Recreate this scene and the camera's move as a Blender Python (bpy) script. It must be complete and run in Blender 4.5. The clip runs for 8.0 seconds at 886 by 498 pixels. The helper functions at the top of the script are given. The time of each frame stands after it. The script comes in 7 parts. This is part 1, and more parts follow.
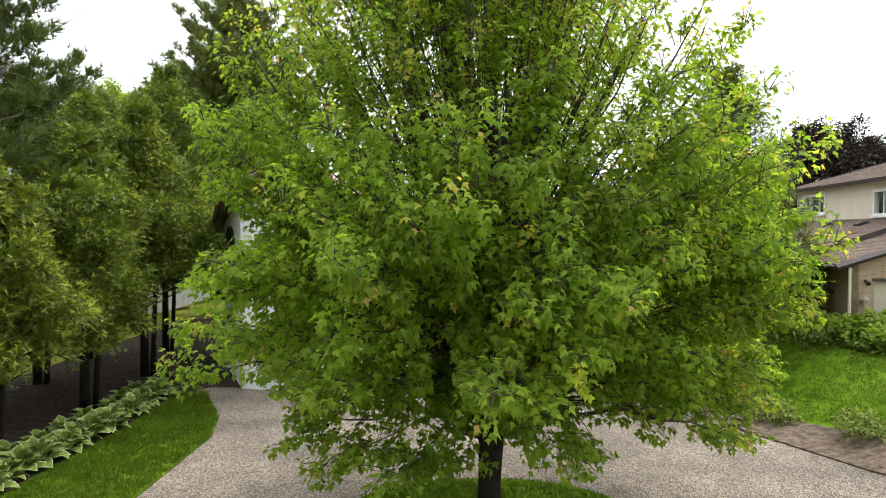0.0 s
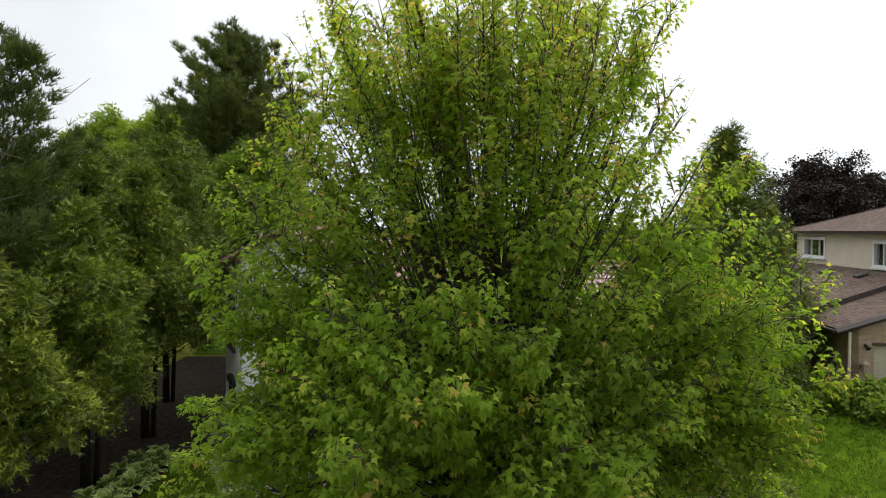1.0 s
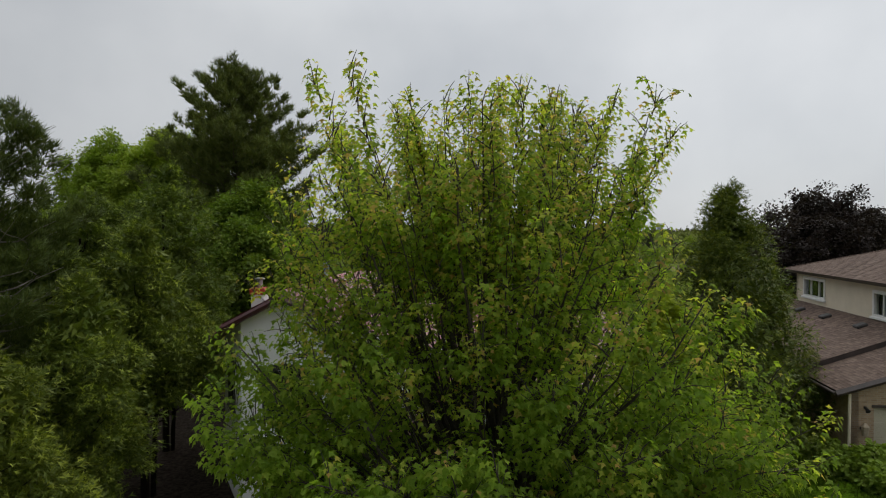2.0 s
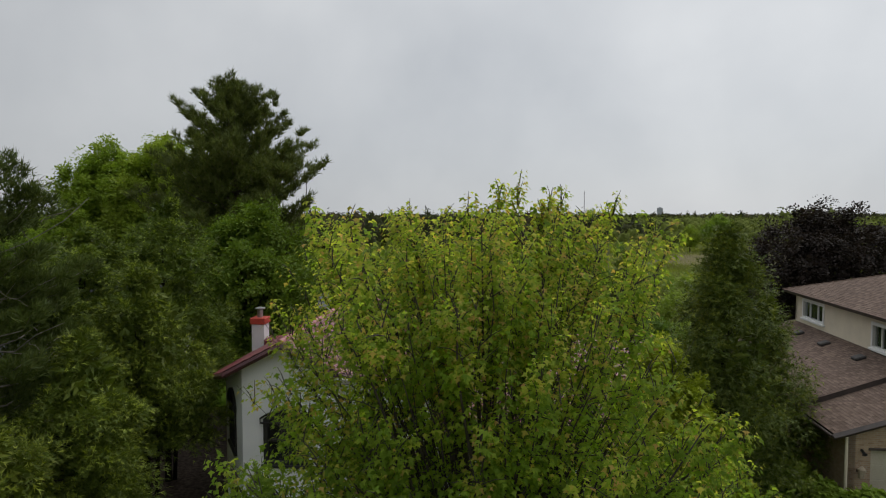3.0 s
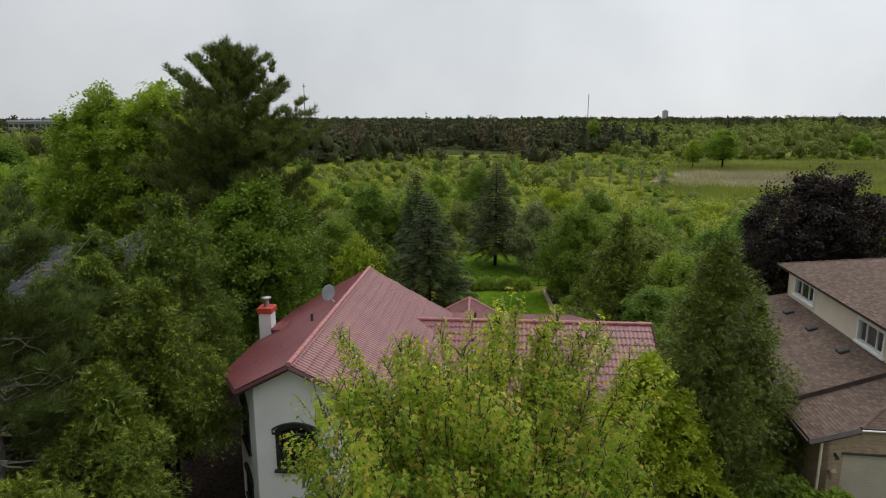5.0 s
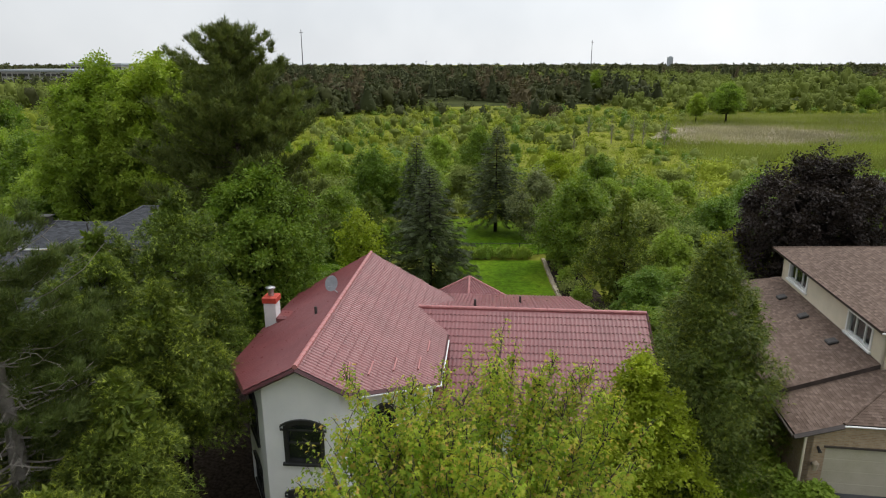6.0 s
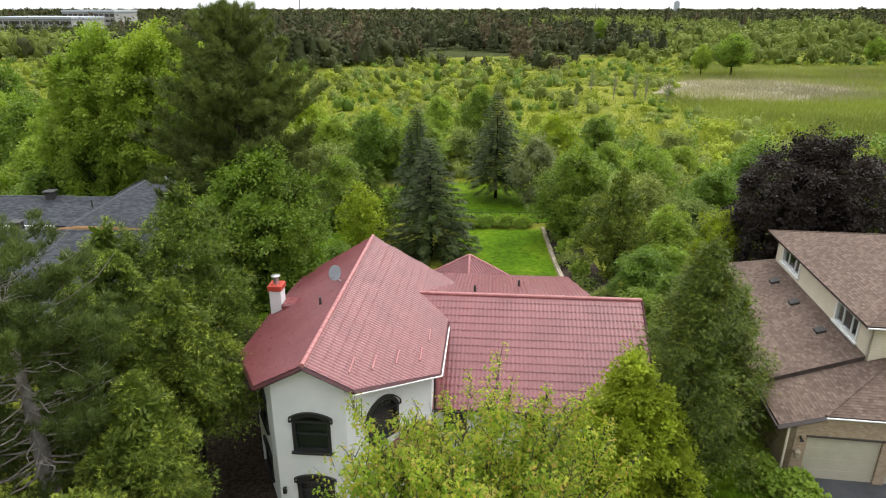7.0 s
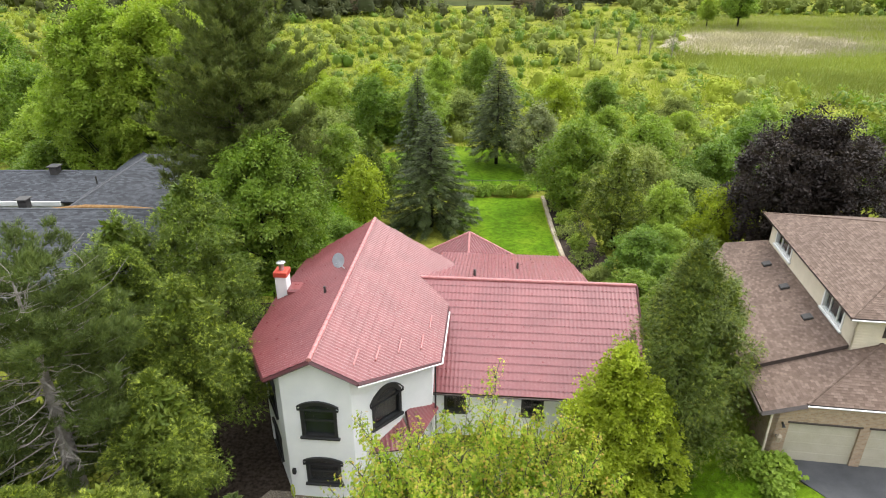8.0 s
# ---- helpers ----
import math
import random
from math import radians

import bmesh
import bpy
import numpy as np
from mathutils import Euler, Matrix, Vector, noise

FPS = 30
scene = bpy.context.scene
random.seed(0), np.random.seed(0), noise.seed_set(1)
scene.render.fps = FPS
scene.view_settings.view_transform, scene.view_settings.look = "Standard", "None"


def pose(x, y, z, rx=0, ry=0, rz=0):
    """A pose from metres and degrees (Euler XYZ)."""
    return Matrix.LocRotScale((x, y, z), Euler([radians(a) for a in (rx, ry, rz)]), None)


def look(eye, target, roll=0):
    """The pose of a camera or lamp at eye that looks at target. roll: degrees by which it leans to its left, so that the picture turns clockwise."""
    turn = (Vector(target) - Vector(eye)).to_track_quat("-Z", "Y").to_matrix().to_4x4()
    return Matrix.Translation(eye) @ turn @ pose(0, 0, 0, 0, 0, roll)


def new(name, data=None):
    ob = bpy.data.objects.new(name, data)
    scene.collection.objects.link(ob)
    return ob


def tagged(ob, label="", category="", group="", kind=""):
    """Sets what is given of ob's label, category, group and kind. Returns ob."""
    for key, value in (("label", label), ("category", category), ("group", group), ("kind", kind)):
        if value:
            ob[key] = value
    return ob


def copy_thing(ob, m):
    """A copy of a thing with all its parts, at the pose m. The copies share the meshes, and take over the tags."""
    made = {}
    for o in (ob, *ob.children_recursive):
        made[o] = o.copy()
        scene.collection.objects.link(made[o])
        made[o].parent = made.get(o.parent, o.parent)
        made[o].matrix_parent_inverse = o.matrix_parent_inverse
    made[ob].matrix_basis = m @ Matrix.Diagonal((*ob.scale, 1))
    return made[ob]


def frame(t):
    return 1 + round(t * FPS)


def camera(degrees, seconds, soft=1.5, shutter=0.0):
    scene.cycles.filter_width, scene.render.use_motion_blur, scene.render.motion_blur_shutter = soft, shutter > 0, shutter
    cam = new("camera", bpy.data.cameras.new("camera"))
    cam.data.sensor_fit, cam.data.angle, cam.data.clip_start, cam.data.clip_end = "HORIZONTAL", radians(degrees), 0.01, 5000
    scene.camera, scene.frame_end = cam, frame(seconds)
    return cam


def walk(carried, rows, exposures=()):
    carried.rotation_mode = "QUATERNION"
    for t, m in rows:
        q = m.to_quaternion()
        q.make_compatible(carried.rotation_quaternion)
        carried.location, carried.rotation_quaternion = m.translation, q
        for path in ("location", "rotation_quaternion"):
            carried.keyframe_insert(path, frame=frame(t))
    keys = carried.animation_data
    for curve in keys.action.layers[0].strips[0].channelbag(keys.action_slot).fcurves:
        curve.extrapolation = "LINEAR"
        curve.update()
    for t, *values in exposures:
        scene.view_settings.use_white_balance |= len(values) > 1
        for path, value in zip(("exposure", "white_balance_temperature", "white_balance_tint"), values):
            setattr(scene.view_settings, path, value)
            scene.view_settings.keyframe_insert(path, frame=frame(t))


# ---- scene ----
cam = camera(69.1, 8.0, 1.1)
METRES, EYE, TILT, LEAN, TURN = 17.5, 5.6, -1.75, 0.0, 0.0
ROWS = [
    (0.0, 0.0, 0.0, 0.0, 0.0, 0.0, -0.0),
    (0.5, -0.0005, -0.0008, 0.0648, 0.0, 0.1, 0.01),
    (1.0, -0.0004, -0.0017, 0.1298, 0.0, 0.12, 0.04),
    (1.5, -0.0003, -0.0016, 0.1941, 0.01, 0.1, 0.06),
    (2.0, -0.0006, -0.002, 0.2576, -0.02, 0.13, 0.07),
    (3.5, 0.0009, -0.0015, 0.4455, 0.01, -3.12, 0.15),
    (4.0, 0.0011, -0.0029, 0.5068, 0.04, -5.4, 0.14),
    (5.5, 0.0008, -0.0082, 0.6906, 0.08, -12.2, 0.09),
    (6.0, 0.0002, -0.0108, 0.7526, 0.1, -14.49, 0.06),
    (6.5, -0.0003, -0.0131, 0.8139, 0.13, -16.75, 0.04),
    (7.0, -0.0007, -0.0153, 0.8757, 0.15, -19.0, 0.01),
    (7.5, -0.0008, -0.0178, 0.9379, 0.18, -21.25, -0.01),
    (8.0, -0.0004, -0.0203, 0.9996, 0.22, -23.5, -0.02),
]
EXPOSURES = [(0.0, 1.5), (0.5, 1.15), (1.0, 0.65), (1.5, 0.12), (2.0, -0.14), (3.5, -0.16), (5.5, 0.3), (6.5, 0.75), (7.0, 1.14), (7.5, 1.32), (8.0, 1.6)]
walk(cam, [(t, pose(0, 0, EYE, TILT, LEAN, TURN) @ pose(METRES * x, METRES * y, METRES * z, 90 + pitch, roll, yaw)) for t, x, y, z, yaw, pitch, roll in ROWS], EXPOSURES)

# ---- light: an overcast sky, with a faint wide sun behind the cloud ----
SUN_ELEVATION, SUN_ROTATION = radians(53), radians(40)
world = bpy.data.worlds.new("sky")
scene.world = world
world.use_nodes = True
wn, wl = world.node_tree.nodes, world.node_tree.links
wn.clear()
w_sky = wn.new("ShaderNodeTexSky")
w_sky.sky_type, w_sky.sun_disc, w_sky.sun_elevation, w_sky.sun_rotation = "NISHITA", False, SUN_ELEVATION, SUN_ROTATION
w_gain = wn.new("ShaderNodeVectorMath")
w_gain.operation = "SCALE"
w_gain.inputs["Scale"].default_value = 0.05
w_noise = wn.new("ShaderNodeTexNoise")
w_noise.inputs["Scale"].default_value, w_noise.inputs["Detail"].default_value, w_noise.inputs["Roughness"].default_value = 2.2, 5.0, 0.5
w_ramp = wn.new("ShaderNodeValToRGB")
w_ramp.color_ramp.elements[0].position, w_ramp.color_ramp.elements[0].color = 0.34, (0.44, 0.46, 0.485, 1)
w_ramp.color_ramp.elements[1].position, w_ramp.color_ramp.elements[1].color = 0.66, (0.585, 0.60, 0.615, 1)
w_mix = wn.new("ShaderNodeMix")
w_mix.data_type = "RGBA"
w_mix.inputs["Factor"].default_value = 0.92
w_bg = wn.new("ShaderNodeBackground")
w_bg.inputs["Strength"].default_value = 1.0
w_out = wn.new("ShaderNodeOutputWorld")
wl.new(w_sky.outputs["Color"], w_gain.inputs[0])
wl.new(w_noise.outputs["Fac"], w_ramp.inputs["Fac"])
wl.new(w_gain.outputs["Vector"], w_mix.inputs["A"])
wl.new(w_ramp.outputs["Color"], w_mix.inputs["B"])
# the cloud is brighter towards the hidden sun
w_tc = wn.new("ShaderNodeTexCoord")
w_dot = wn.new("ShaderNodeVectorMath")
w_dot.operation = "DOT_PRODUCT"
w_dot.inputs[1].default_value = Vector((0.5, 0.62, 0.6)).normalized()
w_map = wn.new("ShaderNodeMapRange")
w_map.inputs["From Min"].default_value, w_map.inputs["From Max"].default_value, w_map.inputs["To Min"].default_value, w_map.inputs["To Max"].default_value = -0.6, 1.0, 0.6, 1.5
w_glow = wn.new("ShaderNodeVectorMath")
w_glow.operation = "SCALE"
wl.new(w_tc.outputs["Generated"], w_dot.inputs[0])
wl.new(w_dot.outputs["Value"], w_map.inputs["Value"])
wl.new(w_mix.outputs["Result"], w_glow.inputs[0])
# an overcast sky is about twice as bright overhead as at the horizon
w_xyz = wn.new("ShaderNodeSeparateXYZ")
w_top = wn.new("ShaderNodeMapRange")
w_top.inputs["From Min"].default_value, w_top.inputs["From Max"].default_value, w_top.inputs["To Min"].default_value, w_top.inputs["To Max"].default_value = 0.3, 1.0, 1.0, 2.0
w_both = wn.new("ShaderNodeMath")
w_both.operation = "MULTIPLY"
wl.new(w_tc.outputs["Generated"], w_xyz.inputs[0])
wl.new(w_xyz.outputs["Z"], w_top.inputs["Value"])
wl.new(w_map.outputs["Result"], w_both.inputs[0])
wl.new(w_top.outputs["Result"], w_both.inputs[1])
wl.new(w_both.outputs[0], w_glow.inputs["Scale"])
wl.new(w_glow.outputs["Vector"], w_bg.inputs["Color"])
wl.new(w_bg.outputs["Background"], w_out.inputs["Surface"])
sun = new("sun", bpy.data.lights.new("sun", "SUN"))
sun.data.energy, sun.data.angle, sun.data.color = 0.8, radians(35), (1.0, 0.95, 0.87)
SUN_AT = Vector((0.39, 0.46, 0.8)).normalized()
sun.matrix_world = look(SUN_AT * 60, (0, 0, 0))


# ---- materials ----
def principled(name, rough=0.7, metal=0.0, spec=0.5):
    mat = bpy.data.materials.new(name)
    mat.use_nodes = True
    nt = mat.node_tree
    b = nt.nodes["Principled BSDF"]
    b.inputs["Roughness"].default_value, b.inputs["Metallic"].default_value, b.inputs["Specular IOR Level"].default_value = rough, metal, spec
    return mat, nt, b


def node(nt, kind, **sets):
    n = nt.nodes.new(kind)
    for key, value in sets.items():
        n.inputs[key.replace("_", " ")].default_value = value
    return n


def ramp(nt, src, stops):
    r = nt.nodes.new("ShaderNodeValToRGB")
    e = r.color_ramp.elements
    e[0].position, e[0].color = stops[0][0], (*stops[0][1], 1)
    e[1].position, e[1].color = stops[-1][0], (*stops[-1][1], 1)
    for p, c in stops[1:-1]:
        e.new(p).color = (*c, 1)
    nt.links.new(src, r.inputs["Fac"])
    return r.outputs["Color"]


def mixed(nt, fac, a, b, mode="MIX"):
    m = nt.nodes.new("ShaderNodeMix")
    m.data_type, m.blend_type = "RGBA", mode
    for key, v in (("Factor", fac), ("A", a), ("B", b)):
        if isinstance(v, (int, float)):
            m.inputs[key].default_value = v
        elif isinstance(v, tuple):
            m.inputs[key].default_value = (*v, 1)
        else:
            nt.links.new(v, m.inputs[key])
    return m.outputs["Result"]


def grain(nt, scale, detail=4.0, coords="Object", rough=0.55):
    tc = nt.nodes.new("ShaderNodeTexCoord")
    n = node(nt, "ShaderNodeTexNoise", Scale=scale, Detail=detail, Roughness=rough)
    nt.links.new(tc.outputs[coords], n.inputs["Vector"])
    return n.outputs["Fac"]


def bump(nt, b, height, strength=0.3, distance=0.02):
    n = node(nt, "ShaderNodeBump", Strength=strength, Distance=distance)
    nt.links.new(height, n.inputs["Height"])
    nt.links.new(n.outputs["Normal"], b.inputs["Normal"])


def plain(name, dark, light, scale=3.0, fine=40.0, rough=0.7, metal=0.0, relief=0.2, spec=0.5):
    """A surface with stains at a large scale and grain at a small one."""
    mat, nt, b = principled(name, rough, metal, spec)
    c = ramp(nt, grain(nt, scale), [(0.3, dark), (0.7, light)])
    g = grain(nt, fine)
    c = mixed(nt, 0.35, c, ramp(nt, g, [(0.3, (0.35, 0.35, 0.35)), (0.7, (0.65, 0.65, 0.65))]), "OVERLAY")
    nt.links.new(c, b.inputs["Base Color"])
    bump(nt, b, g, relief)
    return mat


def foliage(name, colours, patch=0.5, through_light=0.35, rough=0.5):
    """Leaves: each its own tint, clumps a shade apart, light passing through."""
    mat, nt, b = principled(name, rough, 0.0, 0.2)
    geo = nt.nodes.new("ShaderNodeNewGeometry")
    steps = [(i / (len(colours) - 1), c) for i, c in enumerate(colours)]
    c = ramp(nt, geo.outputs["Random Per Island"], steps)
    lum = ramp(nt, grain(nt, patch, 2.0), [(0.3, (0.72, 0.72, 0.72)), (0.7, (1.2, 1.2, 1.1))])
    c = mixed(nt, 1.0, c, lum, "MULTIPLY")
    info = nt.nodes.new("ShaderNodeObjectInfo")
    own = ramp(nt, info.outputs["Random"], [(0.0, (0.85, 0.9, 0.9)), (1.0, (1.12, 1.05, 1.0))])
    c = mixed(nt, 1.0, c, own, "MULTIPLY")
    nt.links.new(c, b.inputs["Base Color"])
    tr = nt.nodes.new("ShaderNodeBsdfTranslucent")
    warm = mixed(nt, 1.0, c, (1.15, 1.2, 0.6), "MULTIPLY")
    nt.links.new(warm, tr.inputs["Color"])
    ms = nt.nodes.new("ShaderNodeMixShader")
    ms.inputs[0].default_value = through_light
    nt.links.new(b.outputs["BSDF"], ms.inputs[1])
    nt.links.new(tr.outputs["BSDF"], ms.inputs[2])
    nt.links.new(ms.outputs["Shader"], nt.nodes["Material Output"].inputs["Surface"])
    return mat


M_MAPLE = foliage("maple_leaf", [(0.167, 0.275, 0.034), (0.217, 0.342, 0.0444), (0.275, 0.4, 0.0551), (0.343, 0.458, 0.0743)], 0.6, 0.68)
# yellowish new growth, also lightened for the glow of the upper crown
M_YOUNG_AND_LIT = foliage("young_and_lit_maple_leaf", [(0.308, 0.407, 0.0605), (0.374, 0.473, 0.0726), (0.44, 0.517, 0.0908), (0.506, 0.528, 0.109), (0.605, 0.396, 0.169)], 0.8, 0.68)
M_CEDAR = foliage("cedar_leaf", [(0.078, 0.117, 0.0168), (0.111, 0.156, 0.0223), (0.151, 0.189, 0.0289)], 0.5, 0.25)
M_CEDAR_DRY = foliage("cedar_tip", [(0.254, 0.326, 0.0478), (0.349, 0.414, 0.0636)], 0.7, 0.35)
M_HEMLOCK = foliage("dark_cedar_leaf", [(0.0648, 0.101, 0.0187), (0.0936, 0.132, 0.0245), (0.127, 0.166, 0.0302)], 0.5, 0.2)
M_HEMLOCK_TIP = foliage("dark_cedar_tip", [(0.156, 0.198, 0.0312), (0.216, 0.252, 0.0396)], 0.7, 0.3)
M_PINE = foliage("pine_needle", [(0.0737, 0.107, 0.0306), (0.107, 0.144, 0.0416), (0.153, 0.183, 0.0547)], 0.35, 0.25)
M_SPRUCE = foliage("spruce_needle", [(0.0432, 0.0648, 0.0199), (0.066, 0.0886, 0.0256), (0.096, 0.119, 0.0328)], 0.5, 0.12)
M_LIME = foliage("lime_green_leaf", [(0.252, 0.326, 0.0263), (0.302, 0.375, 0.0317), (0.347, 0.407, 0.0396)], 0.6, 0.45)
M_ASH = foliage("ash_leaf", [(0.208, 0.303, 0.0416), (0.248, 0.35, 0.0479), (0.296, 0.391, 0.0573)], 0.3, 0.4)
M_DEEP = foliage("deep_green_leaf", [(0.115, 0.195, 0.024), (0.15, 0.235, 0.03), (0.19, 0.27, 0.037)], 0.4, 0.35)
M_PURPLE = foliage("purple_leaf", [(0.0301, 0.0234, 0.022), (0.0394, 0.028, 0.0265), (0.0512, 0.0361, 0.0311)], 0.4, 0.2)
M_SILVER = foliage("silver_leaf", [(0.133, 0.171, 0.0765), (0.18, 0.218, 0.102), (0.257, 0.285, 0.153)], 0.4, 0.3)
M_SAGE = foliage("sage_green_leaf", [(0.173, 0.223, 0.0601), (0.204, 0.254, 0.0667), (0.249, 0.292, 0.0785)], 0.3, 0.22, 0.8)
M_MEADOW_BUSH = foliage("meadow_shrub_leaf", [(0.252, 0.305, 0.0364), (0.269, 0.322, 0.0385), (0.291, 0.339, 0.0418)], 0.035, 0.22, 0.85)
M_FAR_PINE = foliage("far_pine_needle", [(0.0585, 0.0663, 0.0281), (0.0647, 0.0718, 0.0304), (0.0718, 0.078, 0.0328)], 0.015, 0.08, 0.95)
M_FAR_BROWN = foliage("far_brown_needle", [(0.084, 0.0736, 0.0416), (0.092, 0.08, 0.0448), (0.1, 0.0864, 0.048)], 0.015, 0.08, 0.95)
M_FAR_LEAF = foliage("far_tree_leaf", [(0.137, 0.176, 0.0404), (0.148, 0.187, 0.0432), (0.163, 0.201, 0.0464)], 0.02, 0.15, 0.95)
M_REED_BLADE = foliage("dry_reed_blade", [(0.345, 0.299, 0.228), (0.385, 0.333, 0.253), (0.368, 0.345, 0.228)], 0.03, 0.3)
M_REED_LEAF = foliage("green_reed_blade", [(0.181, 0.232, 0.0521), (0.209, 0.253, 0.059), (0.243, 0.274, 0.0728)], 0.03, 0.3)
M_GRASS_BLADE = foliage("grass_blade", [(0.0544, 0.104, 0.00544), (0.0816, 0.136, 0.00726), (0.12, 0.163, 0.0127)], 0.8, 0.35)
M_HOSTA = foliage("hosta_leaf", [(0.07, 0.13, 0.022), (0.1, 0.165, 0.03), (0.14, 0.2, 0.042)], 2.0, 0.25, 0.4)
M_HOSTA_EDGE = plain("hosta_leaf_edge", (0.29, 0.34, 0.12), (0.38, 0.43, 0.17), 5, 60, 0.5)
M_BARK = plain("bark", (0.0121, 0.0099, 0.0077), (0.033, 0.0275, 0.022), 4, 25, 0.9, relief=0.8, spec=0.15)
M_STEM_BARK = plain("maple_stem_bark", (0.035, 0.029, 0.024), (0.085, 0.07, 0.058), 4, 25, 0.9, relief=0.6)
M_GREY_BARK = plain("grey_dead_bark", (0.16, 0.14, 0.12), (0.3, 0.27, 0.24), 4, 30, 0.9, relief=0.7)
M_PINE_BARK = plain("pine_bark", (0.07, 0.05, 0.04), (0.16, 0.12, 0.1), 3, 20, 0.9, relief=0.8)
M_STUCCO = plain("white_stucco", (0.72, 0.73, 0.74), (0.82, 0.82, 0.82), 0.7, 30, 0.85, relief=0.35)
M_BLACK = plain("black_painted_trim", (0.012, 0.012, 0.013), (0.024, 0.024, 0.026), 4, 60, 0.5, relief=0.1)
# near-black backing that stands in for dark rooms
M_DARK_ROOM = plain("dark_room_backing", (0.012, 0.012, 0.014), (0.022, 0.022, 0.025), 3, 60, 0.9)
M_FASCIA = plain("dark_red_fascia", (0.05, 0.012, 0.014), (0.085, 0.02, 0.022), 2, 40, 0.45, relief=0.05)
M_RED_CAP = plain("bright_red_cap", (0.42, 0.05, 0.03), (0.55, 0.08, 0.05), 4, 50, 0.5)
M_STEEL = plain("galvanised_steel", (0.4, 0.4, 0.41), (0.6, 0.6, 0.61), 6, 60, 0.35, 0.9, 0.05)
M_GREY_PLASTIC = plain("grey_dish_paint", (0.36, 0.39, 0.42), (0.46, 0.49, 0.52), 4, 60, 0.5)
M_CREAM = plain("cream_siding_paint", (0.6, 0.535, 0.41), (0.7, 0.62, 0.485), 1.0, 40, 0.7)
M_WHITE = plain("white_paint", (0.68, 0.68, 0.66), (0.8, 0.8, 0.78), 2, 50, 0.55, relief=0.05)
M_DOOR_CREAM = plain("cream_garage_door_paint", (0.4, 0.36, 0.27), (0.46, 0.42, 0.33), 1.5, 40, 0.6, relief=0.05)
M_BROWN = plain("brown_metal_trim", (0.04, 0.03, 0.026), (0.07, 0.052, 0.045), 3, 40, 0.5)
M_DARK_VENT = plain("dark_vent", (0.03, 0.028, 0.027), (0.055, 0.05, 0.047), 4, 50, 0.6)
M_ASPHALT = plain("asphalt", (0.045, 0.046, 0.05), (0.075, 0.076, 0.08), 0.8, 60, 0.9, relief=0.6)
M_EDGING = plain("weathered_timber_edging", (0.3, 0.24, 0.17), (0.45, 0.38, 0.29), 3, 30, 0.9, relief=0.5)
# mulch colour taken far down to hold the shade of the cedar canopy
M_SHADED_SOIL = plain("shade_darkened_mulch", (0.018, 0.0132, 0.0102), (0.072, 0.054, 0.042), 6, 30, 0.95, relief=1.0, spec=0.08)
M_MULCH = plain("weathered_bark_mulch", (0.05, 0.037, 0.028), (0.2, 0.15, 0.11), 6, 30, 0.95, relief=1.0, spec=0.1)
M_MOSS = plain("orange_brown_moss", (0.2, 0.1, 0.035), (0.34, 0.2, 0.08), 5, 40, 0.95, relief=0.8)
M_CONCRETE = plain("concrete", (0.3, 0.29, 0.27), (0.42, 0.41, 0.38), 1.5, 40, 0.9, relief=0.4)


def red_metal(name):
    mat, nt, b = principled(name, 0.42, 0.0, 0.5)
    c = ramp(nt, grain(nt, 0.5, 5), [(0.3, (0.172, 0.046, 0.05)), (0.7, (0.228, 0.067, 0.07))])
    dust = ramp(nt, grain(nt, 9, 5), [(0.45, (0, 0, 0)), (0.8, (0.35,) * 3)])
    c = mixed(nt, dust, c, mixed(nt, 0.25, c, (0.5, 0.38, 0.36)))
    nt.links.new(c, b.inputs["Base Color"])
    r = ramp(nt, grain(nt, 3, 4), [(0.3, (0.26,) * 3), (0.7, (0.42,) * 3)])
    nt.links.new(r, b.inputs["Roughness"])
    bump(nt, b, grain(nt, 160, 2), 0.08, 0.005)
    return mat


def shingle(name, a, b_, c_, w=0.32, h=0.145):
    mat, nt, b = principled(name, 0.92, 0.0, 0.3)
    tc = nt.nodes.new("ShaderNodeTexCoord")
    br = node(nt, "ShaderNodeTexBrick", Scale=1.0, Mortar_Size=0.006, Brick_Width=w, Row_Height=h, Bias=0.0)
    br.offset = 0.42
    br.inputs["Color1"].default_value, br.inputs["Color2"].default_value = (0, 0, 0, 1), (1, 1, 1, 1)
    br.inputs["Mortar"].default_value = (0.2, 0.2, 0.2, 1)
    nt.links.new(tc.outputs["Object"], br.inputs["Vector"])
    c = ramp(nt, br.outputs["Color"], [(0.0, a), (0.5, b_), (1.0, c_)])
    c = mixed(nt, 0.6, c, ramp(nt, grain(nt, 0.45, 4), [(0.3, (0.4,) * 3), (0.7, (0.6,) * 3)]), "OVERLAY")
    g = grain(nt, 70, 3)
    c = mixed(nt, 0.4, c, ramp(nt, g, [(0.3, (0.3,) * 3), (0.7, (0.7,) * 3)]), "OVERLAY")
    nt.links.new(c, b.inputs["Base Color"])
    bump(nt, b, g, 0.4, 0.01)
    return mat


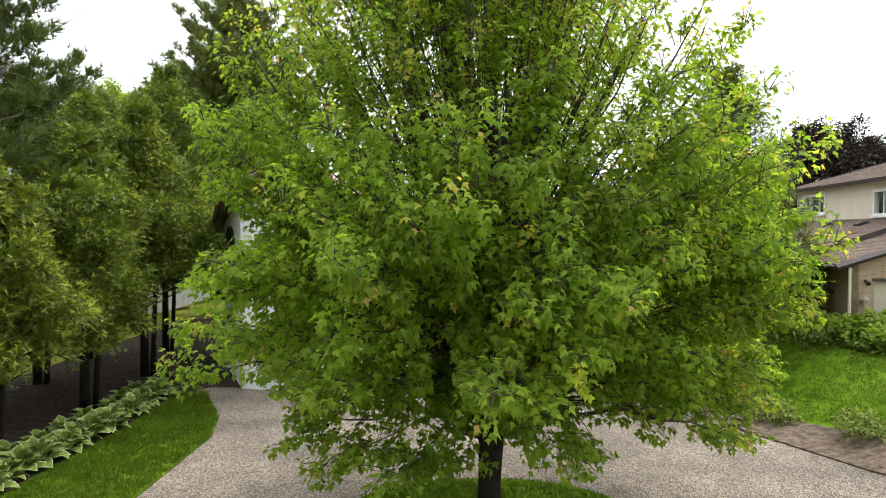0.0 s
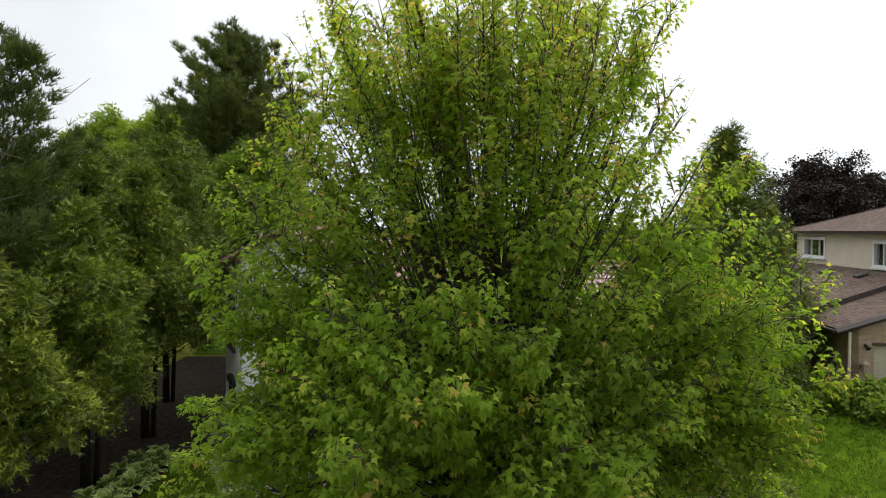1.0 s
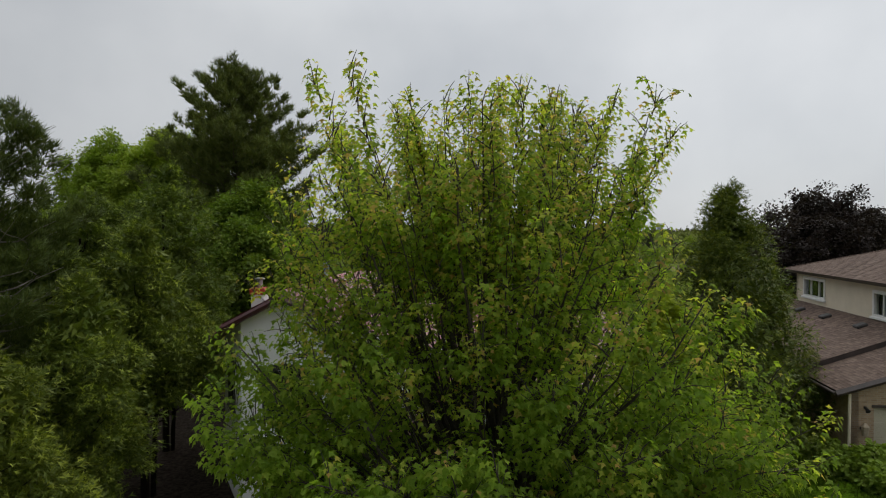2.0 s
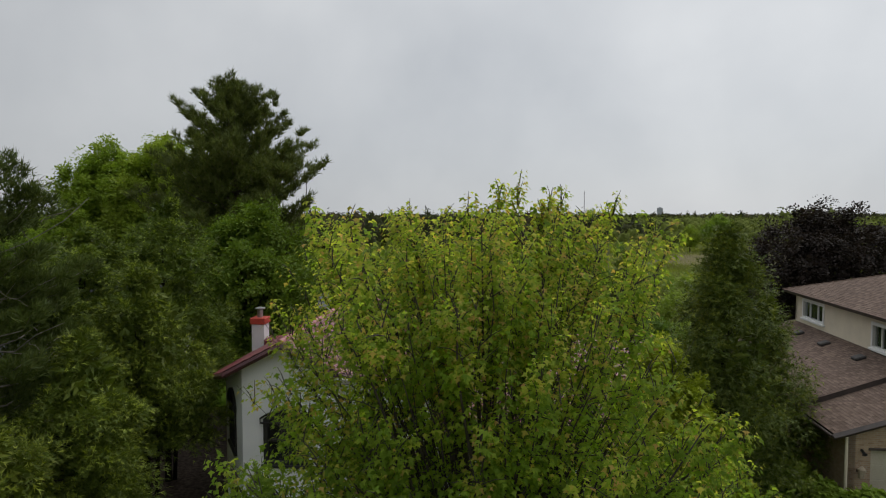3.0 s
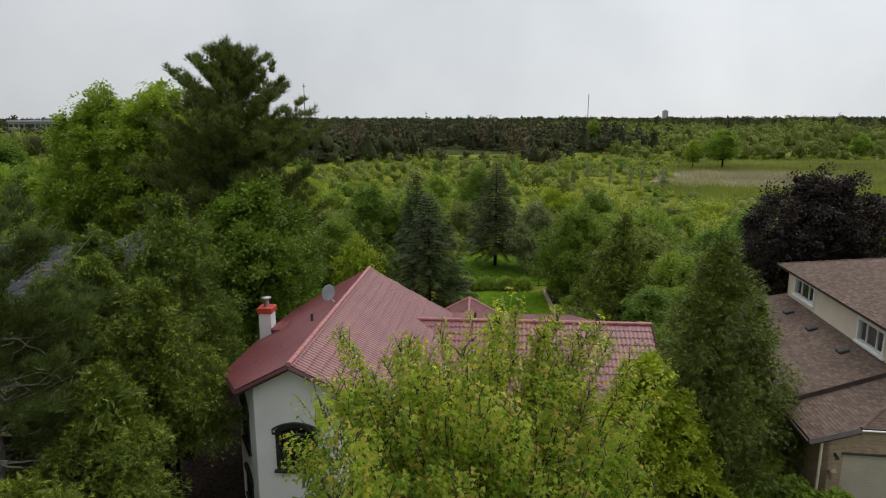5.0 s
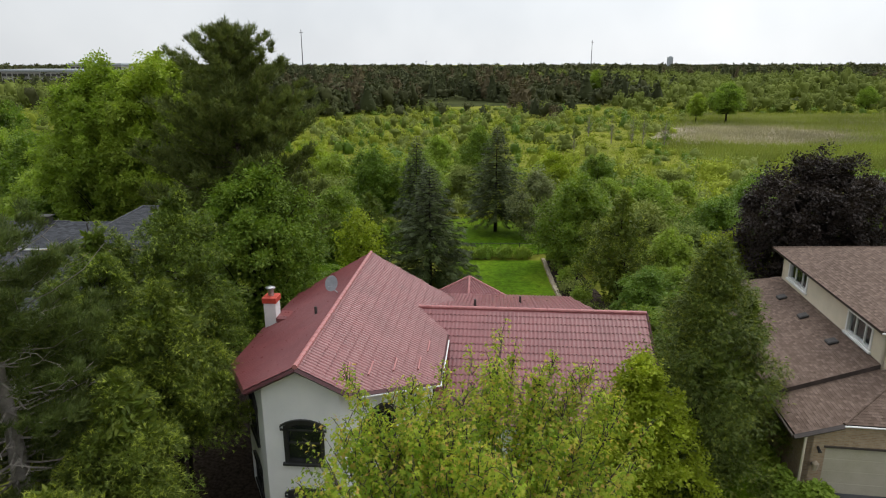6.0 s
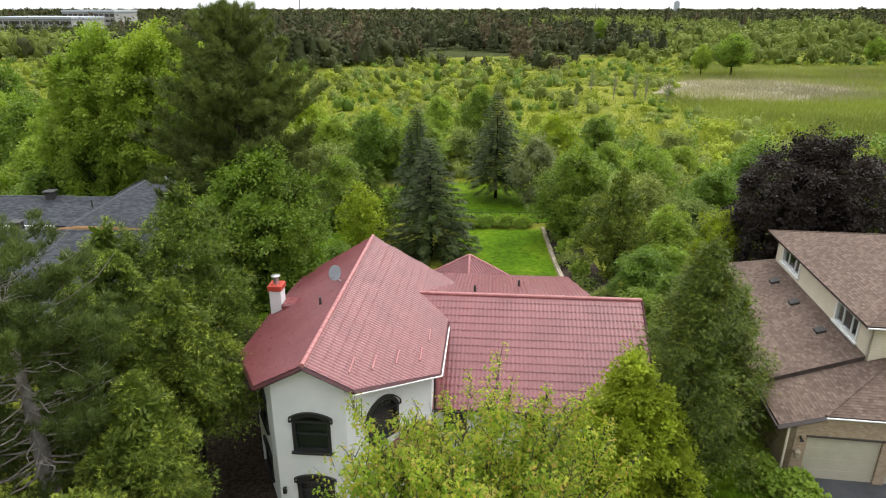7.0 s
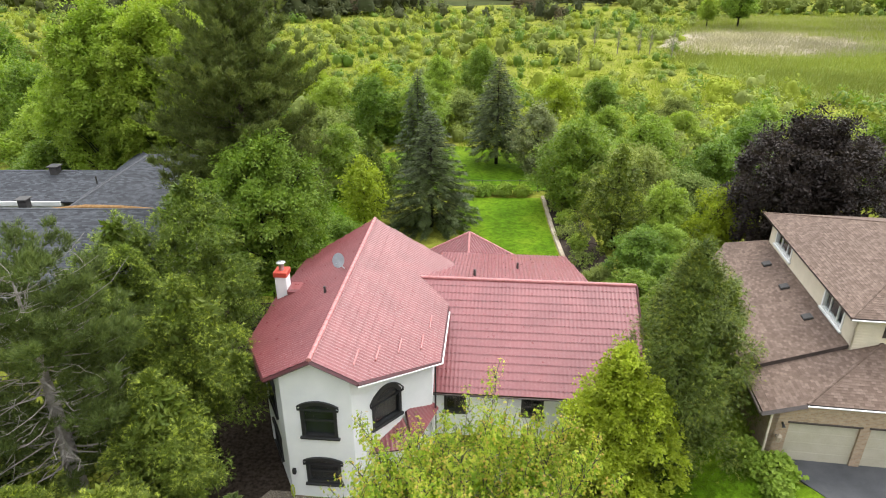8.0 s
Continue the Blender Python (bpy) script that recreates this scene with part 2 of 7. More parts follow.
def brickwork(name):
    mat, nt, b = principled(name, 0.9, 0.0, 0.3)
    tc = nt.nodes.new("ShaderNodeTexCoord")
    br = node(nt, "ShaderNodeTexBrick", Scale=1.0, Mortar_Size=0.008, Brick_Width=0.215, Row_Height=0.075, Bias=0.0)
    br.inputs["Color1"].default_value, br.inputs["Color2"].default_value = (0.31, 0.21, 0.13, 1), (0.41, 0.3, 0.2, 1)
    br.inputs["Mortar"].default_value = (0.36, 0.31, 0.25, 1)
    part_xyz, flat = nt.nodes.new("ShaderNodeSeparateXYZ"), nt.nodes.new("ShaderNodeCombineXYZ")
    nt.links.new(tc.outputs["Object"], part_xyz.inputs[0])
    along = nt.nodes.new("ShaderNodeMath")
    nt.links.new(part_xyz.outputs["X"], along.inputs[0])
    nt.links.new(part_xyz.outputs["Y"], along.inputs[1])
    nt.links.new(along.outputs[0], flat.inputs["X"])
    nt.links.new(part_xyz.outputs["Z"], flat.inputs["Y"])
    nt.links.new(flat.outputs[0], br.inputs["Vector"])
    c = mixed(nt, 0.5, br.outputs["Color"], ramp(nt, grain(nt, 5, 4), [(0.3, (0.35,) * 3), (0.7, (0.6,) * 3)]), "OVERLAY")
    nt.links.new(c, b.inputs["Base Color"])
    bump(nt, b, br.outputs["Fac"], -0.4, 0.008)
    return mat


def grass(name, dark, mid, light, big=0.25):
    mat, nt, b = principled(name, 0.95, 0.0, 0.06)
    c = ramp(nt, grain(nt, big, 6), [(0.3, dark), (0.5, mid), (0.72, light)])
    c = mixed(nt, 0.8, c, ramp(nt, grain(nt, big * 9, 4, "Object", 0.65), [(0.35, (0.3,) * 3), (0.65, (0.68,) * 3)]), "OVERLAY")
    g = grain(nt, 18, 5)
    c = mixed(nt, 0.6, c, ramp(nt, g, [(0.3, (0.28,) * 3), (0.7, (0.7,) * 3)]), "OVERLAY")
    nt.links.new(c, b.inputs["Base Color"])
    bump(nt, b, g, 0.9, 0.05)
    return mat


def gravel(name):
    mat, nt, b = principled(name, 0.9, 0.0, 0.35)
    tc = nt.nodes.new("ShaderNodeTexCoord")
    v = node(nt, "ShaderNodeTexVoronoi", Scale=38.0)
    nt.links.new(tc.outputs["Object"], v.inputs["Vector"])
    sep = nt.nodes.new("ShaderNodeSeparateColor")
    nt.links.new(v.outputs["Color"], sep.inputs["Color"])
    c = ramp(nt, sep.outputs["Red"], [(0.0, (0.07, 0.058, 0.047)), (0.5, (0.17, 0.142, 0.116)), (1.0, (0.38, 0.325, 0.265))])
    # broad blotches paint dappled light and shade into the gravel
    c = mixed(nt, 0.8, c, ramp(nt, grain(nt, 0.45, 6), [(0.32, (0.3, 0.29, 0.28)), (0.68, (0.7, 0.68, 0.64))]), "OVERLAY")
    nt.links.new(c, b.inputs["Base Color"])
    bump(nt, b, v.outputs["Distance"], 0.7, 0.03)
    return mat


M_ROOF = red_metal("red_metal_roof_tile")
# roof red made paler and pinker: the sky's reflection put into the colour
M_RIDGE_SHEEN = plain("red_cap_with_painted_sheen", (0.36, 0.13, 0.13), (0.46, 0.19, 0.18), 3, 50, 0.4, relief=0.05)
M_SHINGLE = shingle("brown_asphalt_shingle", (0.098, 0.067, 0.052), (0.136, 0.095, 0.074), (0.178, 0.128, 0.102), 0.2)
M_SLATE = shingle("charcoal_asphalt_shingle", (0.035, 0.037, 0.042), (0.055, 0.058, 0.066), (0.085, 0.09, 0.1))
M_BRICK = brickwork("buff_brick")
M_LAWN = grass("mown_lawn", (0.0517, 0.108, 0.0041), (0.0826, 0.154, 0.00615), (0.126, 0.19, 0.0113))
M_MEADOW = grass("meadow_grass", (0.115, 0.13, 0.018), (0.175, 0.19, 0.026), (0.235, 0.235, 0.034), 0.09)
M_REED = grass("dry_reed_bed", (0.23, 0.2, 0.14), (0.29, 0.25, 0.185), (0.34, 0.29, 0.22), 0.03)
M_REED_PALE = grass("pale_reed_bed", (0.17, 0.18, 0.08), (0.21, 0.215, 0.1), (0.26, 0.25, 0.12), 0.04)
M_REED_GREEN = grass("green_reed_bed", (0.1, 0.14, 0.03), (0.14, 0.18, 0.04), (0.19, 0.21, 0.06), 0.04)
M_LITTER = plain("forest_litter", (0.035, 0.042, 0.014), (0.06, 0.07, 0.022), 0.05, 2, 1.0, spec=0.05)
M_GRAVEL = gravel("pea_gravel")


def glass_material():
    mat, nt, b = principled("window_glass", 0.03, 0.0, 0.5)
    b.inputs["Transmission Weight"].default_value = 1.0
    b.inputs["IOR"].default_value = 1.45
    b.inputs["Base Color"].default_value = (0.8, 0.86, 0.86, 1)
    return mat


M_GLASS = glass_material()
M_SLATE_RIDGE = plain("grey_ridge_shingle", (0.07, 0.072, 0.08), (0.11, 0.113, 0.122), 3, 60, 0.9)


# ---- mesh helpers ----
def mesh_of(name, verts, loops, sizes, mats, index=None, smooth=False):
    """A mesh from arrays: vertices, corner indices, corners per face."""
    me = bpy.data.meshes.new(name)
    verts, loops, sizes = np.asarray(verts, np.float32), np.asarray(loops, np.int32), np.asarray(sizes, np.int32)
    me.vertices.add(len(verts))
    me.vertices.foreach_set("co", verts.ravel())
    me.loops.add(len(loops))
    me.loops.foreach_set("vertex_index", loops)
    me.polygons.add(len(sizes))
    me.polygons.foreach_set("loop_start", np.concatenate(([0], np.cumsum(sizes)[:-1])).astype(np.int32))
    me.polygons.foreach_set("loop_total", sizes)
    for m in mats:
        me.materials.append(m)
    if index is not None:
        me.polygons.foreach_set("material_index", np.asarray(index, np.int32))
    me.polygons.foreach_set("use_smooth", np.full(len(sizes), smooth))
    me.update(calc_edges=True)
    return me


def part(name, bm, material, parent=None, label="", smooth=False):
    """One mesh object, under a thing or a part."""
    if isinstance(bm, bpy.types.Mesh):
        me = bm
    else:
        me = bpy.data.meshes.new(name)
        bmesh.ops.recalc_face_normals(bm, faces=bm.faces)
        bm.to_mesh(me)
        bm.free()
        if smooth:
            me.polygons.foreach_set("use_smooth", np.full(len(me.polygons), True))
    if material is not None and not me.materials:
        me.materials.append(material)
    ob = new(name, me)
    ob.parent = parent
    if label:
        ob["label"] = label
    return ob


def thing(name, m, label, category, group="", kind=""):
    e = new(name)
    e.empty_display_size = 0.3
    e.matrix_world = m
    return tagged(e, label, category, group, kind)


def box(bm, x0, x1, y0, y1, z0, z1, bevel=0.0):
    r = bmesh.ops.create_cube(bm, size=1.0, matrix=Matrix.LocRotScale(((x0 + x1) / 2, (y0 + y1) / 2, (z0 + z1) / 2), None, (x1 - x0, y1 - y0, z1 - z0)))
    if bevel:
        edges = list({e for v in r["verts"] for e in v.link_edges})
        bmesh.ops.bevel(bm, geom=edges, offset=bevel, segments=1, affect="EDGES")
    return bm


def box_part(name, dims, mat, parent, label="", bevel=0.008):
    return part(name, box(bmesh.new(), *dims, bevel), mat, parent, label)


def prism(bm, outline, shift):
    """An outline of 3D points pushed along shift, closed at both ends."""
    s = Vector(shift)
    a = [bm.verts.new(p) for p in outline]
    b = [bm.verts.new(Vector(p) + s) for p in outline]
    bm.faces.new(a)
    bm.faces.new(b[::-1])
    for i in range(len(a)):
        j = (i + 1) % len(a)
        bm.faces.new((a[i], b[i], b[j], a[j]))
    return bm


def tube(bm, points, radii, sides=8, cap=True):
    rings = []
    pts = [Vector(p) for p in points]
    for i, p in enumerate(pts):
        d = (pts[min(i + 1, len(pts) - 1)] - pts[max(i - 1, 0)]).normalized()
        ax = d.orthogonal().normalized() if abs(d.z) > 0.99 else Vector((-d.y, d.x, 0)).normalized()
        ay = d.cross(ax)
        r = radii[i] if isinstance(radii, (list, tuple)) else radii
        rings.append([bm.verts.new(p + ax * math.cos(k * math.tau / sides) * r + ay * math.sin(k * math.tau / sides) * r) for k in range(sides)])
    for a, b in zip(rings, rings[1:]):
        for k in range(sides):
            bm.faces.new((a[k], a[(k + 1) % sides], b[(k + 1) % sides], b[k]))
    if cap:
        bm.faces.new(rings[0][::-1])
        bm.faces.new(rings[-1])
    return bm


def hill(x, y):
    """The ground's height."""
    rise = np.clip((x - 9.5) / 4.2, 0, 1)
    rise = rise * rise * (3 - 2 * rise) * 1.5 * np.clip((70 - y) / 25, 0, 1) * np.clip((y + 30) / 20, 0, 1)
    back = np.clip((y - 40) / 18, 0, 1)
    back = back * back * (3 - 2 * back) * -1.1
    far = -0.9 * np.clip((y - 75) / 60, 0, 1)
    return rise + back + far


# ---- the ground and what lies on it ----
def ground_sheet():
    xs = np.concatenate((-np.geomspace(2500, 62, 18), np.linspace(-60, 8, 35), np.linspace(8.4, 15.6, 19), np.linspace(16, 60, 23), np.geomspace(62, 2500, 18)))
    ys = np.concatenate((-np.geomspace(900, 32, 10), np.linspace(-30, 90, 61), np.geomspace(92, 4200, 24)))
    gx, gy = np.meshgrid(xs, ys)
    v = np.stack((gx, gy, hill(gx, gy)), -1).reshape(-1, 3)
    n, m = len(xs), len(ys)
    i = (np.arange(m - 1)[:, None] * n + np.arange(n - 1)[None]).ravel()
    loops = np.stack((i, i + 1, i + n + 1, i + n), -1).ravel()
    me = mesh_of("ground", v, loops, np.full(len(i), 4), [M_MEADOW], smooth=True)
    tagged(part("ground", me, None), "rough green meadow grass reaching to the horizon", "ground", kind="structure")


def patch(name, outline, lift, mat, label, category, kind="structure", step=1.0, ragged=0.0):
    """A sheet with a thin edge that lies on the ground inside an outline."""
    pts = []
    for a, b in zip(outline, outline[1:] + outline[:1]):
        d = math.dist(a, b)
        k = max(1, int(d / step))
        for j in range(k):
            x, y = a[0] + (b[0] - a[0]) * j / k, a[1] + (b[1] - a[1]) * j / k
            if ragged:
                w = noise.noise_vector(Vector((x * 0.9, y * 0.9, 3.0)))
                x, y = x + w.x * ragged, y + w.y * ragged
            pts.append((x, y))
    bm = bmesh.new()
    vs = [bm.verts.new((x, y, 0)) for x, y in pts]
    bm.faces.new(vs)
    x0, x1, y0, y1 = min(p[0] for p in pts), max(p[0] for p in pts), min(p[1] for p in pts), max(p[1] for p in pts)
    g = max(step, (x1 - x0) / 40, (y1 - y0) / 40)
    for axis, a, b in ((0, x0, x1), (1, y0, y1)):
        cuts = [a + g * k for k in range(1, int((b - 0.01 - a) / g) + 1)]
        if axis == 0:
            # closer cuts where the bank rises
            cuts = [c for c in cuts if not 9.3 < c < 14.0] + [c for c in np.linspace(9.4, 13.9, 13) if a + 0.1 < c < b - 0.1]
        for c in cuts:
            co, no = [0, 0, 0], [0, 0, 0]
            co[axis], no[axis] = c, 1
            bmesh.ops.bisect_plane(bm, geom=bm.verts[:] + bm.edges[:] + bm.faces[:], plane_co=co, plane_no=no)
    for v in bm.verts:
        v.co.z = float(hill(v.co.x, v.co.y)) + lift
    rim = [e for e in bm.edges if e.is_boundary]
    r = bmesh.ops.extrude_edge_only(bm, edges=rim)
    for v in r["geom"]:
        if isinstance(v, bmesh.types.BMVert):
            v.co.z -= lift + 0.05
    return tagged(part(name, bm, mat), label, category, kind=kind)


ground_sheet()
patch("driveway", [(-7.2, 11), (-6.8, 6), (15, 4), (14.1, 9.5), (11.9, 13.0), (9.5, 18.0), (7.0, 22.6), (1.5, 25.5), (-2.0, 22.0), (-6.3, 22.1), (-8.6, 23.5), (-8.8, 21.5), (-7.6, 19.2), (-7.1, 17)], 0.03, M_GRAVEL, "pale pea gravel driveway with dappled light in its colour", "driveway", ragged=0.15)
patch("lawn", [(-9.6, 10), (-6.2, 10), (-6.4, 13.2), (-6.2, 17), (-6.7, 19), (-7.9, 21.4), (-9.0, 21.6), (-8.95, 18), (-9.15, 14)], 0.06, M_LAWN, "strip of mown green lawn beside the driveway", "lawn", ragged=0.08)
# reaches the house wall so its dark colour stands for the shaded strip
patch("planting_bed", [(-13.5, 9), (-9.5, 9), (-9.05, 14), (-8.85, 18), (-8.9, 21.7), (-8.2, 22.6), (-7.05, 22.4), (-8.9, 26.3), (-8.3, 34.2), (-7.4, 40), (-16, 40), (-16, 12)], 0.045, M_SHADED_SOIL, "soil and mulch under the cedars, darkened in colour for canopy shade", "planting bed", ragged=0.15)
patch("lawn_island", [(0.9 + 3.1 * math.cos(a * math.tau / 20), 11.9 + 2.3 * math.sin(a * math.tau / 20)) for a in range(20)], 0.07, M_LAWN, "round island of grass under the maple", "lawn", step=0.6, ragged=0.06)
patch("lawn_side", [(13.8, 6.0), (30, 2), (40, 18), (18, 20.4), (15.6, 21.6), (14.2, 22.4), (12.6, 34), (7.5, 34), (6.2, 22.6), (8.6, 17.5), (11.0, 12.5), (13.2, 9)], 0.045, M_LAWN, "sloping mown lawn between the two houses", "lawn", ragged=0.1)
patch("planting_strip", [(13.6, 4), (15.0, 6.5), (13.3, 10), (11.8, 13.5), (10.2, 17.8), (8.4, 22.5), (6.2, 22.6), (8.45, 17.4), (10.85, 12.4), (13.0, 8.9)], 0.075, M_MULCH, "bark mulch strip along the gravel edge", "planting bed", ragged=0.12)
patch("neighbour_driveway", [(15.0, 23.3), (15.9, 21.6), (17.2, 19.6), (18.2, 10), (32, 8), (36, 20.6)], 0.09, M_ASPHALT, "dark asphalt driveway before the garage doors", "driveway", step=0.8)
patch("back_lawn", [(1.5, 44.5), (9.4, 44.5), (10.0, 64), (1.0, 64.2)], 0.05, M_LAWN, "bright mown back lawn with straight edges", "lawn", ragged=0.05)
patch("shaded_lawn", [(-13, 66.3), (12, 66.3), (13, 80), (2, 84), (-16, 78)], 0.04, M_LAWN, "grass under the spruces behind the fence", "lawn", ragged=0.4)
patch("side_yard", [(-16, 41), (-9, 41), (-7.5, 62), (-13, 68), (-20, 60)], 0.04, M_LAWN, "narrow strip of lawn between trees", "lawn", ragged=0.3)
patch("left_field", [(-62, 52), (-34, 54), (-31, 64), (-38, 80), (-70, 84)], 0.04, M_MEADOW, "sunny open grass beyond the dark roofs", "field", ragged=0.6)
patch("reed_bed", [(59, 182), (65, 168), (84, 165), (108, 176), (120, 196), (113, 214), (90, 217), (68, 206)], 0.26, M_REED, "dry tan reed bed in the marsh", "reed bed", step=3, ragged=3)
patch("pale_reeds", [(58, 182), (72, 160), (100, 160), (150, 172), (240, 190), (270, 262), (190, 264), (112, 256), (78, 215)], 0.12, M_REED_PALE, "pale green and tan reeds across the marsh", "reed bed", step=5, ragged=4)
patch("green_reeds", [(56, 156), (58, 142), (66, 114), (80, 104), (180, 104), (260, 160), (240, 200), (150, 192), (104, 184), (98, 164), (76, 158)], 0.2, M_REED_GREEN, "greener strip of reeds before the dry ones", "reed bed", step=5, ragged=4)


patch("wood_floor", [(-420, 340), (-150, 305), (0, 312), (60, 330), (130, 350), (260, 370), (420, 420), (2600, 3200), (-2600, 3200)], 0.1, M_LITTER, "dark forest floor under the far pines", "forest floor", step=60, ragged=8)


# ---- houses ----
def arch(s0, s1, zb, zt, rise, n=9):
    """An opening's outline: sill, then the arched head from right to left."""
    pts = [(s0, zb), (s1, zb)]
    for k in range(n + 1):
        q = k / n
        pts.append((s1 + (s0 - s1) * q, zt - rise + rise * (math.sin(math.pi * q) ** 0.75 if 0 < q < 1 else 0.0)))
    return pts


class Wall:
    """A wall from p0 to p1 in the house's own plan, its inside on the left."""

    def __init__(self, p0, p1):
        self.a, self.d = Vector((*p0, 0)), Vector((p1[0] - p0[0], p1[1] - p0[1], 0))
        self.length = self.d.length
        self.d.normalize()
        self.n = Vector((-self.d.y, self.d.x, 0))

    def at(self, s, depth, z):
        return self.a + self.d * s + self.n * depth + Vector((0, 0, z))

    def build(self, parent, mat, top, thick=0.25, openings=(), name="wall", base=-0.3, label=""):
        top = [(0, top), (self.length, top)] if isinstance(top, (int, float)) else top

        def height(s):
            for (sa, za), (sb, zb) in zip(top, top[1:]):
                if sa <= s <= sb:
                    return za + (zb - za) * (s - sa) / (sb - sa)
            return top[-1][1]

        def ridge(sa, sb):
            return [(sb, height(sb))] + [p for p in top[::-1] if sa + 1e-4 < p[0] < sb - 1e-4] + [(sa, height(sa))]

        bm, s, push = bmesh.new(), 0.0, self.n * thick
        for s0, s1, zb, zt, rise in sorted(openings):
            if s0 > s:
                prism(bm, [self.at(x, 0, z) for x, z in [(s, base), (s0, base)] + ridge(s, s0)], push)
            if zb > base + 0.02:
                prism(bm, [self.at(x, 0, z) for x, z in ((s0, base), (s1, base), (s1, zb), (s0, zb))], push)
            head = arch(s0, s1, zb, zt, rise)[2:][::-1] if rise else [(s0, zt), (s1, zt)]
            prism(bm, [self.at(x, 0, z) for x, z in head + ridge(s0, s1)], push)
            s = s1
        prism(bm, [self.at(x, 0, z) for x, z in [(s, base), (self.length, base)] + ridge(s, self.length)], push)
        bmesh.ops.remove_doubles(bm, verts=bm.verts, dist=0.0005)
        return part(name, bm, mat, parent, label)

    def ring(self, outer, inner, d0, d1):
        bm = bmesh.new()
        grid = [[bm.verts.new(self.at(s, d, z)) for s, z in o] for o, d in ((outer, d0), (inner, d0), (inner, d1), (outer, d1))]
        k = len(outer)
        for a, b in zip(grid, grid[1:] + grid[:1]):
            for i in range(k):
                bm.faces.new((a[i], a[(i + 1) % k], b[(i + 1) % k], b[i]))
        return bm

    def bar(self, s0, s1, d0, d1, z0, z1, bevel=0.0):
        bm = bmesh.new()
        prism(bm, [self.at(s0, d0, z0), self.at(s1, d0, z0), self.at(s1, d0, z1), self.at(s0, d0, z1)], self.n * (d1 - d0))
        if bevel:
            bmesh.ops.bevel(bm, geom=bm.edges[:], offset=bevel, segments=1, affect="EDGES")
        return bm

    def sash_window(self, parent, opening, trim, mullions=(), transoms=(0.5,), proud=0.05, width=0.11, sill=0.1, hood=True):
        """Trim, sill, hood, bars and panes in one opening."""
        s0, s1, zb, zt, rise = opening
        w = width
        out = arch(s0 - 0.06, s1 + 0.06, zb - 0.04, zt + 0.07, rise)
        inn = arch(s0 + w - 0.03, s1 - w + 0.03, zb + w - 0.03, zt - w + 0.02, rise * 0.9)
        win = part("window", self.ring(out, inn, -proud, 0.16), trim, parent)
        if hood and rise:
            part("hood", self.ring(arch(s0 - 0.17, s1 + 0.17, zt - rise - 0.05, zt + 0.12, rise), arch(s0 - 0.17, s1 + 0.17, zt - rise - 0.09, zt + 0.05, rise), -proud - 0.05, 0.0), trim, win)
        part("sill", self.bar(s0 - 0.15, s1 + 0.15, -proud - 0.07, 0.02, zb - 0.13, zb - 0.02, 0.012), trim, win)
        for m in mullions:
            x = s0 + (s1 - s0) * m
            part("mullion", self.bar(x - 0.035, x + 0.035, 0.03, 0.12, zb + w - 0.03, zt - w, 0.006), trim, win)
        for m in transoms:
            z = zb + (zt - zb) * m
            part("transom", self.bar(s0 + w - 0.03, s1 - w + 0.03, 0.03, 0.13, z - 0.04, z + 0.04, 0.006), trim, win)
        for m, n in zip((0.0, *transoms), (*transoms, 1.0)):
            z0, z1 = zb + (zt - zb) * m + 0.04, zb + (zt - zb) * n - 0.04
            if rise and n == 1.0:
                prof = [p for p in arch(s0 + 0.05, s1 - 0.05, z0, zt - 0.04, rise)]
            else:
                prof = [(s0 + 0.05, z0), (s1 - 0.05, z0), (s1 - 0.05, z1), (s0 + 0.05, z1)]
            bm = prism(bmesh.new(), [self.at(s, 0.08, z) for s, z in prof], self.n * 0.012)
            pane = part("pane", bm, M_GLASS, win)
            pane.visible_shadow = False
        # panel added behind the glass so the room reads as dark
        part("blind", self.bar(s0 + 0.03, s1 - 0.03, 0.2, 0.215, zb + 0.02, zt - 0.05 - rise * 0.5), M_DARK_ROOM, win, "added dark panel standing in for the unlit room")
        return win


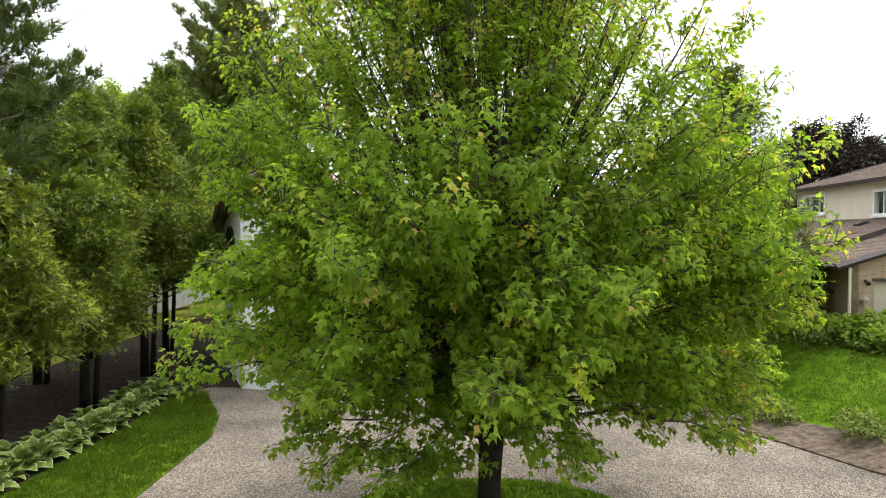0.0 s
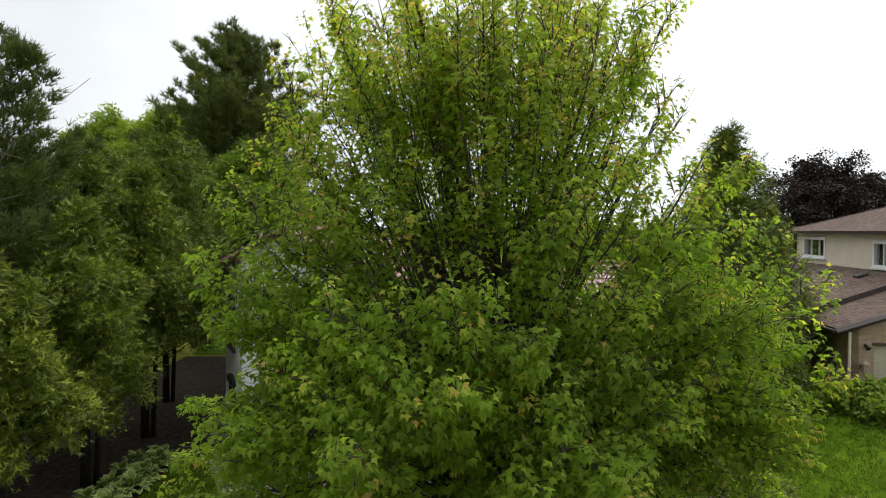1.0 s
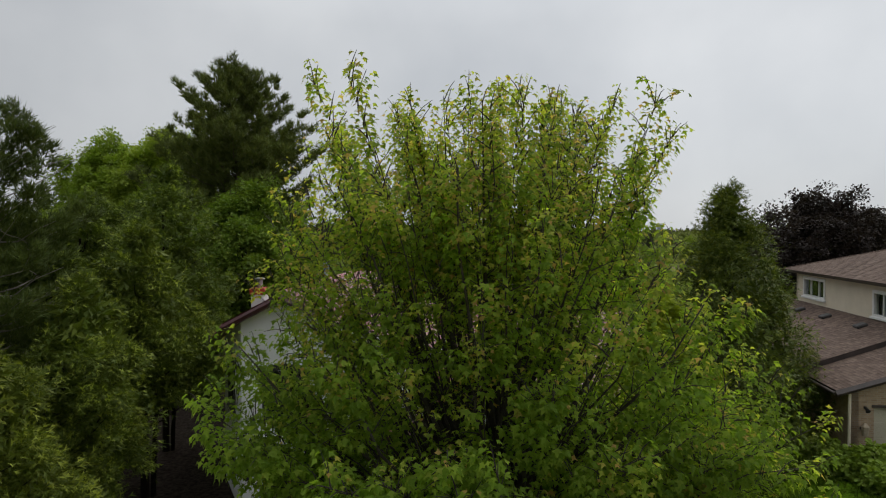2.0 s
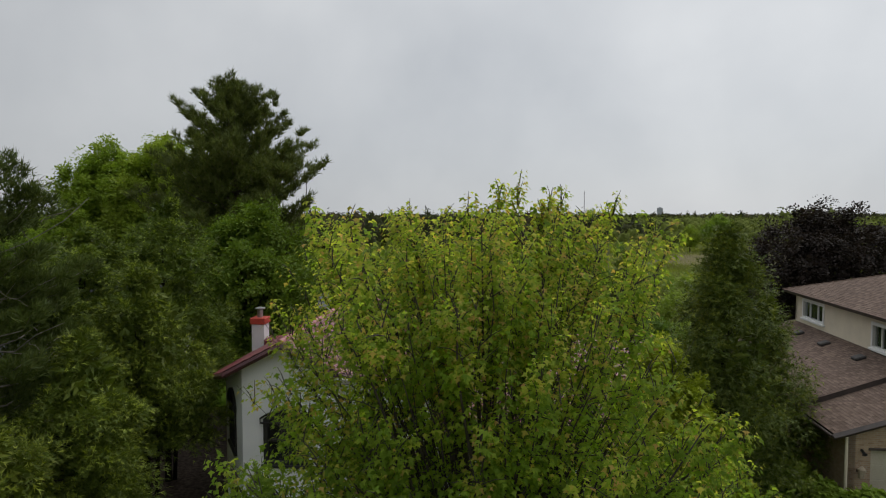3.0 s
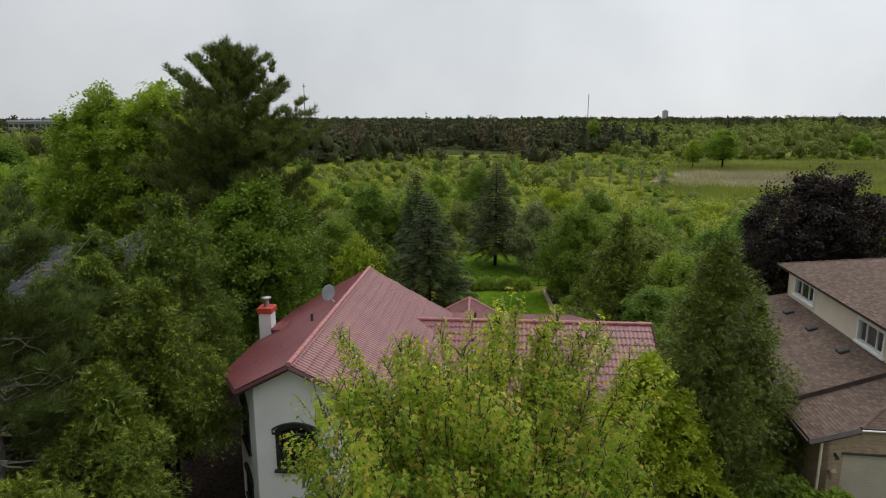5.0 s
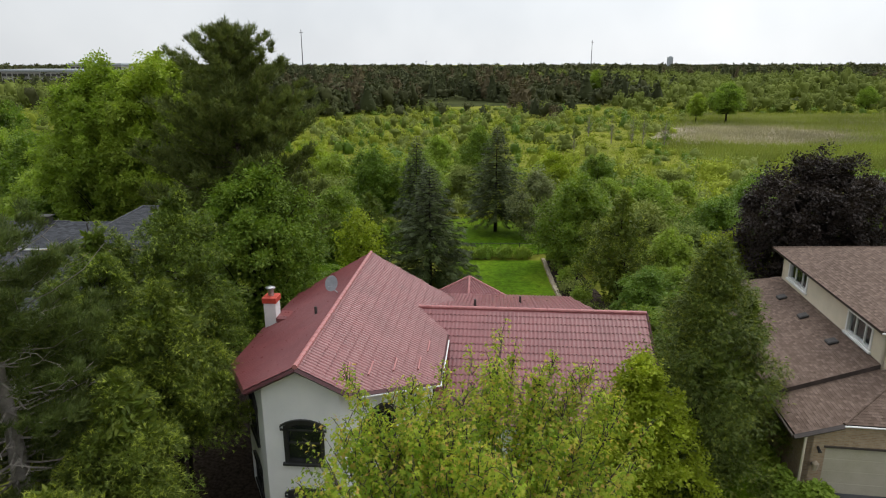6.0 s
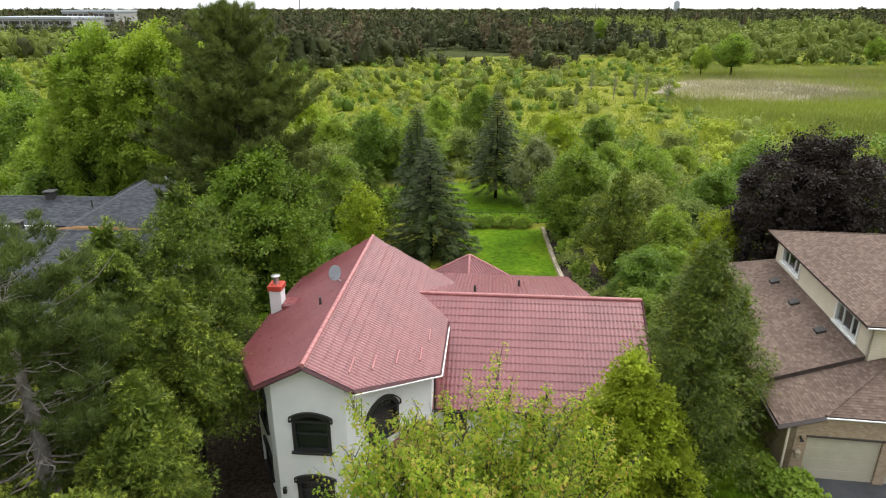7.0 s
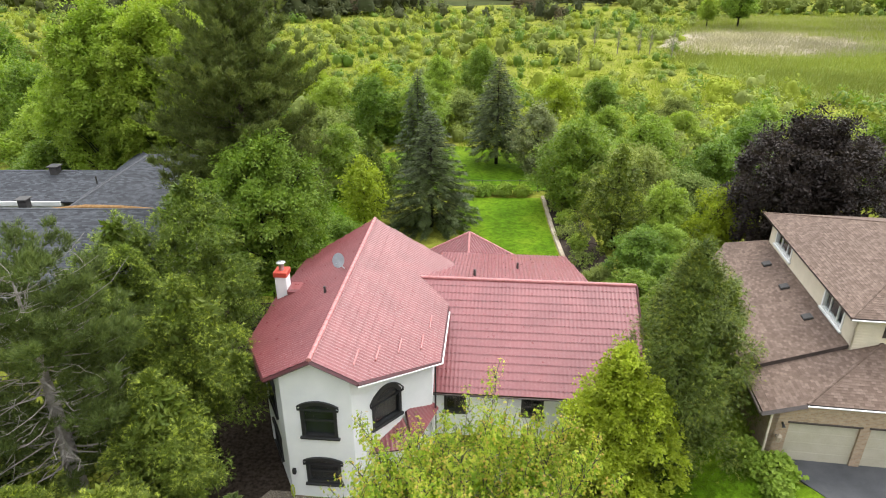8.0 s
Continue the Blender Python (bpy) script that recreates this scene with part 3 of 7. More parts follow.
def roof_plane(parent, name, pts, eave, mat, style, deck=0.16, deck_mat=None, label="", step=0.02, wave=0.052):
    """One slope of a roof on a convex outline: real courses or tile waves on a deck with thickness. eave: a level direction along it."""
    pts = [Vector(p) for p in pts]
    sx = Vector(eave).normalized()
    nz = (pts[1] - pts[0]).cross(pts[2] - pts[0]).normalized()
    nz = nz if nz.z > 0 else -nz
    sx = (sx - nz * sx.dot(nz)).normalized()
    up = nz.cross(sx)
    if up.z < 0:
        sx, up = -sx, -up
    m = Matrix((sx, up, nz)).transposed().to_4x4()
    m.translation = pts[0]
    flat = [((p - pts[0]).dot(sx), (p - pts[0]).dot(up)) for p in pts]
    area = sum(a[0] * b[1] - b[0] * a[1] for a, b in zip(flat, flat[1:] + flat[:1]))
    if area < 0:
        flat = flat[::-1]
    s0, s1, t0, t1 = min(p[0] for p in flat), max(p[0] for p in flat), min(p[1] for p in flat), max(p[1] for p in flat)
    if style == "tile":
        course, lift, pitch = 0.455, step, 0.21
        ss = np.arange(s0 - 0.1, s1 + 0.1, pitch / 6)
        crest = (0.5 + 0.5 * np.cos(ss / pitch * math.tau)) ** 1.3
        hs = wave * crest
    else:
        course, lift = 0.145, 0.011
        ss = np.linspace(s0 - 0.1, s1 + 0.1, max(3, int((s1 - s0) / 0.9)))
        hs = np.array([0.004 * noise.noise(Vector((s * 0.7, 0, 5))) for s in ss])
    rows, lines = int((t1 - t0) / course) + 2, []
    for r in range(rows):
        t = t0 + (r - 0.15) * course
        for tt, h in ((t, lift), (t + course, 0.0)):
            if style == "tile":
                lines.append((tt - 0.08 * crest * (h > 0), hs + h))
            else:
                lines.append((np.full(len(ss), tt), hs + h))
    v = np.concatenate([np.stack((ss, tt, hh), -1) for tt, hh in lines])
    k, n = len(ss), len(lines)
    i = (np.arange(n - 1)[:, None] * k + np.arange(k - 1)[None]).ravel()
    raw = mesh_of(name, v, np.stack((i, i + 1, i + k + 1, i + k), -1).ravel(), np.full(len(i), 4), [mat])
    bm = bmesh.new()
    bm.from_mesh(raw)
    bpy.data.meshes.remove(raw)
    for a, b in zip(flat, flat[1:] + flat[:1]):
        out = Vector((b[1] - a[1], a[0] - b[0], 0))
        if out.length > 1e-4:
            bmesh.ops.bisect_plane(bm, geom=bm.verts[:] + bm.edges[:] + bm.faces[:], plane_co=(*a, 0), plane_no=out, clear_outer=True)
    ob = part(name, bm, mat, parent, label)
    ob.matrix_local = m
    if deck:
        d = part("roof_deck", prism(bmesh.new(), [(x, y, -0.006) for x, y in flat], (0, 0, -deck)), deck_mat or M_FASCIA, ob)
    return ob


def ridge_cap(parent, a, b, mat=None, r=0.11, pieces=0.42, name="ridge_cap"):
    """A stepped half-round cap along a ridge or hip."""
    a, b = Vector(a), Vector(b)
    n = max(2, int((b - a).length / pieces))
    bm, d, low = bmesh.new(), (b - a) / n, Vector((0, 0, -0.02))
    pts, rad = [], []
    for i in range(n):
        pts += [a + d * (i + 0.01) + low, a + d * (i + 0.99) + low]
        rad += [r, r * 0.86]
    tube(bm, pts, rad, 10)
    return part(name, bm, mat or M_RIDGE_SHEEN, parent, smooth=False)


def gutter(parent, a, b, mat, r=0.038):
    return part("gutter", tube(bmesh.new(), [a, b], r, 8), mat, parent)


def main_house():
    h = thing("red_roofed_house", pose(-5.6, 22.2, 0, 0, 0, -4.6), "white stucco house with red metal tile roofs and black trim", "house")
    RZ, RU, SL, SR = 7.95, 0.14, 0.52, 0.50
    zl, zr = (lambda u: RZ - SL * (RU - u)), (lambda u: RZ - SR * (u - RU))
    # outline of the two-storey part, inside on the left
    plan = [(-1.42, 0.0), (1.62, 0.0), (4.68, 3.75), (4.55, 13.3), (-3.62, 11.7), (-3.62, 3.75)]
    walls = [Wall(a, b) for a, b in zip(plan, plan[1:] + plan[:1])]
    mid = 1.56
    wins = {
        0: [(mid - 0.74, mid + 0.74, 3.62, 5.42, 0.28), (mid - 0.74, mid + 0.74, 0.92, 2.32, 0.22)],
        1: [(1.15, 2.75, 3.45, 5.35, 0.6)],
        5: [(1.3, 2.8, 3.5, 5.6, 0.5), (1.35, 2.75, 0.9, 2.3, 0.2)],
    }
    tops = {0: [(0, zl(-1.42) - 0.2), (mid, RZ - 0.2), (3.04, zr(1.62) - 0.2)], 1: [(0, zr(1.62) - 0.2), (walls[1].length, zr(4.68) - 0.2)], 2: zr(4.68) - 0.2,
            3: [(0, zr(4.55) - 0.2), (4.4, RZ - 0.25), (walls[3].length, zl(-3.62) - 0.2)], 4: zl(-3.62) - 0.2, 5: [(0, zl(-3.62) - 0.2), (walls[5].length, zl(-1.42) - 0.2)]}
    for i, w in enumerate(walls):
        ops = wins.get(i, [])
        if i in (0, 5):
            # two openings one above the other: the wall is built in two storeys
            up, low = ops
            w.build(h, M_STUCCO, 2.95, openings=[low])
            w.build(h, M_STUCCO, tops[i], openings=[up], base=2.95)
        else:
            w.build(h, M_STUCCO, tops[i], openings=ops)
        for o in ops:
            w.sash_window(h, o, M_BLACK, transoms=(0.45,) if i != 1 else ())
    part("floor_slab", prism(bmesh.new(), [(u, v, 2.9) for u, v in [(-1.2, 0.3), (1.4, 0.3), (4.3, 3.9), (4.2, 13), (-3.3, 11.4), (-3.3, 3.9)]], (0, 0, 0.2)), M_CONCRETE, h)
    left = [(RU, -0.5), (-1.85, -0.5), (-4.35, 4.1), (-4.35, 8.8), (-3.8, 12.9), (RU, 14.45)]
    right = [(RU, -0.5), (2.08, -0.5), (5.1, 3.4), (5.05, 13.7), (RU, 14.45)]
    roof_plane(h, "roof", [(u, v, zl(u)) for u, v in left], (0, 1, 0), M_ROOF, "tile")
    roof_plane(h, "roof", [(u, v, zr(u)) for u, v in right], (0, 1, 0), M_ROOF, "tile")
    ridge_cap(h, (RU, -0.52, RZ + 0.06), (RU, 14.45, RZ + 0.06))
    for pl, zf, mat in ((left, zl, M_FASCIA), (right, zr, M_FASCIA)):
        for a, b in zip(pl[:-1], pl[1:]):
            if a[0] == RU and a[1] > 0:
                continue
            va, vb = Vector((*a, zf(a[0]))), Vector((*b, zf(b[0])))
            part("fascia", tube(bmesh.new(), [va + Vector((0, 0, -0.08)), vb + Vector((0, 0, -0.08))], 0.1, 4), mat, h)
    gutter(h, (2.1, -0.6, zr(2.08) - 0.16), (5.22, 3.4, zr(5.1) - 0.1), M_WHITE)
    gutter(h, (5.22, 3.4, zr(5.1) - 0.1), (5.2, 8.1, zr(5.1) - 0.1), M_WHITE)
    part("downpipe", tube(bmesh.new(), [(4.85, 3.75, 5.2), (4.85, 3.75, 0.1)], 0.045, 8), M_BLACK, h)
    # snow guards low on the slope
    for u, v in GUARDS:
        z = zr(u) + 0.09
        part("snow_guard", tube(bmesh.new(), [(u, v, z), (u - 0.02, v + 1.15, z + 0.01)], 0.04, 6), M_RIDGE_SHEEN, h)
    # roof vent pipe
    part("vent_pipe", tube(bmesh.new(), [(-0.85, 5.9, 7.35), (-0.85, 5.9, 7.85)], [0.07, 0.06], 10), M_DARK_VENT, h)
    # wing
    WV, WZ, WS, BS = 10.16, 6.30, 0.565, 0.26
    ev = 4.3
    front = [(3.4, WV), (15.2, WV), (15.2, ev), (4.45, ev), (4.45, 8.5), (3.4, 9.6)]
    roof_plane(h, "roof", [(u, v, WZ - WS * (WV - v)) for u, v in front if (u, v) != (4.45, 8.5)], (1, 0, 0), M_ROOF, "tile", step=0.034, wave=0.012)
    rear = [(3.4, WV), (12.8, WV), (12.2, 17.5), (4.0, 17.5)]
    roof_plane(h, "roof", [(u, v, WZ - BS * (v - WV)) for u, v in rear], (1, 0, 0), M_ROOF, "tile")
    ridge_cap(h, (3.45, WV, WZ + 0.05), (15.25, WV, WZ + 0.05))
    zf = WZ - WS * (WV - ev)
    gutter(h, (4.5, ev - 0.06, zf - 0.08), (15.2, ev - 0.06, zf - 0.08), M_BROWN)
    part("rake", tube(bmesh.new(), [(15.25, WV, WZ), (15.25, ev, zf)], 0.09, 4), M_FASCIA, h)
    wf = Wall((4.3, 4.75), (14.85, 4.75))
    ops = [(0.95, 1.95, 1.55, 2.62, 0), (4.85, 5.85, 1.55, 2.62, 0), (7.6, 9.2, 0.0, 2.2, 0)]
    wf.build(h, M_STUCCO, zf + 0.15, openings=ops)
    for o in ops:
        wf.sash_window(h, o, M_BLACK, mullions=(0.5,), transoms=())
    wr = Wall((14.85, 4.75), (14.85, WV))
    wr.build(h, M_STUCCO, [(0, zf + 0.15), (wr.length, WZ - 0.25)])
    Wall((14.85, WV), (12.5, WV)).build(h, M_STUCCO, WZ - 0.25)
    wb = Wall((12.5, WV), (11.9, 17.1))
    wb.build(h, M_STUCCO, [(0, WZ - 0.25), (wb.length, WZ - BS * (17.1 - WV) - 0.25)])
    Wall((11.9, 17.1), (4.0, 17.1)).build(h, M_STUCCO, WZ - BS * (17.1 - WV) - 0.25)
    for u, v in ((6.4, 11.0), (8.9, 13.2)):
        z = WZ - BS * (v - WV)
        part("vent_pipe", tube(bmesh.new(), [(u, v, z - 0.05), (u, v, z + 0.42)], [0.08, 0.06], 10), M_DARK_VENT, h)
    # rear pavilion, a pyramid roof with a corner towards the front
    cx, cv, az, bz, rr = 5.7, 20.8, 4.45, 2.75, 3.3
    ring = [(cx, cv - rr, bz), (cx + rr, cv, bz), (cx, cv + rr, bz), (cx - rr, cv, bz)]
    for a, b in zip(ring, ring[1:] + ring[:1]):
        roof_plane(h, "roof", [a, b, (cx, cv, az)], Vector(b) - Vector(a), M_ROOF, "tile")
        ridge_cap(h, a, (cx, cv, az + 0.05), r=0.09)
    sq = [(cx, cv - 2.9), (cx + 2.9, cv), (cx, cv + 2.9), (cx - 2.9, cv)]
    for a, b in zip(sq, sq[1:] + sq[:1]):
        Wall(a, b).build(h, M_STUCCO, bz + 0.05)
    # entrance porch roof between the angled wall and the wing
    roof_plane(h, "porch_roof", [(2.15, 0.45, 2.35), (4.1, 1.0, 2.35), (3.3, 2.45, 3.05)], (1.95, 0.55, 0), M_ROOF, "tile", 0.1, step=0.012, wave=0.018)
    roof_plane(h, "porch_roof", [(4.1, 1.0, 2.35), (5.0, 3.9, 2.35), (4.35, 3.9, 3.05), (3.3, 2.45, 3.05)], (0.9, 2.9, 0), M_ROOF, "tile", 0.1, step=0.012, wave=0.018)
    ridge_cap(h, (4.1, 1.0, 2.38), (3.3, 2.45, 3.08), r=0.07)
    for u, v in ((3.95, 1.2), (4.75, 3.6)):
        part("porch_post", box(bmesh.new(), u - 0.09, u + 0.09, v - 0.09, v + 0.09, -0.1, 2.3, 0.01), M_WHITE, h)
    # wall lantern by the corner
    lamp = part("wall_lantern", box(bmesh.new(), -1.28, -1.12, -0.2, -0.04, 1.45, 1.75, 0.03), M_BLACK, h)
    return h


def chimney():
    c = thing("chimney", pose(-5.6, 22.2, 0, 0, 0, -4.6) @ pose(-3.85, 8.35, 0), "white stucco chimney with a bright red cap", "chimney")
    box_part("stack", (-0.31, 0.31, -0.34, 0.34, 0, 7.1), M_STUCCO, c, bevel=0.015)
    box_part("cap", (-0.37, 0.37, -0.4, 0.4, 7.1, 7.4), M_RED_CAP, c, "bright red metal cap", 0.03)
    part("flue", tube(bmesh.new(), [(0, 0, 7.4), (0, 0, 7.75)], 0.14, 12), M_STEEL, c, "steel flue pipe")
    part("cowl", tube(bmesh.new(), [(0, 0, 7.8), (0, 0, 7.85), (0, 0, 7.9)], [0.25, 0.25, 0.08], 12), M_STEEL, c)
    box_part("saddle", (0.3, 1.25, -0.5, 0.5, 6.05, 6.45), M_ROOF, c, bevel=0.1)


def dish():
    d = thing("satellite_dish", pose(-5.6, 22.2, 0, 0, 0, -4.6) @ pose(-0.5, 8.1, 7.62), "small grey satellite dish on the roof ridge", "satellite dish")
    bm = bmesh.new()
    rings = []
    for k in range(6):
        r = 0.36 * k / 5
        rings.append([bm.verts.new((r * math.cos(a * math.tau / 20), r * 1.1 * math.sin(a * math.tau / 20), 0.5 * r * r)) for a in range(20)] if k else [bm.verts.new((0, 0, 0))])
    for a in range(20):
        bm.faces.new((rings[0][0], rings[1][a], rings[1][(a + 1) % 20]))
        for p, q in zip(rings[1:], rings[2:]):
            bm.faces.new((p[a], q[a], q[(a + 1) % 20], p[(a + 1) % 20]))
    bmesh.ops.solidify(bm, geom=bm.faces[:], thickness=0.015)
    refl = part("reflector", bm, M_GREY_PLASTIC, d, smooth=True)
    refl.matrix_local = pose(-0.1, -0.05, 0.62, 68, 0, -18)
    part("mast", tube(bmesh.new(), [(0.28, 0.0, 0.0), (0.0, 0.0, 0.28), (-0.08, 0.05, 0.6)], 0.03, 8), M_STEEL, d)
    part("feed_arm", tube(bmesh.new(), [(-0.1, -0.05, 0.45), (-0.2, -0.45, 0.6)], 0.015, 6), M_STEEL, d)


def neighbour_house():
    g = 1.5
    h = thing("neighbour_house", pose(14.7, 23.1, g, 0, 0, -7.5), "two-storey house of cream siding and buff brick with brown shingle roofs", "house")
    LE, LS = 2.85, 0.335   # left eave height over its ground, slope
    lz = lambda u: LE + LS * (u + 0.55)
    # garage front wall with two doors, side wall
    d0, dw, gap = 0.76, 3.0, 0.42
    doors = [(d0 + i * (dw + gap), d0 + i * (dw + gap) + dw, 0.0, 2.25, 0) for i in range(2)]
    wf = Wall((0, 0), (12, 0))
    ops = list(doors)
    build = wf.build(h, M_BRICK, [(0, lz(0) - 0.18), (1.2, 3.25), (12, 3.25)], openings=ops)
    for s0, s1, zb, zt, _ in doors:
        door = part("garage_door", wf.bar(s0, s1, 0.12, 0.17, 0, zt), M_DOOR_CREAM, h, "cream panelled garage door")
        for r in range(4):
            part("panel", wf.bar(s0 + 0.02, s1 - 0.02, 0.108, 0.125, 0.012 + r * 0.56, 0.556 + r * 0.56, 0.005), M_DOOR_CREAM, door)
        part("door_trim", wf.bar(s0 - 0.08, s1 + 0.08, -0.03, 0.1, zt, zt + 0.1, 0.01), M_BROWN, h)
    side = Wall((0, 12.0), (0, 0))
    side.build(h, M_BRICK, lz(0) - 0.15)
    Wall((12, 0), (12, 15.2)).build(h, M_BRICK, 3.2)
    Wall((12, 15.2), (2.2, 15.2)).build(h, M_BRICK, 3.2)
    Wall((2.2, 15.2), (0, 12.0)).build(h, M_BRICK, 3.0)
    # roofs of the lower floor
    UW = 3.95   # the upper wall
    gz = lz(1.2)
    fs = 0.42
    hu = 1.2 + 3.45 * fs / LS
    roof_plane(h, "roof", [(-0.55, -0.15, lz(-0.55)), (1.2, -0.15, gz), (hu, 3.3, lz(hu)), (-0.55, 3.3, lz(-0.55))], (0, 1, 0), M_SHINGLE, "shingle", deck_mat=M_BROWN)
    roof_plane(h, "roof", [(1.2, -0.15, gz), (12.5, -0.15, gz), (12.5, 3.3, gz + fs * 3.45), (hu, 3.3, gz + fs * 3.45)], (1, 0, 0), M_SHINGLE, "shingle", deck_mat=M_BROWN)
    zs = 0.22
    roof_plane(h, "roof", [(-0.75, 2.9, lz(-0.75) + zs), (UW + 0.1, 3.2, lz(UW + 0.1) + zs), (UW + 0.1, 15.2, lz(UW + 0.1) + zs), (1.7, 16.2, lz(1.7) + zs), (-0.75, 12.5, lz(-0.75) + zs)], (0, 1, 0), M_SHINGLE, "shingle", deck=0.2, deck_mat=M_BROWN)
    ridge_cap(h, (1.2, -0.15, gz + 0.02), (hu, 3.3, lz(hu) + 0.02), M_SHINGLE, 0.07)
    gutter(h, (1.2, -0.21, gz - 0.06), (12.5, -0.21, gz - 0.06), M_WHITE)
    part("rake", tube(bmesh.new(), [(-0.6, -0.17, lz(-0.6) - 0.1), (1.2, -0.17, gz - 0.1)], 0.12, 4), M_BROWN, h)
    part("gutter", tube(bmesh.new(), [(-0.62, -0.15, lz(-0.6) - 0.08), (-0.62, 3.0, lz(-0.6) - 0.08)], 0.06, 8), M_BROWN, h)
    part("downpipe", tube(bmesh.new(), [(-0.1, -0.08, lz(-0.3) - 0.2), (-0.1, -0.08, 0.05)], 0.055, 8), M_CREAM, h)
    # upper floor
    ut = 6.25
    us = Wall((UW, 15.0), (UW, 3.1))
    uops = [(1.05, 3.6, 4.95, 5.95, 0), (15.0 - 6.55, 15.0 - 4.25, 4.75, 5.85, 0)]
    us.build(h, M_CREAM, ut, openings=uops, base=3.2)
    for o in uops:
        us.sash_window(h, o, M_WHITE, mullions=(0.3, 0.68), transoms=(), width=0.1)
    uf = Wall((UW, 3.1), (13.5, 3.1))
    fop = [(1.75, 3.5, 5.2, 6.0, 0), (6.0, 7.8, 5.2, 6.0, 0)]
    uf.build(h, M_CREAM, ut, openings=fop, base=3.2)
    for o in fop:
        uf.sash_window(h, o, M_WHITE, mullions=(0.5,), transoms=())
        for sx in (o[0] - 0.5, o[1] + 0.12):
            part("shutter", uf.bar(sx, sx + 0.38, -0.05, 0.0, o[2] - 0.05, o[3] + 0.05, 0.01), M_BROWN, h)
    for k in range(14):
        z = 4.15 + k * 0.15
        part("siding_board", uf.bar(0.06, 1.2, -0.022, 0.0, z, z + 0.135, 0.008), M_CREAM, h)
    Wall((13.5, 3.1), (13.5, 15)).build(h, M_CREAM, ut, base=3.2)
    Wall((13.5, 15), (UW, 15)).build(h, M_CREAM, ut, base=3.2)
    ez, e0, e1, f0, f1, rs = ut + 0.1, 3.4, 14.0, 2.6, 15.5, 0.33
    half = (e1 - e0) / 2
    rz = ez + rs * half
    ra, rb = (e0 + half, f0 + half, rz), (e0 + half, f1 - half, rz)
    c = [(e0, f0, ez), (e1, f0, ez), (e1, f1, ez), (e0, f1, ez)]
    for pts, ev in (([c[0], c[1], ra], (1, 0, 0)), ([c[1], c[2], rb, ra], (0, 1, 0)), ([c[2], c[3], rb], (1, 0, 0)), ([c[3], c[0], ra, rb], (0, 1, 0))):
        roof_plane(h, "roof", pts, ev, M_SHINGLE, "shingle", deck_mat=M_BROWN)
    for a, b in ((c[0], ra), (c[3], rb), (ra, rb)):
        ridge_cap(h, Vector(a) + Vector((0, 0, 0.01)), Vector(b) + Vector((0, 0, 0.01)), M_SHINGLE, 0.06, 0.3)
    gutter(h, (e0, f0 - 0.05, ez - 0.08), (e1, f0 - 0.05, ez - 0.08), M_WHITE)
    # low roof vents
    for u, v in ((3.05, 12.2), (3.1, 9.3), (3.15, 6.0), (6.0, 1.2)):
        z = (lz(u) + zs) if u < 4 else gz + fs * (v + 0.5)
        vb = part("roof_vent", box(bmesh.new(), -0.24, 0.24, -0.24, 0.24, 0, 0.16, 0.04), M_DARK_VENT, h)
        vb.matrix_local = pose(u, v, z - 0.02, 0, -18 if u < 4 else 0, 0)
    # wall lamps by the garage door
    lb = part("wall_lamp", box(bmesh.new(), 0.28, 0.5, -0.06, 0.0, 1.45, 1.55, 0.01), M_BROWN, h, "brass-framed wall lantern")
    part("lantern_cage", tube(bmesh.new(), [(0.39, -0.18, 1.28), (0.39, -0.18, 1.6), (0.39, -0.18, 1.72)], [0.09, 0.14, 0.03], 6), M_EDGING, lb)
    part("security_light", tube(bmesh.new(), [(0.45, 0.0, 2.25), (0.45, -0.18, 2.2), (0.45, -0.24, 2.15)], [0.05, 0.06, 0.09], 8), M_BLACK, h)
    return h


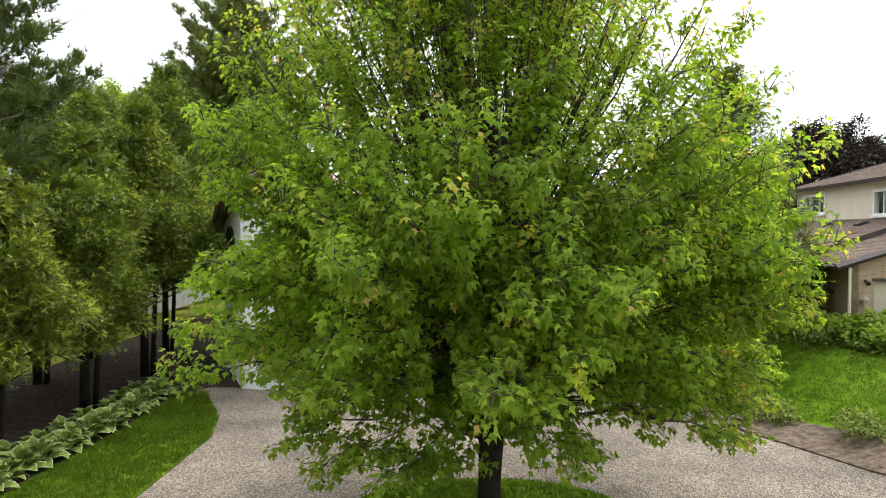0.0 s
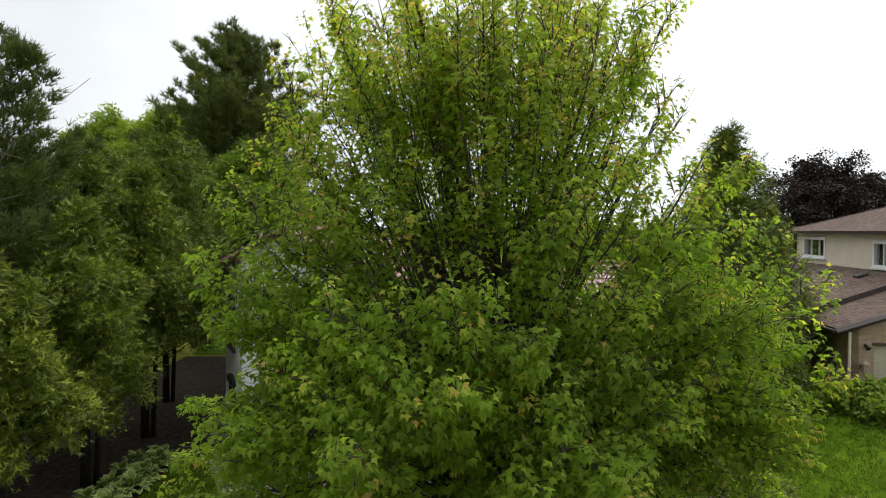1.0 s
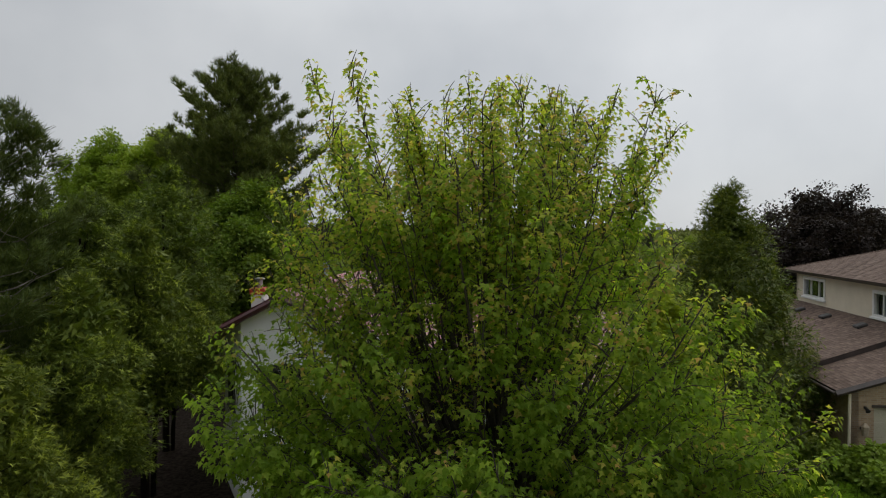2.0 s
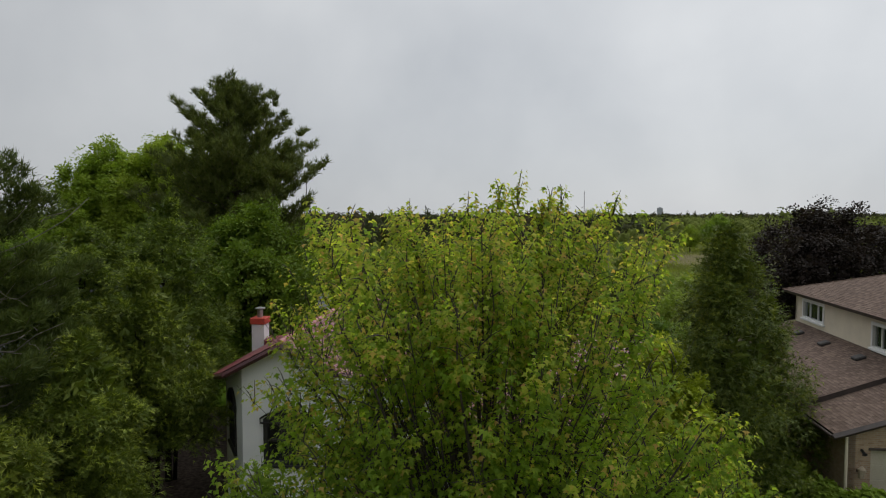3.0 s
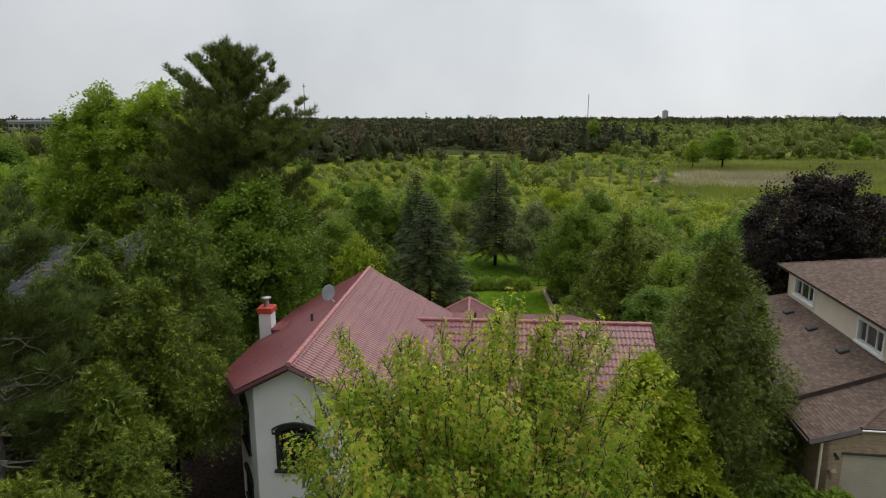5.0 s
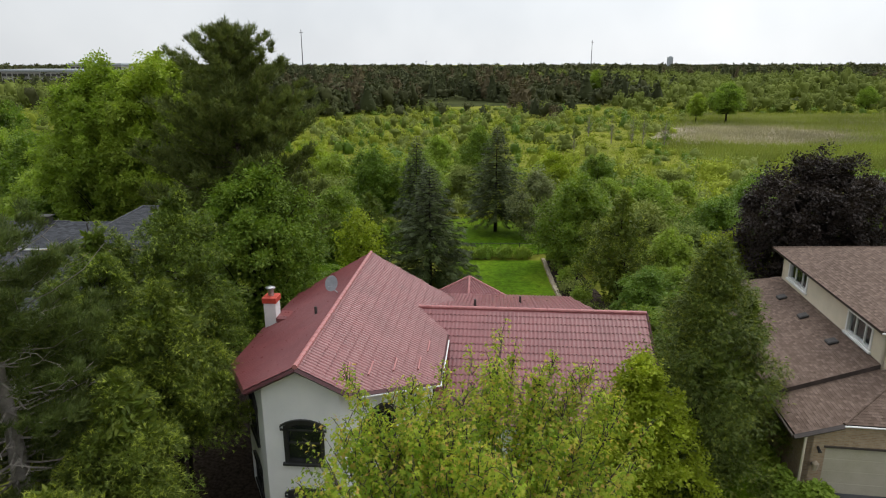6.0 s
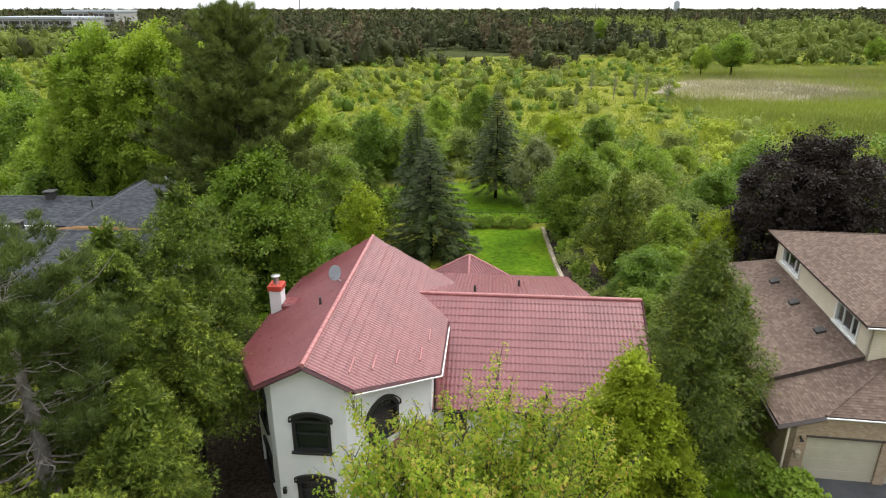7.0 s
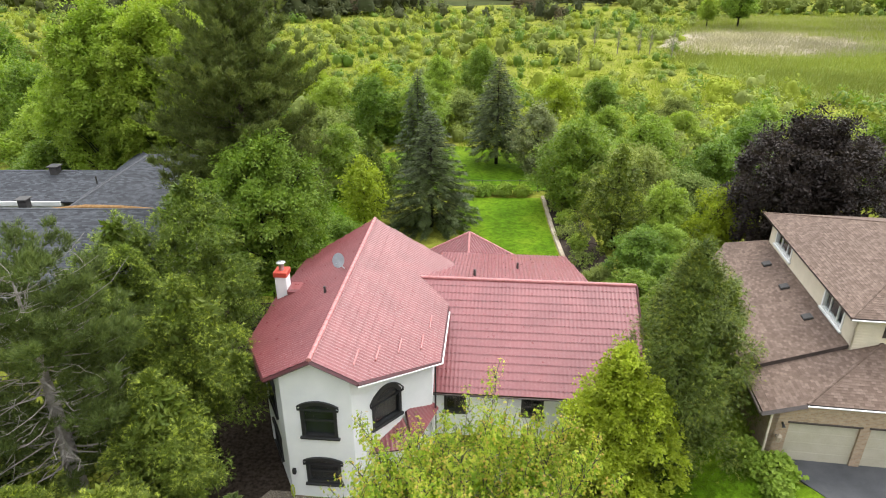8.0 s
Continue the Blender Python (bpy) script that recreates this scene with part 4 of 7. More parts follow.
def dark_roofed_house():
    h = thing("dark_roofed_house", pose(0, 0, 0), "low house with charcoal shingle hip roofs and white fascia", "house")
    sl = 0.36
    r0 = 6.6
    # long front block, ridge across the view
    roof_plane(h, "roof", [(-40, 41.5, r0), (-19.8, 41.5, r0), (-17.2, 33.5, r0 - sl * 8), (-40, 33.5, r0 - sl * 8)], (1, 0, 0), M_SLATE, "shingle", deck_mat=M_SLATE)
    roof_plane(h, "roof", [(-40, 41.5, r0), (-19.8, 41.5, r0), (-19.0, 44.5, r0 - sl * 3), (-40, 44.5, r0 - sl * 3)], (1, 0, 0), M_SLATE, "shingle", deck_mat=M_SLATE)
    # taller hip behind
    ap = (-24.3, 51.0, 7.6)
    apb = (-20.5, 51.0, 7.6)
    roof_plane(h, "roof", [(-27.2, 42.2, 6.0), (-19.5, 42.2, 6.0), apb, ap], (1, 0, 0), M_SLATE, "shingle", deck_mat=M_SLATE)
    roof_plane(h, "roof", [ap, (-27.2, 42.2, 6.0), (-28.2, 58, 5.9)], (-0.04, 1, 0), M_SLATE, "shingle", deck_mat=M_SLATE)
    roof_plane(h, "roof", [apb, (-19.5, 42.2, 6.0), (-16.5, 56, 5.4)], (0, 1, 0), M_SLATE, "shingle", deck_mat=M_SLATE)
    # far block
    roof_plane(h, "roof", [(-42, 49.5, 6.7), (-23.5, 49.5, 6.7), (-24.5, 45.8, 5.5), (-42, 45.8, 5.5)], (1, 0, 0), M_SLATE, "shingle", deck_mat=M_SLATE)
    roof_plane(h, "roof", [(-42, 49.5, 6.7), (-23.5, 49.5, 6.7), (-24, 54, 5.3), (-42, 54, 5.3)], (1, 0, 0), M_SLATE, "shingle", deck_mat=M_SLATE)
    part("fascia", box(bmesh.new(), -42, -29.2, 45.6, 45.75, 5.2, 5.55, 0.01), M_WHITE, h)
    for a, b in (((-40, 41.5, r0), (-19.8, 41.5, r0)), ((-27.2, 42.2, 6.0), ap), (ap, apb), ((-42, 49.5, 6.7), (-29.5, 49.5, 6.7)), ((-19.8, 41.5, r0), (-17.2, 33.5, r0 - sl * 8))):
        ridge_cap(h, Vector(a) + Vector((0, 0, 0.02)), Vector(b) + Vector((0, 0, 0.02)), M_SLATE_RIDGE, 0.08, 0.3)
    for a, b in (((-39.5, 34), (-19.6, 34)), ((-19.6, 34), (-20.0, 55.0)), ((-20.0, 55.0), (-41.5, 53.5)), ((-41.5, 53.5), (-39.5, 34))):
        Wall(a, b).build(h, M_CONCRETE, 3.7 if a[1] == 34 and b[1] == 34 else 3.6)
    Wall((-41.8, 45.9), (-29.3, 45.9)).build(h, M_WHITE, 5.4)
    for x, y, z in ((-31.2, 49.3, 6.75), (-30.9, 44.2, 5.9)):
        v = part("roof_vent", box(bmesh.new(), x - 0.32, x + 0.32, y - 0.32, y + 0.32, z - 0.3, z + 0.35, 0.03), M_DARK_VENT, h)
        part("vent_cap", box(bmesh.new(), x - 0.45, x + 0.45, y - 0.45, y + 0.45, z + 0.4, z + 0.5, 0.03), M_DARK_VENT, v)
    part("moss", tube(bmesh.new(), [(-27.2, 41.6, r0 + 0.02), (-25.0, 41.75, r0 + 0.05), (-22.5, 41.65, r0 + 0.06), (-20.2, 41.6, r0 + 0.02)], [0.06, 0.2, 0.17, 0.05], 7), M_MOSS, h, "strip of orange-brown moss along the ridge")
    part("flue", tube(bmesh.new(), [(-21.6, 49.0, 7.2), (-21.6, 49.0, 8.3)], 0.14, 12), M_STEEL, h, "steel flue pipe")
    part("flue_cap", tube(bmesh.new(), [(-21.6, 49.0, 8.35), (-21.6, 49.0, 8.5)], [0.26, 0.2], 12), M_STEEL, h)
    part("vent_pipe", tube(bmesh.new(), [(-26.5, 46.5, 6.7), (-26.5, 46.5, 7.3)], 0.06, 8), M_DARK_VENT, h)


GUARDS = ((1.75, 0.35), (2.5, 1.3), (3.3, 2.5), (4.2, 3.6), (4.4, 5.6))
main_house()
chimney()
dish()
neighbour_house()
dark_roofed_house()


# ---- plants ----
LEAF_MAPLE = (np.array([(0, 0, 0), (0.32, 0.56, -0.1), (0.48, 0.22, -0.03), (1.0, 0, -0.16), (0.48, -0.22, -0.03), (0.32, -0.56, -0.1)]), [(0, 3, 2, 1), (0, 5, 4, 3)])
LEAF_PLAIN = (np.array([(0, 0, 0), (0.4, 0.3, 0.06), (1.0, 0, -0.1), (0.4, -0.3, 0.06)]), [(0, 2, 1), (0, 3, 2)])
LEAF_TRI = (np.array([(0.05, 0.46, 0.05), (0.0, -0.46, 0.05), (1.0, 0.06, -0.08)]), [(0, 1, 2)])
LEAF_WIDE = (np.array([(0, 0, 0), (0.42, 0.42, 0.07), (1.0, 0, -0.1), (0.42, -0.42, 0.07)]), [(0, 2, 1), (0, 3, 2)])
LEAF_CLUMP = (np.array([(0, 0, 0), (0.1, 0.42, -0.05), (0.42, 0.26, 0.05), (0.7, 0.45, -0.06), (1.0, 0.02, -0.12), (0.72, -0.4, -0.04), (0.4, -0.22, 0.06), (0.12, -0.45, -0.08)]), [(0, 4, 3, 2, 1), (0, 7, 6, 5, 4)])


def needle_tuft(n, spread, width, seed):
    rng = np.random.default_rng(seed)
    vs, fs = [], []
    for i in range(n):
        a, q = i * 2.4, spread * (0.35 + 0.65 * rng.random())
        d = np.array([math.cos(q), math.sin(q) * math.cos(a), math.sin(q) * math.sin(a)])
        side = np.cross(d, rng.normal(size=3))
        side = side / np.linalg.norm(side) * width
        o = len(vs)
        vs += [side, -side, d * (0.75 + 0.25 * rng.random())]
        fs.append((o, o + 1, o + 2))
    return np.array(vs), fs


def feather(n, width, droop, seed):
    """A flat spray: needles both sides of a spine."""
    rng = np.random.default_rng(seed)
    vs, fs = [(0, 0.025, 0), (0, -0.025, 0), (1, 0, -droop)], [(0, 1, 2)]
    for i in range(n):
        x = 0.08 + 0.82 * i / n
        for s in (1, -1):
            o = len(vs)
            l = width * (1.1 - 0.75 * x) * (0.8 + 0.4 * rng.random())
            vs += [(x - 0.05, 0, -droop * x * x), (x + 0.07, 0, -droop * x * x), (x + l * 0.75, s * l, -droop * x * x - 0.04 + 0.05 * rng.random())]
            fs.append((o, o + 1, o + 2))
    return np.array(vs, float), fs


TUFT = needle_tuft(7, 0.75, 0.05, 1)
SPRAY_SPRUCE = feather(4, 0.42, 0.15, 3)
SPRAY_FINE = (np.array([(0, 0.045, 0), (0, -0.045, 0), (1.0, 0, -0.1), (0.15, 0.03, 0), (0.36, 0, 0), (0.78, 0.42, -0.04), (0.25, -0.03, 0), (0.46, 0, 0), (0.88, -0.38, -0.05)]), [(0, 1, 2), (3, 4, 5), (6, 7, 8)])
SPRAY_CEDAR = (np.array([(0, 0, 0), (0.66, 0.25, -0.02), (0.5, 0.05, 0.03), (1.0, -0.03, -0.06), (0.62, -0.27, -0.03)]), [(0, 2, 1), (0, 4, 3, 2)])


def unit(a):
    return a / np.maximum(np.linalg.norm(a, axis=-1, keepdims=True), 1e-9)


def leaves(points, along, normal, size, template):
    """Arrays of leaf copies: verts, loops, sizes."""
    tv, tf = template
    t = unit(along)
    n = unit(normal - t * np.sum(normal * t, -1, keepdims=True))
    b = np.cross(n, t)
    s = np.asarray(size)[:, None, None]
    v = points[:, None] + s * (tv[None, :, 0:1] * t[:, None] + tv[None, :, 1:2] * b[:, None] + tv[None, :, 2:3] * n[:, None])
    k = len(tv)
    flat = np.concatenate([np.array(f) for f in tf])
    loops = (np.arange(len(points))[:, None] * k + flat[None]).ravel()
    sizes = np.tile([len(f) for f in tf], len(points))
    return v.reshape(-1, 3), loops, sizes


def joined(groups):
    vs, ls, ss, ms, o = [], [], [], [], 0
    for i, (v, l, s) in enumerate(groups):
        vs.append(v), ls.append(l + o), ss.append(s), ms.append(np.full(len(s), i))
        o += len(v)
    return np.concatenate(vs), np.concatenate(ls), np.concatenate(ss), np.concatenate(ms)


def lump(p, scale, seed):
    """Smooth noise at many points, about -1 to 1."""
    rng = np.random.default_rng(seed)
    f = np.zeros(len(p))
    for k in range(6):
        w = rng.normal(size=3) * scale * (1 + 0.35 * k)
        f += np.sin(p @ w + rng.random() * 6.28) / (1 + 0.25 * k)
    return f / 2.6


def limb(bm, a, b, r0, r1, sag=0.0, wobble=0.1, segs=5, sides=5, rng=None):
    a, b = Vector(a), Vector(b)
    pts = []
    for i in range(segs + 1):
        q = i / segs
        p = a.lerp(b, q) + Vector((0, 0, -sag * math.sin(math.pi * q)))
        if 0 < i < segs:
            p += Vector((rng.normal() * wobble, rng.normal() * wobble, rng.normal() * wobble * 0.5))
        pts.append(p)
    tube(bm, pts, [r0 + (r1 - r0) * i / segs for i in range(segs + 1)], sides)


def broadleaf(name, at, label, category, height, profile, rx, ry, shoots, per, leaf, mats, template=LEAF_PLAIN, trunk=0.15, clear=1.2, seed=1, holes=0.2, young=0.0, limbs=40, twig=0.35, upright=0.8, bark=None, group="", lumpy=0.22, lean=(0, 0), clumps=0.0):
    """A tree: tapered trunk, limbs that reach to the shoots, and leaves in drooping clusters. profile: radius by height, 0 to 1."""
    rng = np.random.default_rng(seed)
    count = shoots * per
    if clumps > 1:
        return clumped(name, at, label, category, height, profile, rx, ry, count, leaf, mats, trunk, clear, seed, limbs, clumps - 1, bark, group, rng, template)
    n = int(shoots * 1.8)
    h = rng.random(n) ** 0.9
    az = rng.random(n) * math.tau
    prof = np.interp(h, *zip(*profile))
    keep = rng.random(n) < np.clip(prof, 0.12, 1)
    h, az, prof = h[keep], az[keep], prof[keep]
    d = np.stack((np.cos(az), np.sin(az), h * 2.2), -1)
    r = prof * (1 + lumpy * lump(d, 2.3, seed + 5)) * (1 - 0.62 * rng.random(len(h)) ** 1.7)
    z = clear + h * (height - clear)
    p = np.stack((r * rx * np.cos(az) + lean[0] * h, r * ry * np.sin(az) + lean[1] * h, z), -1)
    p = p[lump(p, 5.0 / max(rx, 2), seed + 9) > -1 + holes * 2 * 0.6][:shoots]
    m = len(p)
    out = unit(np.stack((p[:, 0] / rx, p[:, 1] / ry, np.full(m, 0.25)), -1))
    base = np.repeat(p, per, 0)
    o = np.repeat(out, per, 0)
    j = rng.normal(size=(m * per, 3))
    pos = base + j * np.array([1, 1, 0.7]) * twig * 0.55
    along = unit(o * 0.7 + rng.normal(size=(m * per, 3)) * 0.75 + np.array([0, 0, -0.35]))
    nor = unit(np.array([0, 0, 0.75]) + o * 0.5 + unit(j) * 0.75 + rng.normal(size=(m * per, 3)) * 0.25)
    size = leaf * (0.65 + 0.7 * rng.random(m * per))
    t = thing(name, pose(*at), label, category, group)
    bm = bmesh.new()
    top = Vector((lean[0] * 0.8, lean[1] * 0.8, height * 0.8))
    pts = [Vector((0, 0, -0.3)), Vector((0, 0, 0.15)), Vector((0.02, 0, clear))] + [Vector((0.02, 0, clear)).lerp(top, q) + Vector((rng.normal() * 0.06 * rx * 0.3, rng.normal() * 0.06 * rx * 0.3, 0)) for q in (0.25, 0.5, 0.75, 1.0)]
    tube(bm, pts, [trunk * 1.5, trunk * 1.08, trunk * 0.9, trunk * 0.6, trunk * 0.42, trunk * 0.25, 0.015], 9)
    part("trunk", bm, bark or M_BARK, t, smooth=True)
    if limbs:
        bm = bmesh.new()
        pick = rng.choice(m, min(limbs, m), replace=False)
        for i in pick:
            q = p[i] * 0.94
            hd = math.hypot(q[0], q[1])
            z0 = max(clear * 0.7, q[2] - hd * upright - 0.25 * (q[2] - clear))
            f = min(1, max(0, (z0 - clear) / (height * 0.8 - clear)))
            a = Vector((lean[0] * 0.8 * f, lean[1] * 0.8 * f, z0))
            rr = trunk * (0.34 if i % 5 else 0.5) * (1 - 0.6 * f)
            limb(bm, a, q, rr, 0.008, 0.25 * hd * 0.4, 0.05 * rx * 0.4, 5, 5, rng)
        tagged(part("branching", bm, bark or M_BARK, t, smooth=True), kind="stuff")
    if young:
        new_growth = rng.random(m) < np.clip(young * (0.25 + 1.5 * np.clip((p[:, 2] - clear) / (height - clear) - 0.45, 0, 1)) * (0.4 + 1.2 * (np.hypot(p[:, 0] / rx, p[:, 1] / ry) > 0.55)), 0, 1)
        y = np.repeat(new_growth, per)
        data = joined([leaves(pos[~y], along[~y], nor[~y], size[~y], template), leaves(pos[y], along[y], nor[y], size[y] * 0.85, template)])
        part("crown", mesh_of("crown", data[0], data[1], data[2], mats[:2], data[3]), None, t)
    else:
        v, l, s = leaves(pos, along, nor, size, template)
        part("crown", mesh_of("crown", v, l, s, mats[:1]), None, t)
    return t


def plumes(base, way, length, per, rng, wide, droop=0.0):
    """Leaf places along short shoots, each from its base along its way, fullest in the middle: places, leaf directions, sideways offsets, how far along."""
    k = len(base) * per
    B, W, L = np.repeat(base, per, 0), np.repeat(way, per, 0), np.repeat(length, per)[:, None]
    q = rng.random((k, 1)) ** 0.75
    side = rng.normal(size=(k, 3))
    side -= W * np.sum(side * W, -1, keepdims=True)
    pos = B + W * L * q + side * L * wide * (0.3 + np.sin(np.pi * 0.85 * q)) + np.array([0, 0, -droop]) * L * q * q
    along = unit(W * 0.7 + unit(side) * 0.75 + rng.normal(size=(k, 3)) * 0.3 + np.array([0, 0, -droop]))
    return pos, along, unit(side), q[:, 0]


def clumped(name, at, label, category, height, profile, rx, ry, count, leaf, mats, trunk, clear, seed, limbs, radius, bark, group, rng, template=LEAF_TRI):
    """A crown of leafy boughs, each a fan of shoots that reach out of the crown by uneven lengths, with gaps between. radius: of a bough, in metres."""
    t = thing(name, pose(*at), label, category, group)
    tall = height - clear
    n = int(3.0 * (rx + ry) * 0.5 * (tall + rx) / radius ** 2)
    h = (np.arange(n) + rng.random(n)) / n
    az = np.arange(n) * 2.39996 + rng.normal(size=n) * 0.5
    d = np.stack((np.cos(az), np.sin(az), h * 2.5), -1)
    r = np.interp(h, *zip(*profile)) * (0.78 + 0.26 * rng.random(n) + 0.2 * lump(d, 2.6, seed + 5)) * np.where(np.arange(n) % 5 == 0, 0.5, 1.0)
    c = np.stack((r * rx * np.cos(az), r * ry * np.sin(az), clear + tall * h + rng.normal(size=n) * 0.05 * tall), -1)
    out = unit(np.stack((np.cos(az), np.sin(az), 0.1 + 1.1 * h), -1))
    fan = 6
    size_of = radius * (0.6 + 0.75 * rng.random(n))
    way = unit(np.repeat(out, fan, 0) + rng.normal(size=(n * fan, 3)) * np.array([0.6, 0.6, 0.38]))
    base = np.repeat(c - out * 0.45 * size_of[:, None], fan, 0) + rng.normal(size=(n * fan, 3)) * 0.16 * radius
    length = np.repeat(size_of, fan) * (0.6 + 0.75 * rng.random(n * fan))
    per = max(3, count // (n * fan))
    pos, along, side, q = plumes(base, way, length, per, rng, 0.2, 0.16)
    k = len(pos)
    nor = unit(np.array([0, 0, 0.9]) + np.repeat(np.repeat(out, fan, 0), per, 0) * 0.35 + side * 0.5 + rng.normal(size=(k, 3)) * 0.35)
    bm = bmesh.new()
    tube(bm, [(0, 0, -0.3), (0, 0, clear), (0.05, 0, clear + tall * 0.45), (0, 0.03, clear + tall * 0.9)], [trunk * 1.3, trunk, trunk * 0.6, 0.02], 8)
    part("trunk", bm, bark or M_BARK, t, smooth=True)
    bm = bmesh.new()
    for i in rng.choice(n, min(n, limbs), replace=False):
        e = c[i]
        hd = math.hypot(e[0], e[1])
        limb(bm, (0, 0, max(clear * 0.8, e[2] - 0.9 * hd - 0.1 * tall)), e, trunk * 0.4, 0.015, 0.08 * hd, 0.05 * hd, 4, 4, rng)
    tagged(part("branching", bm, bark or M_BARK, t, smooth=True), kind="stuff")
    # leaves on the inner branches
    m = k // 10
    hi, ai = rng.random(m), rng.random(m) * math.tau
    ri = 0.68 * np.interp(hi, *zip(*profile)) * np.sqrt(rng.random(m))
    inside = np.stack((ri * rx * np.cos(ai), ri * ry * np.sin(ai), clear + hi * tall * 0.95), -1)
    data = joined([leaves(pos, along, nor, leaf * (0.6 + 0.75 * rng.random(k)) * (1.1 - 0.25 * q), template), leaves(inside, rng.normal(size=(m, 3)), rng.normal(size=(m, 3)) + np.array([0, 0, 0.8]), np.full(m, leaf * 1.7), template)])
    part("crown", mesh_of("crown", data[0], data[1], data[2], mats[:1]), None, t)
    return t


def cedar(name, at, label, height, radius, sprays, seed, clear=1.6, group="", size=0.19, dry=0.5, shape=(0.5, 0.82, 1.0, 0.88, 0.58, 0.1), rise=0.75, lumpy=1.0, reach=1.0, leaders=6, apart=0.5, mats=None):
    """A dense crown of scale-leaf plumes on ascending boughs, paler at their growing tips."""
    rng = np.random.default_rng(seed)
    per = 32
    n = sprays // per
    nb = n // 5
    bough = rng.integers(0, nb, n)
    bh, ba, br = rng.random(nb) ** 0.9, rng.random(nb) * math.tau, 1 + lumpy * rng.uniform(-0.34, 0.16, nb)
    prof = np.interp(bh, (0, 0.08, 0.28, 0.6, 0.84, 1.0), shape)
    # several leaders stand round the main one, each with its own top
    lead = rng.choice(leaders, nb, p=np.array([1.6] + [1.0] * (leaders - 1)) / (leaders + 0.6))
    turn = np.arange(leaders) * math.tau / max(1, leaders - 1) + rng.normal(size=leaders) * 0.4
    off = np.where(np.arange(leaders) > 0, radius * apart * rng.uniform(0.8, 1.2, leaders), 0.0)
    tall = np.where(np.arange(leaders) > 0, rng.uniform(0.62, 0.93, leaders), 1.0)
    wide = np.where(np.arange(leaders) > 0, 1.0 - apart + 0.06, 1.0 - 0.35 * apart)
    lead = lead[bough]
    h = np.clip(bh[bough] + rng.normal(size=n) * 0.24 / height, 0, 1.0)
    az = ba[bough] + rng.normal(size=n) * np.minimum(0.9, 0.27 / (radius * prof[bough] + 0.05))
    prof = np.interp(h, (0, 0.08, 0.28, 0.6, 0.84, 1.0), shape)
    d = np.stack((np.cos(az), np.sin(az), h * 3), -1)
    r = radius * prof * br[bough] * (1 + 0.13 * lumpy * lump(d, 2.0, seed)) * (1 - 0.22 * rng.random(n) ** 1.6)
    r *= wide[lead]
    z = clear + h * (height * tall[lead] - clear)
    p = np.stack((r * np.cos(az) + off[lead] * np.cos(turn[lead]), r * np.sin(az) + off[lead] * np.sin(turn[lead]), z), -1)
    out = unit(np.stack((np.cos(az), np.sin(az), np.full(n, rise)), -1))
    way = unit(out + rng.normal(size=(n, 3)) * 0.34)
    length = reach * (0.45 + 0.75 * rng.random(n) ** 1.5) * (0.5 + 0.5 * prof) * (radius / 3) ** 0.5
    pos, along, side, q = plumes(p - out * 0.4 * length[:, None], way, length, per, rng, 0.21, 0.14)
    k = len(pos)
    nor = unit(np.array([0, 0, 0.75]) + np.repeat(out, per, 0) * 0.3 + side * 0.5 + rng.normal(size=(k, 3)) * 0.35)
    s = size * (0.6 + 0.8 * rng.random(k)) * (1.12 - 0.35 * q)
    t = thing(name, pose(*at), label, "tree", group)
    bm = bmesh.new()
    tube(bm, [(0, 0, -0.3), (0.03, 0, clear), (0.0, 0.05, height * 0.6), (0, 0, height * 0.95)], [0.17, 0.13, 0.08, 0.01], 8)
    if height > 6:
        tube(bm, [(0.25, 0.1, -0.3), (0.45, 0.1, clear + 0.6), (0.5, 0.1, height * 0.6)], [0.1, 0.08, 0.02], 7)
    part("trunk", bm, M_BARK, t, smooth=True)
    bm = bmesh.new()
    for i in rng.choice(n, 60, replace=False):
        e = p[i] * 0.92
        limb(bm, (0, 0, max(clear * 0.7, e[2] - 0.5 * math.hypot(e[0], e[1]))), e, 0.035, 0.008, 0.1, 0.05, 3, 4, rng)
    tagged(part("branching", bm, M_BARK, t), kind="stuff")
    # old foliage inside the crown
    m = k // 18
    hi, ai = rng.random(m), rng.random(m) * math.tau
    ri = radius * 0.55 * np.interp(hi, (0, 0.08, 0.28, 0.6, 0.84, 1.0), shape) * np.sqrt(rng.random(m))
    inside = np.stack((ri * np.cos(ai), ri * np.sin(ai), clear + hi * (height - clear) * 0.96), -1)
    old = leaves(inside, rng.normal(size=(m, 3)), rng.normal(size=(m, 3)) + np.array([0, 0, 0.8]), np.full(m, size * 2.2), SPRAY_CEDAR)
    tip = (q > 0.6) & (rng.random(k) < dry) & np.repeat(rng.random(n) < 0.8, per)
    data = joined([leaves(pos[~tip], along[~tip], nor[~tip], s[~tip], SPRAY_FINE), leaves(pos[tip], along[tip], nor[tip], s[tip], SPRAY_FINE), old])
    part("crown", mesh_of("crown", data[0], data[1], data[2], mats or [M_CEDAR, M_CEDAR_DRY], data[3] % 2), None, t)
    return t


